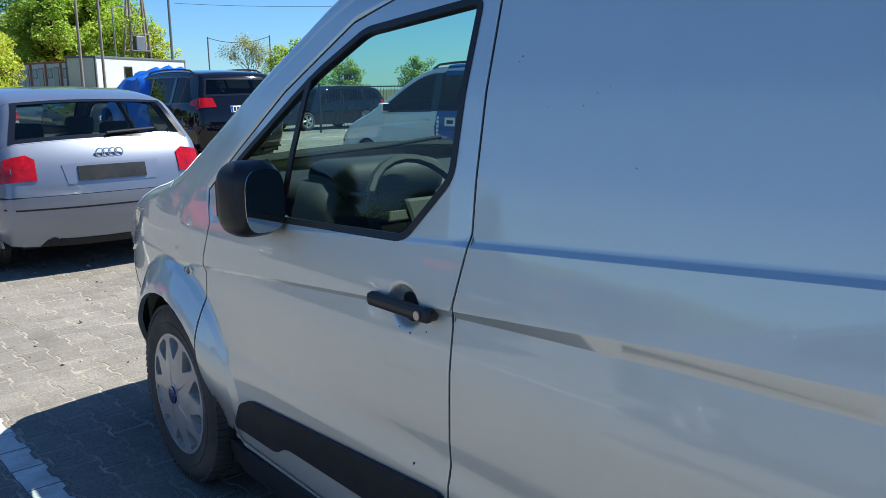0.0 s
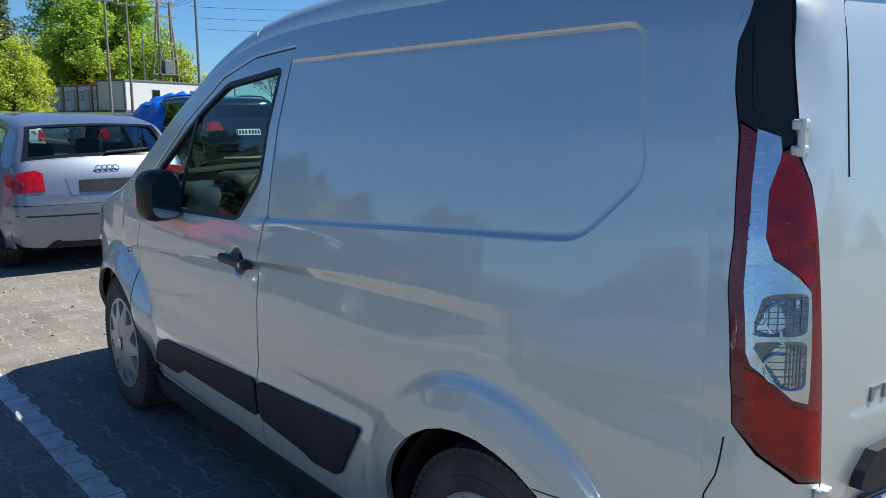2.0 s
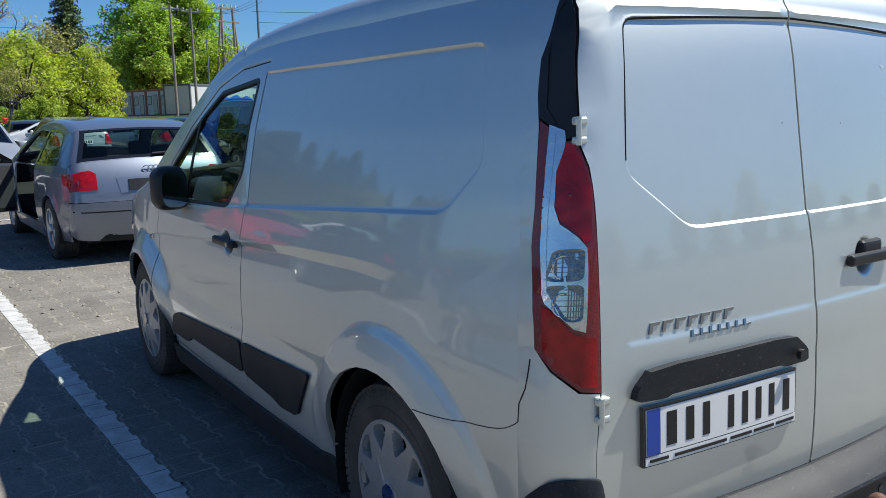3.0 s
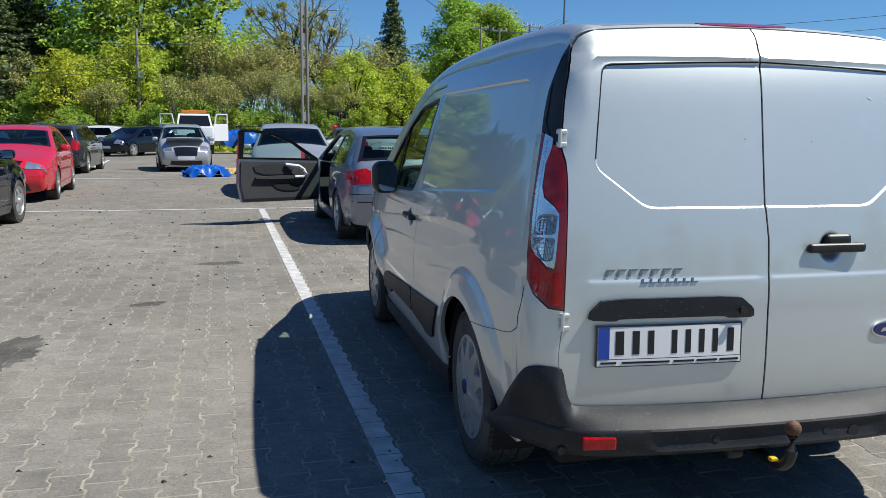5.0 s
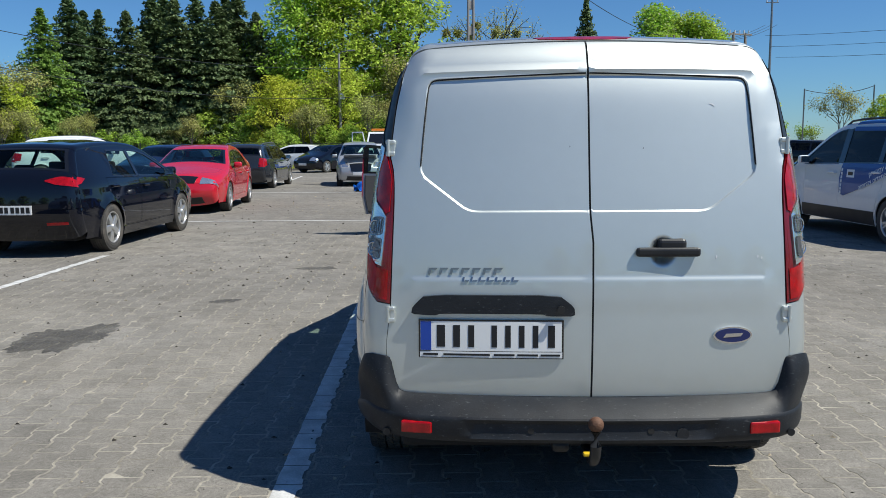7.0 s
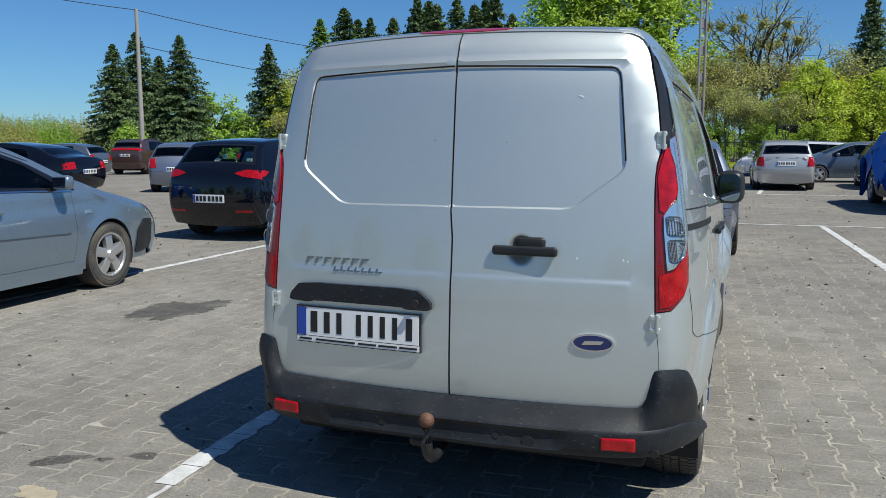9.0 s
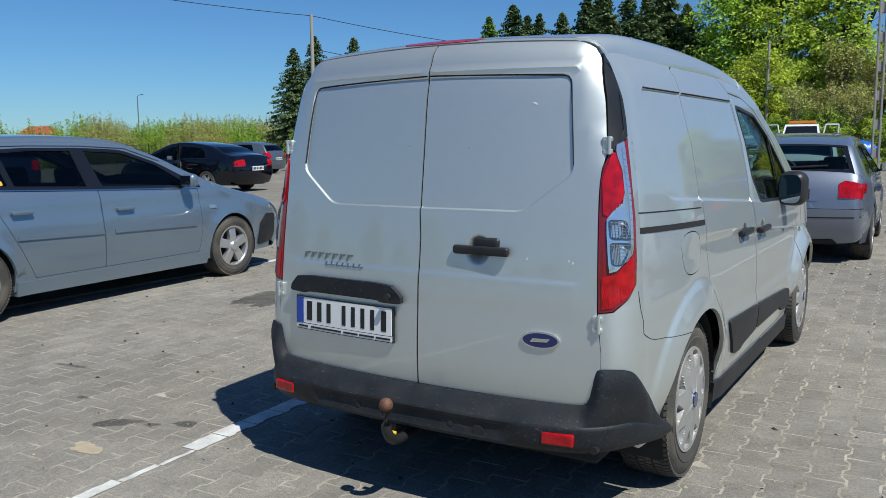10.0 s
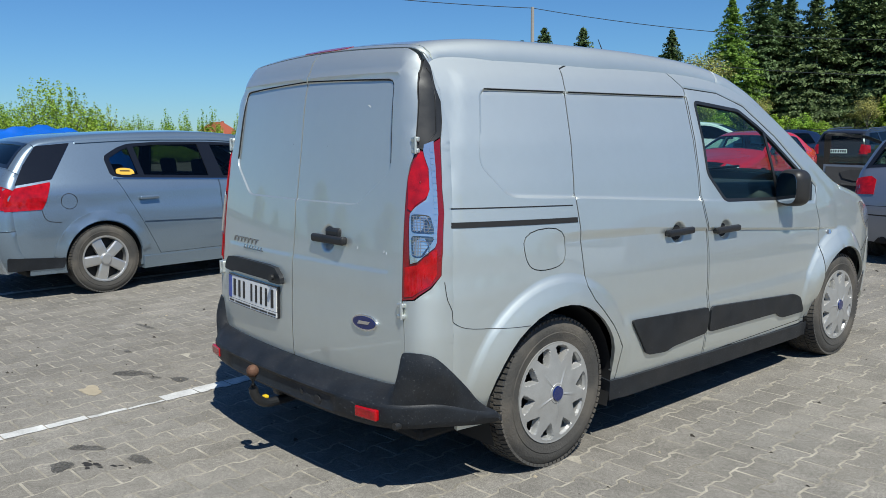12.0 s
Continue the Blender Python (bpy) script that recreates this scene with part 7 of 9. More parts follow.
# dark hatchbacks and other cars
hat_rear = [(0.30, 1.445), (-0.25, 1.37), (-0.42, 1.31), (-0.64, 1.0), (-0.72, 0.90), (-0.77, 0.70), (-0.76, 0.45), (-0.66, 0.24)]
prof_h, h0, h1 = hatch_profile(3.40, 2.55, 1.46, hat_rear, 0.76, (2.42, 0.97))


def hatch(label, m, colour, width=1.74, **kw):
    return build_car(label, "car", m, colour, prof_h, width, [(0.98, 2.10, False), (-0.02, 0.95, True)], [(1.02, 2.12, 0), (0.02, 0.96, 1.9)], (0.93, 0.98), 2.55, W15,
                     tail=[([(0.52, 0.72), (0.78, 0.72), (0.78, 0.98), (0.58, 0.98)], RED_LENS, 0.008)], rear_glass=((-0.42, 1.305), (-0.63, 1.02)), screen=(h0, h1), plate=(-0.26, 0.26, 0.62, 0.73),
                     front=front_end(), rear_side=[([(-0.70, 0.74), (-0.52, 0.76), (-0.48, 0.95), (-0.62, 0.97)], RED_LENS)], step=0.11, **kw)


hatch("dark green hatchback with red tail lamps", at_rear_axle(5.55, 24.5, 0), DARK_GREY)
hatch("grey-blue hatchback parked side on at the back", at_rear_axle(6.2, 30.0, 95), GREY_BLUE)
hatch("silver hatchback with red tail lamps", at_rear_axle(-14.75, 17.05, 24), SILVER_A)
hatch("grey hatchback parked by the spruces", at_rear_axle(-25.7, 24.9, 100), GREY_BLUE)
hatch("dark blue hatchback parked by the fence", at_rear_axle(-10.4, 25.5, 168), NAVY)
hatch("silver hatchback in the back row", at_rear_axle(-9.6, 50.5, 75), SILVER_A)
hatch("white car in the back row", at_rear_axle(-9.0, 43.6, 80), WHITE_CAR)
hatch("black damaged hatchback near the fence", at_rear_axle(-7.0, 41.4, 150), BLACK_PAINT)
hatch("white damaged hatchback near the fence", at_rear_axle(-5.7, 43.6, 150), WHITE_CAR)
hatch("dark hatchback in the back row", at_rear_axle(-21.0, 31.0, 15), NAVY)
hatch("red hatchback behind the blue-grey car", at_rear_axle(-16.5, 0.8, 5), RED_PAINT)
# small silver car with a crumpled front
yar, _ = build_car("small silver hatchback with a crumpled bonnet", "car", at_rear_axle(-4.36, 27.05, 188), SILVER_L, hatch_profile(3.05, 2.37, 1.50, [(0.3, 1.49), (-0.2, 1.43), (-0.36, 1.38), (-0.5, 1.05), (-0.56, 0.9), (-0.6, 0.7), (-0.58, 0.45), (-0.5, 0.24)], 0.82, (2.42, 1.0))[0], 1.66,
          [(0.9, 1.98, False), (0.0, 0.87, True)], [(0.94, 2.02, 0), (0.05, 0.88, 1.9)], (0.95, 1.0), 2.37, (0.295, 0.18, "five"), tail=[([(0.5, 0.75), (0.74, 0.75), (0.74, 1.0), (0.56, 1.0)], RED_LENS, 0.008)],
          rear_glass=((-0.36, 1.37), (-0.49, 1.07)), screen=((2.40, 1.02), (1.62, 1.41)), plate=(-0.26, 0.26, 0.62, 0.73), front=front_end(0.62, 0.78, 0.42, 0.74), step=0.11, glass=GLASS)
bm = box_bm((1.15, 0.75, 0.03), (0, 2.66, 0.98), 0.01, Matrix.Rotation(radians(14), 4, "X"))
part("bent_bonnet", bm, SILVER_L, yar, "bent bonnet standing up")
crumple("torn_front", 0.8, 0.12, (0, 3.03, 0.60), DARK, 9, yar, 0.05)
# black off-road car under a tarpaulin
jp = [(3.72, 0.30), (3.84, 0.48), (3.86, 0.70), (3.80, 0.92), (3.5, 1.06), (2.62, 1.17), (1.92, 1.66), (1.3, 1.76), (0.2, 1.76), (-0.62, 1.70), (-0.74, 1.64), (-0.86, 1.25), (-0.93, 1.08), (-0.97, 0.80), (-0.95, 0.55), (-0.84, 0.34)]
build_car("black off-road car with a blue tarpaulin tied over its front", "car", at_rear_axle(4.95, 15.05, 1.5), BLACK_PAINT, jp, 1.94, [(1.20, 2.35, False), (0.1, 1.17, True)], [(1.24, 2.36, 0), (0.20, 1.18, 0), (-0.66, 0.12, 1.6)], (1.10, 1.15), 2.915, W17,
          tail=[([(0.52, 1.08), (0.90, 1.08), (0.90, 1.27), (0.56, 1.24)], RED_LENS, 0.012), ([(0.0, 0.56), (0.55, 0.56), (0.55, 0.59), (0.0, 0.59)], CHROME, 0.01)], rear_glass=((-0.75, 1.62), (-0.86, 1.27)), screen=((2.60, 1.19), (1.94, 1.64)), plate=(-0.26, 0.26, 0.98, 1.09),
          arch=0.41, rails="black", cladding=(BLACK_PLASTIC, 0.46), step=0.09, front={"rear_bumper": 0.78}, table=[(0, 0.90), (0.35, 0.94), (0.55, 0.99), (0.8, 1.0), (1.0, 0.985), (1.12, 0.95), (1.14, 0.94), (1.65, 0.76), (1.76, 0.68)],
          rear_side=[([(-0.92, 1.09), (-0.62, 1.12), (-0.60, 1.20), (-0.84, 1.26)], RED_LENS)])


def tarpaulin(name, label, m, length, width, height, seed, mat=TARP, drop=0.55, cat="tarpaulin"):
    """A crumpled sheet thrown over something: domed, folded, with hanging edges."""
    rnd = np.random.RandomState(seed)
    nx, ny = 30, 26
    verts, faces = [], []
    for j in range(ny):
        for i in range(nx):
            u, v = 2 * i / (nx - 1) - 1, 2 * j / (ny - 1) - 1
            r = max(abs(u), abs(v))
            z = height * (1 - 0.25 * u * u - 0.2 * v * v) - drop * max(0, r - 0.75) / 0.25 * (0.6 + 0.4 * math.sin(9 * u + 7 * v + seed))
            z += 0.035 * math.sin(14 * u + 5 * v) + 0.03 * math.sin(-6 * u + 17 * v + 1) + rnd.uniform(-0.02, 0.02)
            verts.append((width / 2 * u * (1 + 0.04 * math.sin(11 * v)), length / 2 * v, max(0.012, z)))
            if i and j:
                k = j * nx + i
                faces.append((k - nx - 1, k - nx, k, k - 1))
    o = link_mesh(name, verts, faces, mat)
    o.matrix_basis = m
    return tagged(o, label, cat)


tarpaulin("tarpaulin", "blue tarpaulin sheet covering a car's front and roof", at_rear_axle(4.80, 17.25, 1.5) @ pose(0, 0, 0), 2.7, 2.06, 1.86, 3, drop=0.9)
tarpaulin("tarpaulin", "crumpled blue tarpaulin lying on the paving", pose(-3.2, 21.6, 0, 0, 0, 10), 1.2, 1.25, 0.28, 8, drop=0.30)
tarpaulin("cardboard_sheet", "torn yellowish sheet lying on the paving", pose(-2.6, 22.9, 0, 0, 0, 30), 0.8, 1.0, 0.12, 4, material("yellowish_sheet", (0.55, 0.38, 0.13), 0.7, vary=0.3), drop=0.12, cat="sheet")
tarpaulin("tarpaulin", "bright blue tarpaulin over a car's roof", pose(-12.7, 1.6, 0.0, 0, 0, 8), 3.2, 1.9, 1.60, 12, drop=1.0)
tarpaulin("tarpaulin", "blue tarpaulin over a parked car", pose(-2.6, 43.5, 0.0, 0, 0, 80), 2.1, 1.6, 1.3, 14, drop=0.6)
# black saloon with a door open and brown crossover
sal = [(0.55, 1.40), (-0.05, 1.32), (-0.62, 1.05), (-0.95, 1.02), (-1.05, 0.93), (-1.10, 0.66), (-1.06, 0.42), (-0.95, 0.24)]
prof_s, q0, q1 = hatch_profile(3.66, 2.87, 1.45, sal, 0.78, (2.55, 0.98))
bsal, _ = build_car("black saloon with an open rear door", "car", at_rear_axle(-16.7, 14.1, 95), BLACK_PAINT, prof_s, 1.82, [(1.15, 2.25, False), (0.1, 1.12, True)], [(1.19, 2.28, 0), (0.05, 1.12, 1.5)], (0.93, 0.97), 2.87, W16,
          tail=[([(0.5, 0.74), (0.85, 0.74), (0.85, 0.92), (0.5, 0.92)], RED_LENS, 0.008)], rear_glass=((-0.07, 1.31), (-0.60, 1.07)), screen=(q0, q1), plate=(-0.26, 0.26, 0.62, 0.73), front=front_end(), step=0.11)
open_door(bsal, (-0.91, 1.12), -40, BLACK_PAINT)
build_car("brown crossover with a red light bar", "car", at_rear_axle(-26.5, 28.8, 14), BROWN_PAINT, [(3.5, 0.26), (3.58, 0.45), (3.6, 0.66), (3.52, 0.86), (3.25, 1.0), (2.55, 1.1), (1.75, 1.6), (1.1, 1.685), (0.2, 1.66), (-0.45, 1.57), (-0.62, 1.25), (-0.78, 1.15), (-0.82, 0.9), (-0.8, 0.5), (-0.7, 0.28)], 1.80,
          [(1.1, 2.2, False), (0.05, 1.07, True)], [(1.14, 2.22, 0), (0.05, 1.08, 1.7)], (1.08, 1.16), 2.67, (0.345, 0.215, "split"), tail=[([(0.0, 1.13), (0.85, 1.13), (0.85, 1.22), (0.0, 1.18)], RED_LENS, 0.012)], rear_glass=((-0.46, 1.56), (-0.62, 1.27)), screen=((2.53, 1.12), (1.77, 1.58)),
          plate=(-0.26, 0.26, 0.86, 0.97), arch=0.385, step=0.11, cladding=(BLACK_PLASTIC, 0.42), rails="black")
hatch("tall white crossover parked side on", at_rear_axle(-15.7, 25.9, -72) @ Matrix.Scale(1.23, 4), WHITE_CAR)
hatch("dark car with an open boot at the back", at_rear_axle(2.6, 36.5, 0), DARK_GREY)
hatch("dark blue car in the outer rows", at_rear_axle(-20.5, 9.5, 70), NAVY)

can = box_bm((0.36, 0.30, 0.62), (14.5, 37.7, 0.31), 0.06, segments=3)
box_bm((0.10, 0.20, 0.06), (14.5, 37.7, 0.65), 0.02, bm=can)
tagged(part("fuel_drum", can, RED_PAINT, smooth=False), "tall red plastic canister standing on the paving", "canister")


# ---- fence, cabins, poles, wires ----
FENCE_PAINT = material("dark_fence_paint", (0.03, 0.035, 0.033), 0.5, 0.2, vary=0.3, scale=5)
GALV = material("galvanised_steel", (0.32, 0.33, 0.34), 0.45, 0.7, vary=0.25, scale=8)
CABIN_WHITE = material("cabin_white_sheet", (0.70, 0.71, 0.70), 0.5, vary=0.12, scale=1.5, bump=0.1, bump_scale=12)
CABIN_GREY = material("cabin_grey_frame", (0.16, 0.17, 0.18), 0.5, vary=0.2)
CABIN_ORANGE = material("cabin_orange_frame", (0.38, 0.11, 0.04), 0.55, vary=0.25)
WOOD_POLE = material("weathered_wood_pole", (0.34, 0.29, 0.24), 0.85, vary=0.35, scale=4, bump=0.4, bump_scale=30)
ROOF_TILE = material("red_roof_tiles", (0.36, 0.085, 0.04), 0.75, vary=0.3, scale=6, bump=0.5, bump_scale=12)
PLASTER = material("pale_plaster", (0.60, 0.56, 0.48), 0.85, vary=0.15, scale=1)


def fence(a, b, height, label, mat, pitch=0.10, span=2.5):
    """A panel fence: posts, two rails and thin bars."""
    a, b = Vector((*a, 0)), Vector((*b, 0))
    d = (b - a).normalized()
    L = (b - a).length
    f = thing("fence", label, "fence")
    n = int(L / span)
    post = None
    for i in range(n + 1):
        p = a + d * (L * i / n)
        if post is None:
            post = part("post", box_bm((0.06, 0.06, height + 0.1), (0, 0, (height + 0.1) / 2 - 0.03), 0.006), mat, f)
            post.location = p
        else:
            q = new("post", post.data)
            q.parent, q.location = f, p
    ang = math.atan2(d.y, d.x)
    for z in (0.12, height - 0.05):
        part("rail", box_bm((L, 0.03, 0.035), (a + b) / 2 + Vector((0, 0, z)), 0, Matrix.Rotation(ang, 4, "Z")), mat, f)
    verts, faces = [], []
    for i in range(int(L / pitch)):
        p = a + d * (i * pitch)
        k = len(verts)
        w = d * 0.006
        verts += [p - w + Vector((0, 0, 0.05)), p + w + Vector((0, 0, 0.05)), p + w + Vector((0, 0, height)), p - w + Vector((0, 0, height))]
        faces.append((k, k + 1, k + 2, k + 3))
    o = link_mesh("mesh_panel", verts, faces, mat, f, smooth=False)
    tagged(o, kind="stuff")
    return f


fence((-48, 44.5), (20, 49.0), 1.55, "dark metal panel fence along the back of the car park", FENCE_PAINT)
fence((-48, 44.5), (-52, 6.0), 1.4, "dark metal panel fence along the side of the car park", FENCE_PAINT)


def cabin(label, m, L, W, H, frame_mat, windows=()):
    """A site cabin: sheet walls in a steel frame, with a flat roof and windows."""
    c = thing("site_cabin", label, "cabin", m, "site cabins")
    part("wall", box_bm((W - 0.06, L - 0.06, H - 0.2), (W / 2, L / 2, H / 2), 0.01), CABIN_WHITE, c)
    for x in (0.07, W - 0.07):
        for y in (0.07, L - 0.07):
            part("corner_post", box_bm((0.16, 0.16, H), (x, y, H / 2), 0.01), frame_mat, c)
    part("roof", box_bm((W + 0.06, L + 0.06, 0.18), (W / 2, L / 2, H - 0.07), 0.02), frame_mat, c)
    part("base", box_bm((W, L, 0.18), (W / 2, L / 2, 0.09), 0.01), frame_mat, c)
    for x, y, w, h, z, face in windows:
        if face == "x":
            fr = part("window", box_bm((0.05, w, h), (x, y, z), 0.01), CABIN_GREY, c)
            part("pane", box_bm((0.054, w - 0.14, h - 0.14), (x, y, z), 0.004), GLOSS_BLACK, fr)
        else:
            fr = part("window", box_bm((w, 0.05, h), (x, y, z), 0.01), CABIN_GREY, c)
            part("pane", box_bm((w - 0.14, 0.054, h - 0.14), (x, y, z), 0.004), GLOSS_BLACK, fr)
    return c


BANK = link_mesh("bank", [(2, 68, -0.05), (44, 68, -0.05), (44, 118, -0.05), (2, 118, -0.05), (6, 71.5, 1.6), (40, 71.5, 1.6), (40, 114, 1.6), (6, 114, 1.6)], [(4, 5, 6, 7), (0, 1, 5, 4), (1, 2, 6, 5), (2, 3, 7, 6), (3, 0, 4, 7)], GRASS_SOIL, smooth=False)
tagged(BANK, "low grassy bank carrying the site cabins", "bank", kind="structure")
cabin("long white site cabin with a dark grey frame", pose(18.9, 76.2, 1.6, 0, 0, -54), 14.0, 3.0, 2.85, CABIN_GREY, [(3.0, 11.0, 1.8, 1.1, 1.5, "x"), (3.0, 4.5, 1.2, 1.1, 1.5, "x")])
for i in range(6):
    cabin("white site cabin with an orange frame and a window", pose(20.15 - 0.75 * i, 82.4 + 2.31 * i, 1.6, 0, 0, -72), 4.8, 2.38, 2.65, CABIN_ORANGE, [(0.65, 0.02, 0.7, 0.9, 1.6, "y"), (1.65, 0.02, 0.75, 2.0, 1.15, "y")])


def pole(label, x, y, h, r=0.13, mat=None, arm=True, lamp=False, box=False):
    p = thing("utility_pole", label, "pole", pose(x, y, 0))
    part("shaft", rod_bm((0, 0, -0.2), (0, 0, h), r, n=12, r2=r * 0.65), mat or CONCRETE, p)
    if arm:
        part("cross_arm", box_bm((1.3, 0.08, 0.10), (0, 0, h - 0.25), 0.01), GALV, p)
        for dx in (-0.55, 0, 0.55):
            part("insulator", rod_bm((dx, 0, h - 0.2), (dx, 0, h + 0.0), 0.05, n=10), WHITE_PAINT, p)
    if lamp:
        tube("lamp_arm", [(0, 0, h - 0.1), (0.2, 0, h + 0.15), (0.8, 0, h + 0.25)], 0.03, GALV, p)
        part("lamp_head", box_bm((0.5, 0.18, 0.10), (1.0, 0, h + 0.24), 0.03), GALV, p)
    if box:
        part("box", box_bm((0.35, 0.2, 0.5), (0.2, -0.1, h * 0.62), 0.02), WHITE_PAINT, p)
    return p


pole("round concrete pole with a cross arm by the spruces", -26.6, 29.6, 7.9, arm=False)
pole("round concrete lamp pole before the trees", -9.9, 59.5, 8.3, lamp=True, box=True, arm=False)
pole("round concrete pole before the dark conifers", -28.9, 67.0, 8.4, arm=False, box=False)
pole("thin wooden pole beside the cabins", 15.5, 60.0, 9.5, 0.12, WOOD_POLE)
pole("thin wooden pole beside the cabins", 17.6, 62.0, 9.6, 0.12, WOOD_POLE)
pole("tall steel pole beside the cabins", 31.5, 84.0, 16.0, 0.16, GALV)
pole("street lamp pole behind the cars", 24.5, 80.0, 9.0, 0.10, GALV, arm=False, lamp=True)
pole("lamp post far behind the hedge", -95, 72.0, 8.0, 0.10, GALV, arm=False, lamp=True)


def slotted_pole(x, y, h):
    """A concrete line pole with rows of openings through it."""
    p = thing("line_pole", "grey concrete line pole with oblong openings", "pole", pose(x, y, 0, 0, 0, 8))
    for dx in (-0.085, 0.085):
        part("flange", box_bm((0.055, 0.18, h), (dx, 0, h / 2), 0.01), CONCRETE, p)
    z = 0.0
    while z < h:
        part("web", box_bm((0.13, 0.12, 0.28), (0, 0, z + 0.14), 0.01), CONCRETE, p)
        z += 0.82
    part("cross_arm", box_bm((2.0, 0.1, 0.12), (0, 0, h - 0.3), 0.01), GALV, p)
    return p


slotted_pole(-0.2, 23.6, 9.2)


def pylon(x, y, h):
    """A wooden H-frame transformer stand with braces and a crossarm."""
    p = thing("transformer_stand", "wooden leaning-legged transformer stand with crossarms and braces", "pylon", pose(x, y, 0, 0, 0, 20))
    for sx in (-1, 1):
        for k, dx in enumerate((0.0, 1.3)):
            part("leg", rod_bm((sx * (1.0 + dx), 0.4 * k, 0), (sx * 0.75, 0, h), 0.17, n=10, r2=0.12), WOOD_POLE, p)
    for z in (h - 0.2, h - 1.6, h * 0.55, h * 0.42):
        part("crossarm", box_bm((3.2, 0.14, 0.16), (0, 0, z), 0.01), WOOD_POLE, p)
    part("brace", rod_bm((-1.2, 0, h * 0.45), (0.9, 0, h * 0.8), 0.06), WOOD_POLE, p)
    part("brace", rod_bm((1.2, 0, h * 0.45), (-0.9, 0, h * 0.8), 0.06), WOOD_POLE, p)
    part("transformer", box_bm((1.1, 0.9, 1.4), (0, 0, h * 0.42 + 0.8), 0.05), GALV, p)
    part("platform", box_bm((2.6, 1.2, 0.12), (0, 0, h * 0.42), 0.01), GALV, p)
    for i in range(5):
        part("insulator", rod_bm((-1.2 + 0.6 * i, 0, h - 0.1), (-1.2 + 0.6 * i, 0, h + 0.25), 0.07, n=8), WHITE_PAINT, p)
    return p


pylon(29.9, 89.0, 13.4)


def wire(a, b, sag, r=0.018):
    a, b = Vector(a), Vector(b)
    pts = [a.lerp(b, i / 24) - Vector((0, 0, sag * 4 * (i / 24) * (1 - i / 24))) for i in range(25)]
    o = tube("wire", pts, r, FENCE_PAINT, n=5)
    return tagged(o, "thin black overhead wire between poles", "wire", "overhead wires")


wire((-26.6, 29.6, 7.85), (-34.0, 4.0, 9.3), 0.5)
wire((-26.6, 29.6, 7.85), (-6.0, 56.0, 7.0), 1.2)
wire((-26.6, 29.6, 6.2), (-6.0, 56.0, 5.0), 1.2)
for i, dx in enumerate((-0.6, 0, 0.6)):
    wire((31.5 + dx, 84.0, 12.4 - 1.1 * i), (62.0 + dx, 40.0, 12.2 - 0.9 * i), 1.2)
    wire((15.5 + dx, 60.0, 9.3), (31.5 + dx, 84.0, 13.5), 0.8)
wire((-0.2, 23.6, 9.0), (15.5, 60.0, 9.3), 0.9)
wire((29.9, 89.0, 13.6), (-5, 95.0, 12.0), 2.0)


# goal-like frame of two posts and a slack line
g = thing("washing_line", "two thin posts with a slack line between them", "posts")
part("post", rod_bm((33.0, 78.5, 0), (33.0, 78.5, 6.6), 0.07), GALV, g)
part("post", rod_bm((39.5, 78.0, 0), (39.5, 78.0, 6.9), 0.07), GALV, g)
tube("line", [(33.0 + 6.5 * i / 10, 78.5 - 0.05 * i, 6.5 + 0.03 * i - 0.9 * 4 * (i / 10) * (1 - i / 10) * 0.6) for i in range(11)], 0.03, FENCE_PAINT, g)


def house(label, x, y, w, d, h, rot):
    o = thing("house", label, "house", pose(x, y, 0, 0, 0, rot))
    part("wall", box_bm((w, d, h), (0, 0, h / 2)), PLASTER, o)
    v = [(-w / 2 - 0.4, -d / 2 - 0.4, h), (w / 2 + 0.4, -d / 2 - 0.4, h), (w / 2 + 0.4, d / 2 + 0.4, h), (-w / 2 - 0.4, d / 2 + 0.4, h), (-w / 4, 0, h + d * 0.42), (w / 4, 0, h + d * 0.42)]
    link_mesh("roof", v, [(0, 1, 5, 4), (1, 2, 5), (2, 3, 4, 5), (3, 0, 4), (3, 2, 1, 0)], ROOF_TILE, o, smooth=False)
    part("chimney", box_bm((0.6, 0.6, 1.6), (w * 0.15, d * 0.1, h + d * 0.35)), ROOF_TILE, o)
    for k in range(3):
        part("window", box_bm((1.1, 0.1, 1.3), (-w / 3 + k * w / 3, -d / 2 - 0.02, h * 0.55), 0.02), GLOSS_BLACK, o)
    return o


house("far house with a red tiled roof behind the hedge", -219, 135, 13, 10, 2.6, 25)
house("far house with a red tiled roof behind the hedge", -238, 114, 11, 9, 2.4, 10)


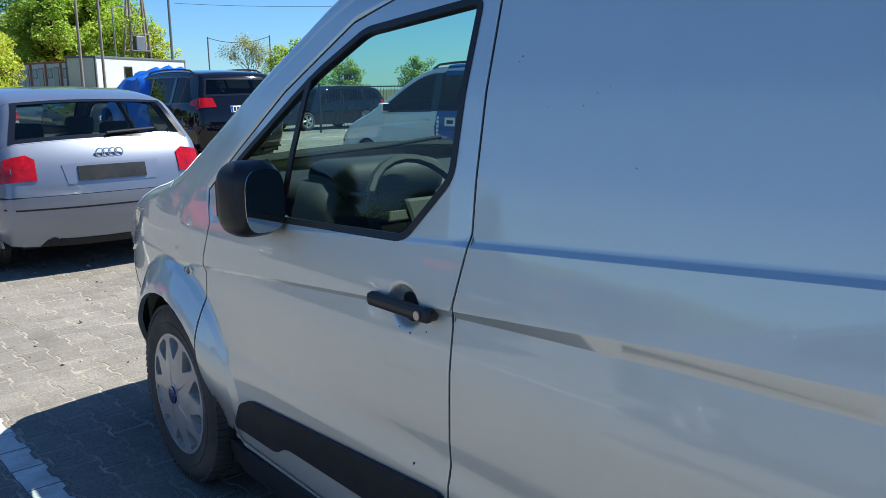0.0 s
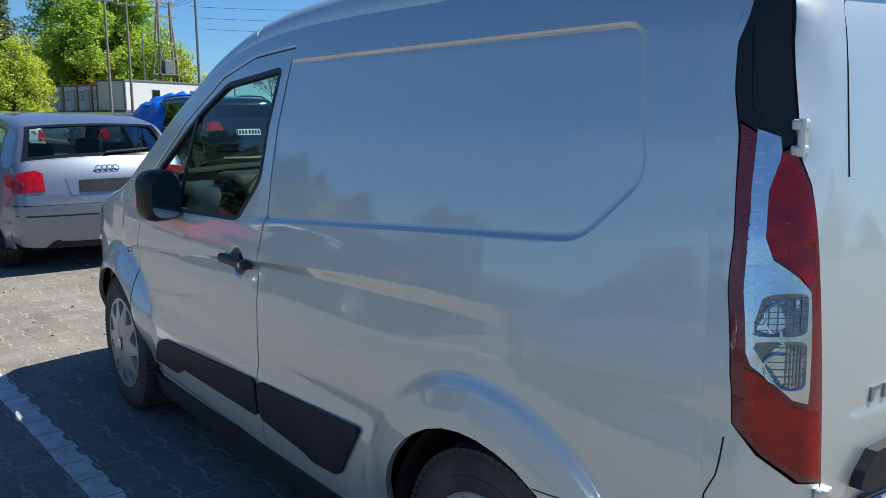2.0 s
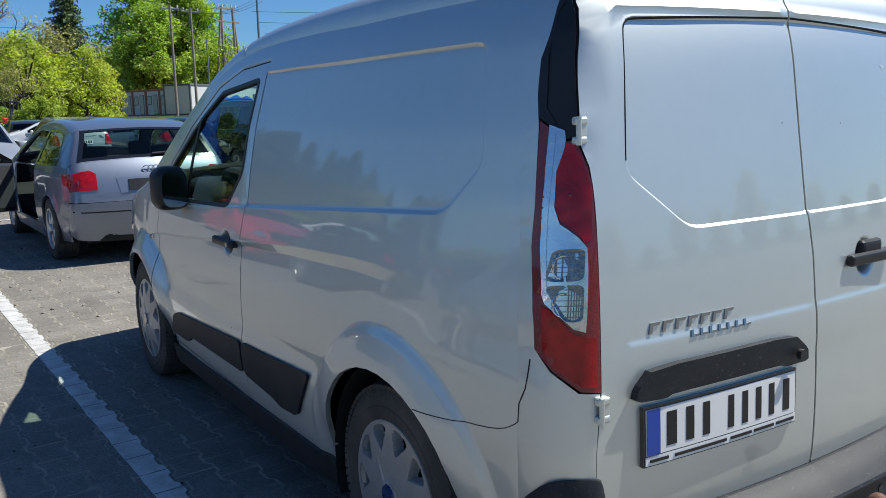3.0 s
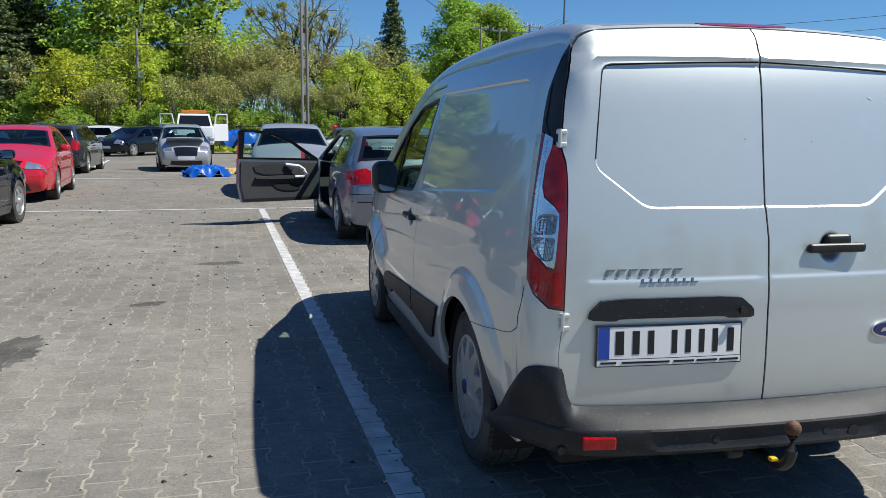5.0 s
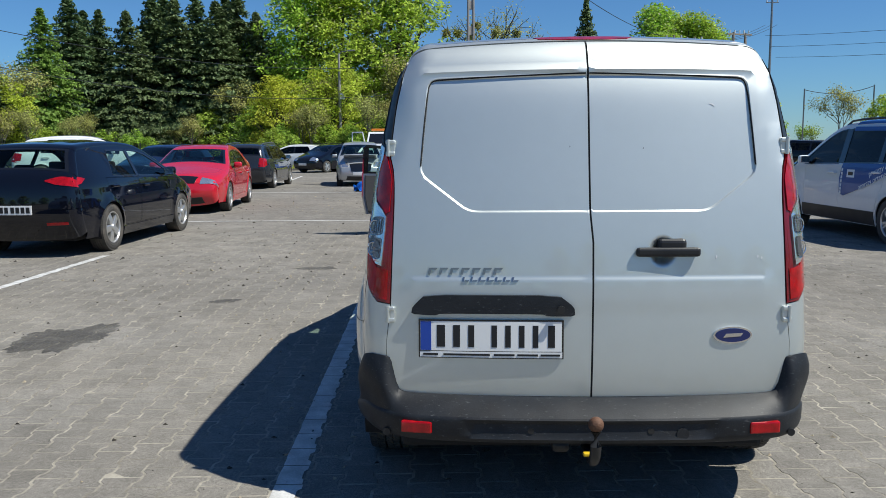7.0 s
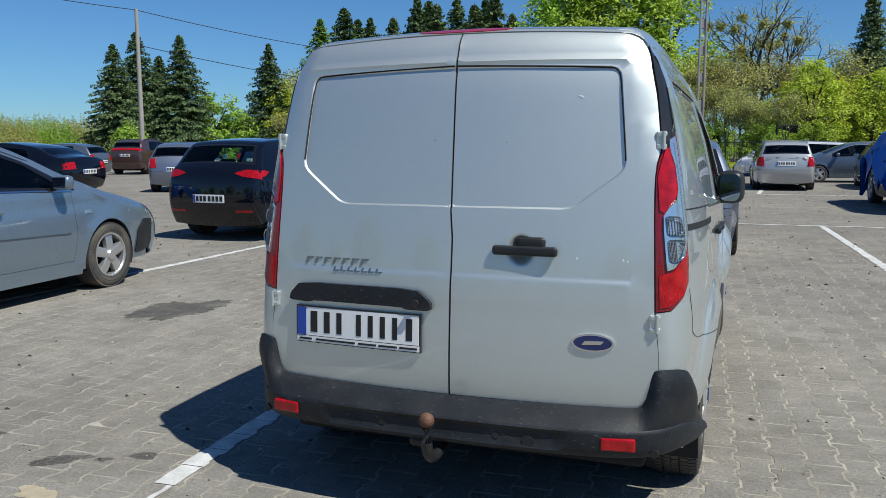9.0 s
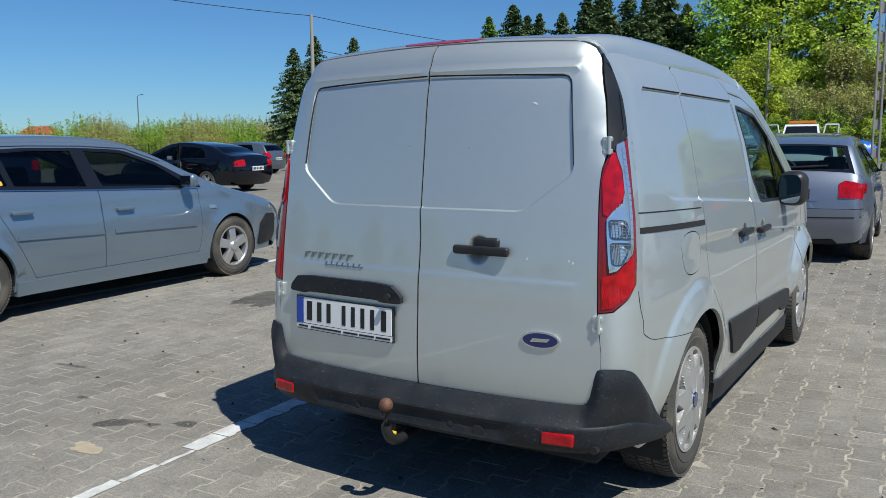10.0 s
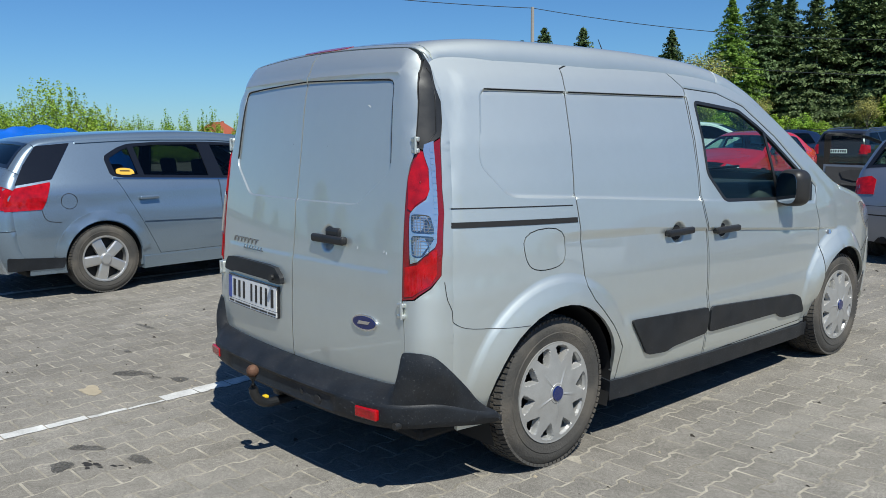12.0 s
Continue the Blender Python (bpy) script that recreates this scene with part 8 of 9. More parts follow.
def tow_truck(m):
    t = thing("tow_truck", "white tow truck with an orange light bar and open doors", "truck", m)
    for x in (-0.85, 0.85):
        for y in (0.0, 3.6):
            add_wheel((0.372, 0.245, "split"), (x, y, 0.37), 1 if x > 0 else -1, t)
    part("frame", box_bm((1.0, 5.6, 0.25), (0, 1.6, 0.62), 0.03), DARK, t)
    part("bed", box_bm((2.1, 3.9, 0.18), (0, 0.4, 0.95), 0.03), GALV, t)
    bm = box_bm((1.95, 1.7, 1.0), (0, 3.65, 1.0), 0.12, segments=3)
    part("cab_body", bm, WHITE_CAR, t, smooth=True)
    prof = [(-0.9, 4.45, 1.45), (0.9, 4.45, 1.45), (0.78, 3.95, 2.12), (-0.78, 3.95, 2.12), (-0.9, 2.85, 1.45), (0.9, 2.85, 1.45), (0.8, 2.9, 2.15), (-0.8, 2.9, 2.15)]
    link_mesh("cab_top", prof, [(3, 2, 6, 7), (4, 7, 6, 5), (0, 3, 7, 4), (1, 5, 6, 2), (0, 1, 2, 3)], WHITE_CAR, t, smooth=False)
    link_mesh("windscreen", [(-0.80, 4.47, 1.50), (0.80, 4.47, 1.50), (0.70, 4.00, 2.05), (-0.70, 4.00, 2.05)], [(0, 1, 2, 3)], GLOSS_BLACK, t, smooth=False)
    part("light_bar", box_bm((1.3, 0.25, 0.14), (0, 3.5, 2.24), 0.04), AMBER, t, "orange light bar")
    for sg in (-1, 1):
        part("open_cab_door", box_bm((0.06, 1.0, 0.9), (sg * 1.35, 3.95, 1.15), 0.02, Matrix.Rotation(radians(50 * sg), 4, "Z")), WHITE_CAR, t)
        bmf = bmesh.new()
        a, b = Vector((sg * 1.02, 4.25, 1.6)), Vector((sg * 1.70, 3.68, 1.6))
        for p, q in ((a, a + Vector((0.1 * sg, -0.1, 0.5))), (b, b + Vector((0, 0, 0.5))), (a + Vector((0.1 * sg, -0.1, 0.5)), b + Vector((0, 0, 0.5)))):
            rod_bm(p, q, 0.035, bmf)
        part("door_frame", bmf, WHITE_CAR, t)
        part("headlamp", box_bm((0.32, 0.05, 0.2), (sg * 0.7, 4.5, 0.85), 0.02), CLEAR_LENS, t)
    return t


tow_truck(pose(-5.35, 46.0, 0, 0, 0, 186))


def tractor(m):
    t = thing("tractor", "old tractor with a red bonnet and a dark cab", "tractor", m)
    for x in (-0.75, 0.75):
        add_wheel((0.65, 0.35, "five"), (x, 0, 0.65), 1 if x > 0 else -1, t)
        add_wheel((0.40, 0.25, "five"), (x, 2.0, 0.40), 1 if x > 0 else -1, t)
    part("bonnet", box_bm((0.7, 1.7, 0.7), (0, 1.7, 1.05), 0.15, segments=3), RED_PAINT, t, smooth=True)
    part("chassis", box_bm((0.5, 2.6, 0.4), (0, 1.0, 0.65), 0.05), DARK, t)
    for x in (-0.6, 0.6):
        for y in (-0.5, 0.6):
            part("cab_post", rod_bm((x, y, 0.9), (x, y, 2.15), 0.05), FENCE_PAINT, t)
    part("cab_roof", box_bm((1.4, 1.4, 0.14), (0, 0.05, 2.2), 0.05), FENCE_PAINT, t)
    part("cab_glass", box_bm((1.18, 1.1, 1.1), (0, 0.05, 1.55), 0.02), GLOSS_BLACK, t)
    part("exhaust", rod_bm((0.35, 1.4, 1.3), (0.35, 1.4, 2.4), 0.06), DARK, t)
    return t


tractor(pose(4.3, 60.0, 0, 0, 0, 165) @ Matrix.Scale(1.2, 4))
estate("black car parked behind the people carrier", at_rear_axle(15.0, 25.8, 98), BLACK_PAINT)
fence((12.0, 23.0), (24.0, 20.0), 1.5, "dark metal panel fence behind the people carrier", FENCE_PAINT)


# ---- trees ----
LEAF_CHESTNUT = leaf_material("chestnut_leaves", (0.36, 0.51, 0.062), 0.5, 0.45)
LEAF_YELLOW = leaf_material("young_yellow_leaves", (0.47, 0.54, 0.065), 0.5, 0.5)
LEAF_BUSH = leaf_material("bush_leaves", (0.32, 0.45, 0.066), 0.5, 0.45)
LEAF_SPRUCE = leaf_material("spruce_needles", (0.115, 0.165, 0.065), 0.5, 0.2)
LEAF_LARCH = leaf_material("larch_needles", (0.20, 0.32, 0.06), 0.35, 0.3)
LEAF_DULL = leaf_material("sparse_spring_leaves", (0.38, 0.38, 0.12), 0.55, 0.4)
BLOSSOM = leaf_material("pale_blossom", (0.45, 0.44, 0.25), 0.2, 0.3)
BARK = material("bark", (0.075, 0.060, 0.048), 0.9, vary=0.4, scale=5, bump=0.6, bump_scale=25)
GREY_BARK = material("grey_twigs", (0.16, 0.145, 0.125), 0.9, vary=0.3, scale=5)


def leaf_quads(pts, size, rs, droop=0.0):
    """Small leaf blades at points, turned at random."""
    n = len(pts)
    out = pts - np.array([0, 0, pts[:, 2].mean() * 0.8])
    out /= np.linalg.norm(out, axis=1)[:, None] + 1e-6
    nrm = rs.normal(size=(n, 3)) * 0.55 + out * 0.7 + np.array([0, 0, 0.45])
    nrm /= np.linalg.norm(nrm, axis=1)[:, None]
    a = rs.normal(size=(n, 3))
    a -= nrm * np.sum(a * nrm, axis=1)[:, None]
    a /= np.linalg.norm(a, axis=1)[:, None]
    b = np.cross(nrm, a)
    s = size * rs.uniform(0.6, 1.3, (n, 1))
    v = np.stack([pts - a * s, pts - b * s * 0.55, pts + a * s, pts + b * s * 0.55], 1).reshape(-1, 3)
    f = np.arange(4 * n).reshape(n, 4)
    return v, f


def branch_mesh(bm, a, b, r0, r1, n=6):
    rod_bm(a, b, r0, bm, n, r1)


def fast_mesh(name, v, f, mat, parent=None, label=""):
    me = bpy.data.meshes.new(name)
    n = len(f)
    me.vertices.add(len(v))
    me.vertices.foreach_set("co", np.asarray(v, np.float32).ravel())
    me.loops.add(4 * n)
    me.loops.foreach_set("vertex_index", np.asarray(f, np.int32).ravel())
    me.polygons.add(n)
    me.polygons.foreach_set("loop_start", np.arange(n, dtype=np.int32) * 4)
    me.update(calc_edges=True)
    me.materials.append(mat)
    ob = new(name, me)
    ob.parent = parent
    if label:
        ob["label"] = label
    return ob


def broadleaf(name, label, seed, h, w, mat, leaves=9000, size=0.17, base=0.18, blossom=False, clumps=110):
    """A crown of leaf clumps on limbs, with gaps and an uneven outline."""
    rs = np.random.RandomState(seed)
    t = thing(name, label, "tree", None, "trees round the car park")
    bm = bmesh.new()
    rod_bm((0, 0, -0.2), (0, 0, h * 0.55), 0.035 * h * 0.8, bm, 10, 0.012 * h)
    cen = []
    for i in range(clumps):
        th, u = rs.uniform(0, 2 * np.pi), rs.uniform(0, 1)
        z = h * (base + (1 - base) * u)
        prof = np.sin(np.pi * np.clip(0.12 + 0.86 * u, 0, 1)) ** 0.7
        r = w / 2 * prof * rs.uniform(0.35, 1.05)
        cen.append((r * np.cos(th), r * np.sin(th), z + rs.uniform(-0.3, 0.3)))
    cen = np.array(cen)
    for c in cen[:34]:
        branch_mesh(bm, (0, 0, max(h * 0.15, c[2] * 0.55)), Vector(c), 0.012 * h, 0.012, 5)
    part("trunk", bm, BARK, t)
    k = rs.randint(0, len(cen), leaves)
    rad = 0.085 * w * rs.uniform(0.8, 1.6, len(cen))
    off = rs.normal(size=(leaves, 3))
    off /= np.linalg.norm(off, axis=1)[:, None]
    pts = cen[k] + off * (rad[k] * rs.uniform(0.3, 1.0, leaves) ** 0.5)[:, None] * np.array([1.15, 1.15, 0.85])
    v, f = leaf_quads(pts, size, rs)
    fast_mesh("crown", v, f, mat, t)
    if blossom:
        kk = rs.randint(0, len(cen), 900)
        off = rs.normal(size=(900, 3))
        off[:, 2] = np.abs(off[:, 2])
        off /= np.linalg.norm(off, axis=1)[:, None]
        pts = cen[kk] + off * (rad[kk] * 1.05)[:, None]
        v, f = leaf_quads(pts, size * 0.8, rs)
        fast_mesh("blossom", v, f, BLOSSOM, t, "pale upright blossom")
    return t


def conifer(name, label, seed, h, w, mat, per=9, levels=40, size=0.16, base=0.03, droop=0.35, power=1.0):
    """Whorls of drooping boughs of uneven length, each feathered with hanging needle sprays."""
    rs = np.random.RandomState(seed)
    t = thing(name, label, "tree", None, "trees round the car park")
    bm = bmesh.new()
    rod_bm((0, 0, -0.2), (0, 0, h), 0.02 * h, bm, 8, 0.01)
    pts = []
    lobe = rs.uniform(0, 2 * np.pi, 4)
    for i in range(levels):
        u = ((i + rs.uniform(-0.9, 0.9)) / levels) ** 0.92 if i else 0.0
        u = min(max(u, 0), 0.995)
        z = h * (base + (1 - base) * u)
        L = w / 2 * (1 - u) ** power * rs.uniform(0.90, 1.06) + 0.10
        for k in range(per):
            a = rs.uniform(0, 2 * np.pi)
            ll = L * rs.uniform(0.6, 1.12) * (1 + 0.14 * np.sin(2 * a + lobe[0] + 5 * u) + 0.10 * np.sin(3 * a + lobe[1] - 7 * u))
            m = max(4, int(ll / 0.17))
            s = np.linspace(0.10, 1, m)
            zz = z + 0.16 * ll * s - droop * ll * s ** 2 + 0.22 * ll * np.clip(s - 0.7, 0, 1)
            x, y = ll * s * np.cos(a), ll * s * np.sin(a)
            spread = 0.08 + 0.17 * ll * s * (1.15 - s)
            for q in range(4):
                g = rs.normal(size=m) * spread
                pts.append(np.stack([x - g * np.sin(a), y + g * np.cos(a), zz - np.abs(g) * 0.25 - rs.uniform(0, 0.22, m)], 1))
            if k % 4 == 0:
                rod_bm((0, 0, z), (x[-1] * 0.8, y[-1] * 0.8, zz[-1]), 0.02, bm, 4, 0.006)
    part("trunk", bm, BARK, t)
    pts = np.concatenate(pts)
    v, f = leaf_quads(pts, size, rs)
    fast_mesh("crown", v, f, mat, t)
    return t


def bare_tree(name, label, seed, h, leaf=None, balls=0, leaves=1800, spread=0.8, r0=None, cat="tree", size=0.10, twigs=5):
    """A branching tree with few leaves; balls adds clumps of mistletoe."""
    rs = np.random.RandomState(seed)
    t = thing(name, label, cat, None, "trees round the car park")
    bm = bmesh.new()
    tips = []

    def grow(p, d, L, r, n):
        q = p + d * L
        branch_mesh(bm, p, q, r, r * 0.68, 5)
        if n == 0 or r < 0.006:
            tips.append(q)
            return
        for _ in range(3 if n > 2 else twigs // 2):
            nd = (d + Vector(rs.normal(size=3)) * 0.48 * spread + Vector((0, 0, 0.12))).normalized()
            grow(q, nd, L * rs.uniform(0.62, 0.85), r * 0.62, n - 1)
        if n < 4:
            tips.append(q)
    grow(Vector((0, 0, -0.1)), Vector((rs.normal() * 0.04, rs.normal() * 0.04, 1)).normalized(), h * 0.26, r0 or h * 0.018, 5)
    part("trunk", bm, BARK if balls else GREY_BARK, t)
    tp = np.array([tuple(q) for q in tips])
    if leaf is not None:
        k = rs.randint(0, len(tp), leaves)
        pts = tp[k] + rs.normal(size=(leaves, 3)) * 0.28
        v, f = leaf_quads(pts, size, rs)
        fast_mesh("crown", v, f, leaf, t)
    for i in range(balls):
        c = tp[rs.randint(0, len(tp))]
        off = rs.normal(size=(260, 3))
        off /= np.linalg.norm(off, axis=1)[:, None]
        pts = c + off * rs.uniform(0.1, 0.5, (260, 1))
        v, f = leaf_quads(pts, 0.12, rs)
        fast_mesh("mistletoe", v, f, LEAF_DULL, t, "ball of mistletoe")
    return t


def shoot_bush(name, label, seed, h, w, mat, shoots=150, leaves=14000, size=0.055):
    """A dense bush of upright feathery shoots."""
    rs = np.random.RandomState(seed)
    t = thing(name, label, "bush", None, "hedge bushes")
    a, r = rs.uniform(0, 2 * np.pi, shoots), w / 2 * rs.uniform(0, 1, shoots) ** 0.55
    x, y = r * np.cos(a), r * np.sin(a)
    top = h * (1 - 0.55 * (2 * r / w) ** 2.2) * rs.uniform(0.72, 1.06, shoots)
    bm = bmesh.new()
    for i in range(0, shoots, 5):
        rod_bm((x[i] * 0.3, y[i] * 0.3, -0.1), (x[i], y[i], top[i] * 0.9), 0.025, bm, 5, 0.006)
    part("stem", bm, GREY_BARK, t)
    k = rs.randint(0, shoots, leaves)
    u = rs.uniform(0, 1, leaves) ** 0.75
    rad = (0.06 + 0.36 * (1 - u)) * rs.uniform(0.2, 1.0, leaves)
    b = rs.uniform(0, 2 * np.pi, leaves)
    pts = np.stack([x[k] * (0.75 + 0.25 * u) + rad * np.cos(b), y[k] * (0.75 + 0.25 * u) + rad * np.sin(b), top[k] * u + 0.05], 1)
    v, f = leaf_quads(pts, size, rs)
    fast_mesh("crown", v, f, mat, t)
    return t


def put(src, x, y, s=1.0, rz=0.0, sz=None, used=set()):
    """Place a tree, or a copy of it once it stands."""
    m = pose(x, y, 0, 0, 0, rz)
    if src.name not in used:
        used.add(src.name)
        src.matrix_basis = m @ Matrix.Diagonal((s, s, sz or s, 1))
        return src
    c = copy_thing(src, Matrix())
    c.matrix_basis = m @ Matrix.Diagonal((s, s, sz or s, 1))
    return c


def polar(az, dist, cx=0.0, cy=-3.0):
    return cx - dist * math.sin(radians(az)), cy + dist * math.cos(radians(az))


chest = [broadleaf("chestnut_tree", "tall leafy chestnut tree with pale blossom", 11 + i, 13.5, 9.5, LEAF_CHESTNUT, 24000, 0.15, 0.06, True, 150) for i in range(2)]
young = [broadleaf("maple_tree", "young tree in yellow-green spring leaf", 21 + i, 8.0, 6.5, LEAF_YELLOW, 9000, 0.14, 0.04) for i in range(2)]
bushes = [broadleaf("bush", "dense green bush in fresh leaf", 31 + i, 4.2, 4.6, LEAF_BUSH, 7000, 0.12, 0.02, clumps=90) for i in range(2)]
spruces = [conifer("spruce_tree", "dark green spruce with drooping boughs", 41 + i, 13.6, 10.0, LEAF_SPRUCE, per=7, levels=84, power=0.85) for i in range(2)]
larches = [conifer("larch_tree", "fresh green larch with feathery boughs", 51, 13.5, 9.0, LEAF_LARCH, per=8, levels=84, size=0.14, droop=0.4, power=0.8)]
mistle = [bare_tree("mistletoe_tree", "tall half-bare tree with balls of mistletoe", 61, 16.0, LEAF_DULL, 9, 2200, 0.85, 0.30)]
sparse = [bare_tree("young_ash_tree", "slender tree in thin grey-green spring leaf", 71 + i, 8.5, LEAF_DULL, 0, 2600, 0.7, 0.10) for i in range(2)]
saplings = [bare_tree("sapling", "young sapling with fresh small leaves", 81, 4.2, LEAF_BUSH, 0, 900, 0.55, 0.04, size=0.09)]

hedge = [shoot_bush("hedge_bush", "dense fresh green hedge bush with upright shoots", 91 + i, 3.4, 4.4, LEAF_BUSH) for i in range(2)]
dull_hedge = [shoot_bush("hedge_bush", "thin grey-green hedge bush in young leaf", 98, 3.6, 4.2, LEAF_DULL, 170, 11000)]
poplars = [shoot_bush("hedge_sapling", "slender feathery sapling in the hedge", 95 + i, 3.6, 1.2, LEAF_BUSH, 26, 3600) for i in range(2)]

rt = random.Random(17)
# dark conifers and the larch behind the black hatchback
for az, d, s, kind in ((27.6, 74, 1.08, larches[0]), (29.2, 80, 1.02, sparse[0]), (26.0, 78, 1.22, spruces[0]), (24.2, 80, 1.16, spruces[1]), (22.6, 76, 1.12, spruces[0]), (21.0, 80, 1.32, spruces[1]), (19.6, 77, 1.24, spruces[0]),
                       (18.2, 79, 1.30, spruces[1]), (17.0, 76, 1.22, spruces[0]), (15.6, 79, 1.34, spruces[1]), (14.4, 77, 1.16, spruces[0]), (13.2, 84, 1.05, larches[0]), (25.1, 84, 1.2, spruces[1]), (20.2, 86, 1.4, spruces[0]), (16.3, 86, 1.4, spruces[1])):
    put(kind, *polar(az, d), s * 0.86, rt.uniform(0, 360))
for az, d, s, kind in ((11.0, 78, 1.18, chest[0]), (8.6, 76, 1.12, chest[1]), (4.6, 77, 1.22, chest[0]), (-13.0, 106, 1.3, chest[1]), (12.8, 70, 0.85, young[0]), (9.8, 68, 0.72, young[1]), (6.4, 82, 1.0, mistle[0]),
                       (-1.6, 80, 1.05, mistle[0]), (-3.4, 84, 0.95, mistle[0]), (-13.2, 96, 0.98, chest[0]), (-15.2, 100, 1.15, chest[1]), (-11.6, 100, 1.2, young[0])):
    put(kind, *polar(az, d), s, rt.uniform(0, 360))
put(spruces[1], *polar(-8.1, 84), 0.80, 40, 1.16)
for x, y, s in ((10.9, 69.5, 0.85), (8.3, 71.0, 0.80), (12.9, 73.0, 0.75), (6.2, 70.0, 0.72)):
    put(rt.choice(young), x, y, s, rt.uniform(0, 360))
# undergrowth behind the fence
for i in range(30):
    az = 30 - i * 1.22
    kind = rt.choice([young[0], sparse[1], sparse[0], sparse[1], bushes[1], bushes[0]] if az < 13 else [sparse[0], sparse[1], bushes[0], sparse[0], bushes[1]])
    s = rt.uniform(0.6, 0.95) if kind not in bushes else rt.uniform(0.8, 1.1)
    put(kind, *polar(az + rt.uniform(-0.4, 0.4), rt.uniform(62, 74)), s * (0.58 if az > 18 else 1.0), rt.uniform(0, 360))
for i in range(13):
    az = 6 - i * 1.05
    put(rt.choice(sparse), *polar(az + rt.uniform(-0.4, 0.4), rt.uniform(72, 84)), rt.uniform(0.95, 1.2), rt.uniform(0, 360))
for i in range(26):
    az = 14 - i * 0.78
    put(rt.choice([bushes[0], bushes[1], sparse[0]]), *polar(az + rt.uniform(-0.3, 0.3), rt.uniform(56, 62)), rt.uniform(0.50, 0.72), rt.uniform(0, 360))
# spruces by the pole
for az, d, s in ((41.4, 60, 0.60), (40.0, 64, 0.70), (37.3, 62, 0.68), (38.6, 66, 0.60), (31.6, 66, 0.68)):
    put(spruces[rt.randrange(2)], *polar(az, d, 0.97, -3.4), s, rt.uniform(0, 360))
put(young[0], *polar(30.6, 66, 0.97, -3.4), 0.75, 20)
put(sparse[1], *polar(29.3, 68, 0.97, -3.4), 0.95, 50)
put(bushes[0], *polar(35.2, 64, 0.97, -3.4), 1.15, 70)
put(bushes[1], *polar(33.6, 66, 0.97, -3.4), 0.9, 70)
put(bushes[1], *polar(40.6, 56, 0.97, -3.4), 0.62, 10)
# hedge on the open side
for i in range(40):
    az = 42.5 + i * 1.15
    d = 60 + 5 * math.sin(i * 0.9) + rt.uniform(-2, 2)
    if az < 56:
        put(rt.choice([hedge[0], hedge[1], dull_hedge[0], hedge[0]]), *polar(az, d + 6, 2, -3), rt.uniform(0.80, 1.05), rt.uniform(0, 360))
        put(rt.choice([dull_hedge[0], hedge[1]]), *polar(az + 0.6, d + 12, 2, -3), rt.uniform(0.9, 1.15), rt.uniform(0, 360))
    else:
        put(rt.choice([hedge[0], poplars[0], poplars[1], poplars[1]]), *polar(az, d, 2, -3), rt.uniform(0.62, 0.86), rt.uniform(0, 360))
for az, d, s in ((74.2, 44, 1.25), (76.6, 46, 0.95), (71.8, 46, 0.95), (79.0, 47, 0.8), (69.4, 48, 0.78), (81.5, 50, 0.75), (84, 50, 0.8), (87, 50, 0.8), (90, 52, 0.8), (67.0, 50, 0.66)):
    put(rt.choice(hedge), *polar(az, d, 3, -2.5), s, rt.uniform(0, 360))
for az in (60.5, 58.9, 61.8, 63.4, 65.2, 66.4, 64.1):
    put(rt.choice(poplars), *polar(az, 50, 2, -3), rt.uniform(0.72, 0.92), rt.uniform(0, 360))
# behind the cabins
for az, d, s, kind in ((-17.5, 104, 1.1, chest[0]), (-16.4, 100, 1.3, young[1]), (-18.6, 102, 1.25, young[0]), (-20.3, 104, 1.1, young[1]), (-14.6, 96, 1.2, young[0]), (-19.4, 110, 1.2, bushes[0]), (-21.6, 108, 1.1, bushes[1]), (-30.0, 84, 1.35, bushes[0]), (-26.6, 70, 0.75, sparse[0]), (-28.6, 88, 0.7, young[0]), (-33, 90, 1.0, bushes[1]), (-38, 85, 1.0, bushes[0]), (-23.5, 95, 0.9, saplings[0]), (-24.5, 95, 0.9, saplings[0])):
    put(kind, *polar(az, d, -1.9, -0.1), s, rt.uniform(0, 360))
# the far side, out of the camera's way, closes the place
for i in range(46):
    az = -42 - i * 4.6
    put(rt.choice([bushes[0], bushes[1], young[0], chest[0], chest[1]]), *polar(az, rt.uniform(75, 100)), rt.uniform(0.7, 1.0), rt.uniform(0, 360))
# grass tufts along the fence
def tufts():
    rs = np.random.RandomState(5)
    n = 9000
    x = rs.uniform(-46, 20, n)
    y = 44.5 + (x + 48) * 4.5 / 68 + rs.normal(size=n) * 1.3 + 0.6
    pts = np.stack([x, y, rs.uniform(0.02, 0.28, n)], 1)
    v, f = leaf_quads(pts, 0.16, rs)
    o = fast_mesh("grass_tufts", v, f, LEAF_YELLOW)
    tagged(o, "rough yellow-green grass along the fence", "grass", kind="stuff")


tufts()


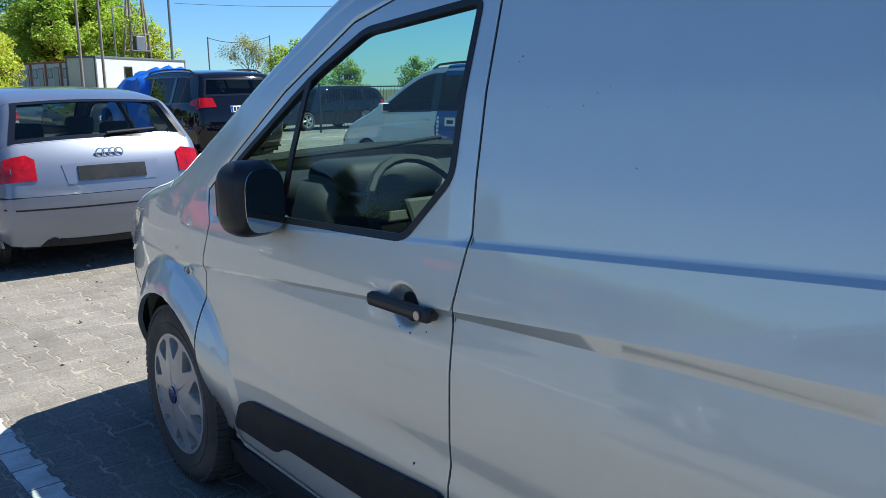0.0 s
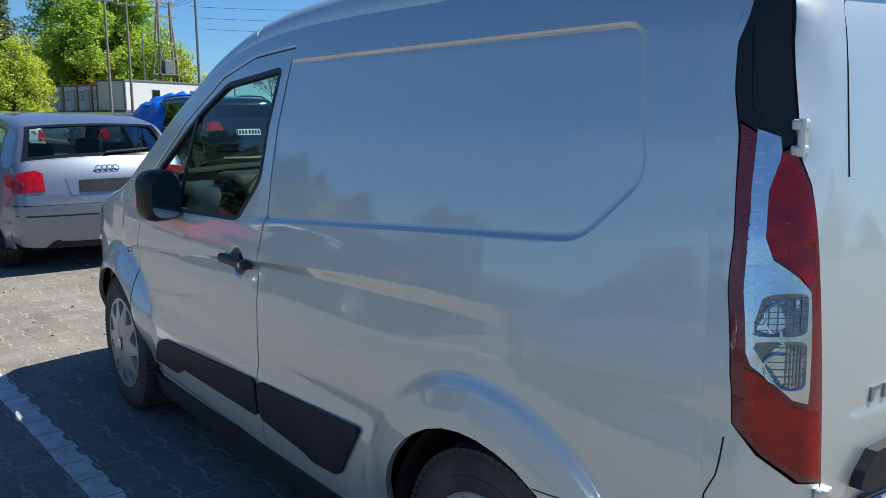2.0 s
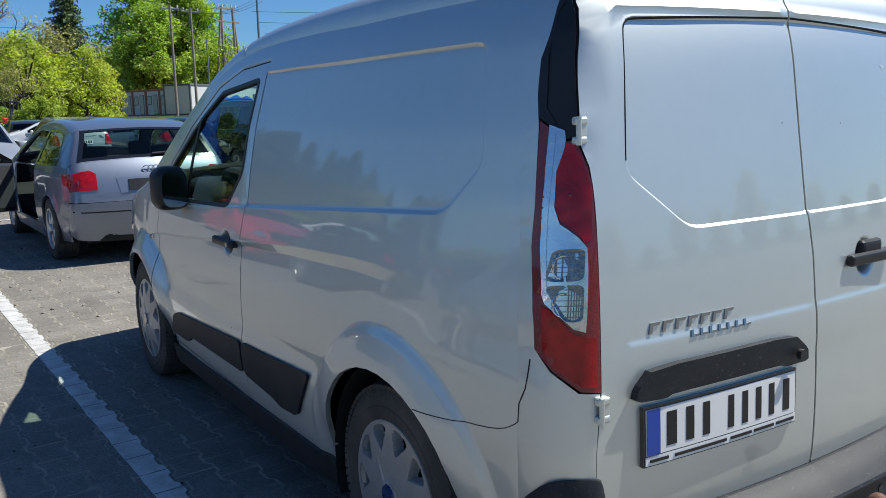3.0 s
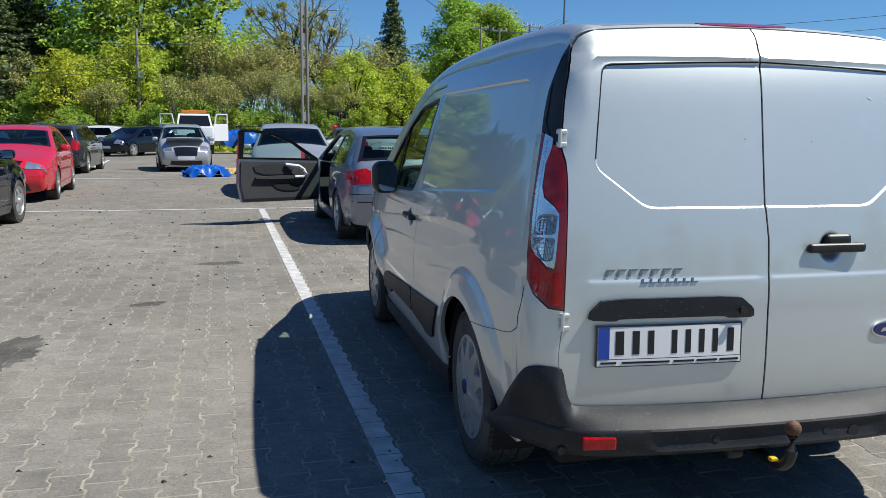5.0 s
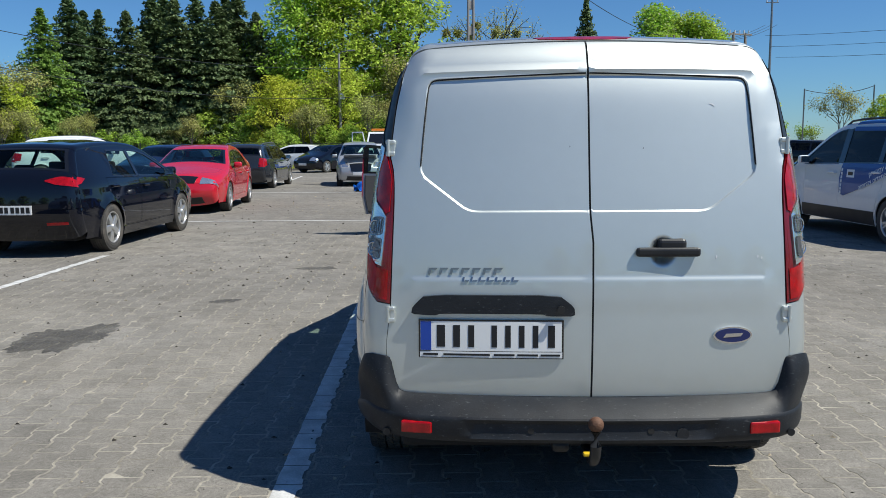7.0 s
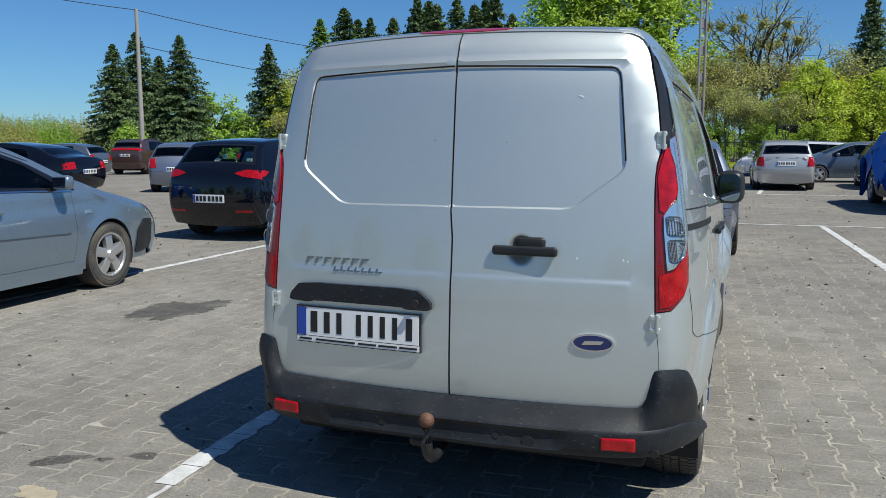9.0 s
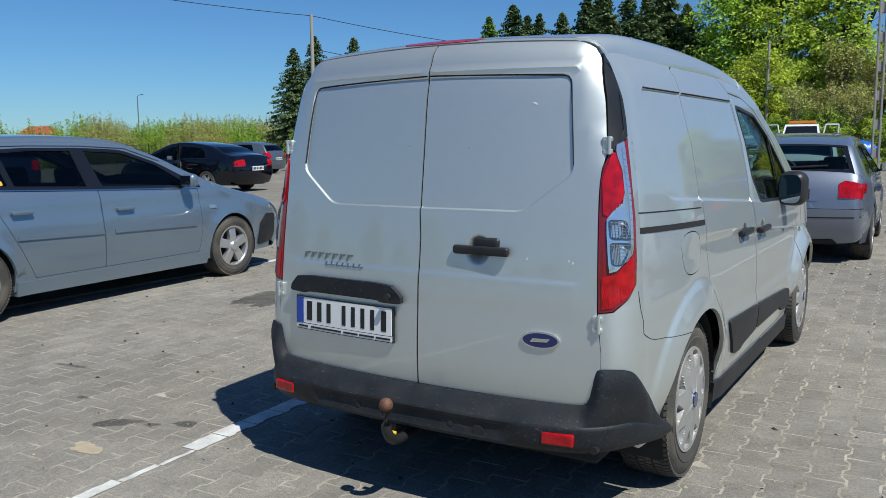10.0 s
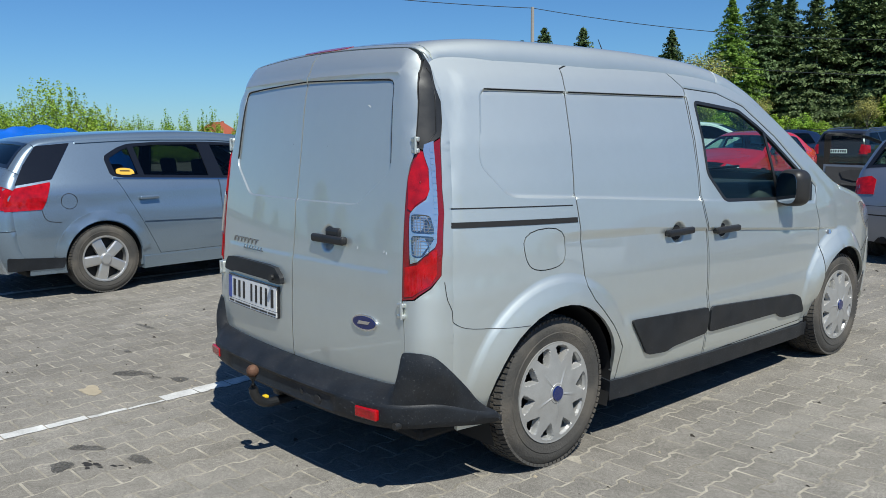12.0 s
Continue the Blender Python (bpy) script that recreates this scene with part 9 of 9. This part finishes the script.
# ---- paving blocks near the van ----
def block_mesh(seed):
    """An interlocking I-shaped concrete block with chamfered top edges."""
    rnd = random.Random(seed)
    L, W, n = 0.197, 0.160, 0.020
    base = [(-L / 2, -W / 2), (-L / 4 - 0.012, -W / 2), (-L / 4 + 0.012, -W / 2 + n), (L / 4 - 0.012, -W / 2 + n), (L / 4 + 0.012, -W / 2), (L / 2, -W / 2),
            (L / 2, W / 2), (L / 4 + 0.012, W / 2), (L / 4 - 0.012, W / 2 - n), (-L / 4 + 0.012, W / 2 - n), (-L / 4 - 0.012, W / 2), (-L / 2, W / 2)]
    low = shrink(base, 0.0012)
    top = shrink(base, 0.0050)
    z = rnd.uniform(-0.0014, 0.0006)
    verts = [(x, y, -0.016) for x, y in low] + [(x, y, -0.004 + z) for x, y in low] + [(x, y, z) for x, y in top]
    k = len(base)
    faces = [tuple(range(2 * k, 3 * k))]
    for i in range(k):
        j = (i + 1) % k
        faces += [(i, j, k + j, k + i), (k + i, k + j, 2 * k + j, 2 * k + i)]
    return verts, faces


def build_blocks():
    x0, x1, y0, y1 = NEAR
    kinds = [block_mesh(i) for i in range(6)]
    datas = []
    for v, f in kinds:
        me = bpy.data.meshes.new("paving_block")
        me.from_pydata(v, [], f)
        me.materials.append(PAVING)
        datas.append(me)
    rnd = random.Random(4)
    verts, faces, single = [], [], 0
    L, W = 0.200, 0.143
    for i in range(-48, 58):
        for j in range(-16, 60):
            x, y = grid_point(i * W, (j + 0.5 * (i % 2)) * L)
            if not (x0 < x < x1 and y0 < y < y1):
                continue
            k = rnd.randrange(6)
            turn = 90 + (180 if rnd.random() < 0.5 else 0)
            m = pose(x + rnd.uniform(-0.001, 0.001), y + rnd.uniform(-0.001, 0.001), 0, rnd.uniform(-0.25, 0.25), rnd.uniform(-0.25, 0.25), turn + COURSE + rnd.uniform(-0.6, 0.6))
            if -2.3 < x < -0.95 and -2.6 < y < 3.5 and single < 300:
                o = new("paving_block", datas[k])
                o.parent = PAVEMENT
                o.matrix_basis = m
                single += 1
                continue
            v, f = kinds[k]
            b = len(verts)
            verts += [m @ Vector(q) for q in v]
            faces += [tuple(b + q for q in ff) for ff in f]
    o = link_mesh("paving_blocks", verts, faces, PAVING, PAVEMENT, smooth=False)
    tagged(o, kind="stuff")


build_blocks()


# ---- litter on the paving ----
def debris():
    """Pebbles, soil crumbs and dry leaf bits strewn over the blocks."""
    rs = np.random.RandomState(23)
    n = 6000
    far = rs.uniform(0, 1, n) < 0.45
    x, y = np.where(far, rs.uniform(-12, 4, n), rs.uniform(-7, 6, n)), np.where(far, rs.uniform(4, 24, n), rs.uniform(-3.4, 9, n))
    size = np.where(far, 0.009, 0.004) + np.where(far, 0.022, 0.014) * rs.uniform(0, 1, n) ** 4
    for name, pick, mat, label in (("pebbles", rs.uniform(0, 1, n) < 0.45, SAND, "small pale pebbles strewn over the paving"), ("soil_crumbs", None, CRUMB, "dark crumbs of soil and dry leaf on the paving")):
        if pick is None:
            pick = ~last
        last = pick
        verts, faces = [], []
        for px, py, q in zip(x[pick], y[pick], size[pick]):
            k = len(verts)
            a = rs.uniform(0, 6.28, 5)
            ring = np.sort(a)
            for t in ring:
                r = q * rs.uniform(0.6, 1.3)
                verts.append((px + r * np.cos(t), py + r * np.sin(t) * 0.7, 0.0006))
            verts.append((px, py, q * 0.7))
            faces += [(k + i, k + (i + 1) % 5, k + 5) for i in range(5)]
        tagged(link_mesh(name, verts, faces, mat, None, smooth=False), label, "litter", kind="stuff")


CRUMB = material("soil_crumb", (0.05, 0.042, 0.033), 0.9, vary=0.4, scale=30)
debris()
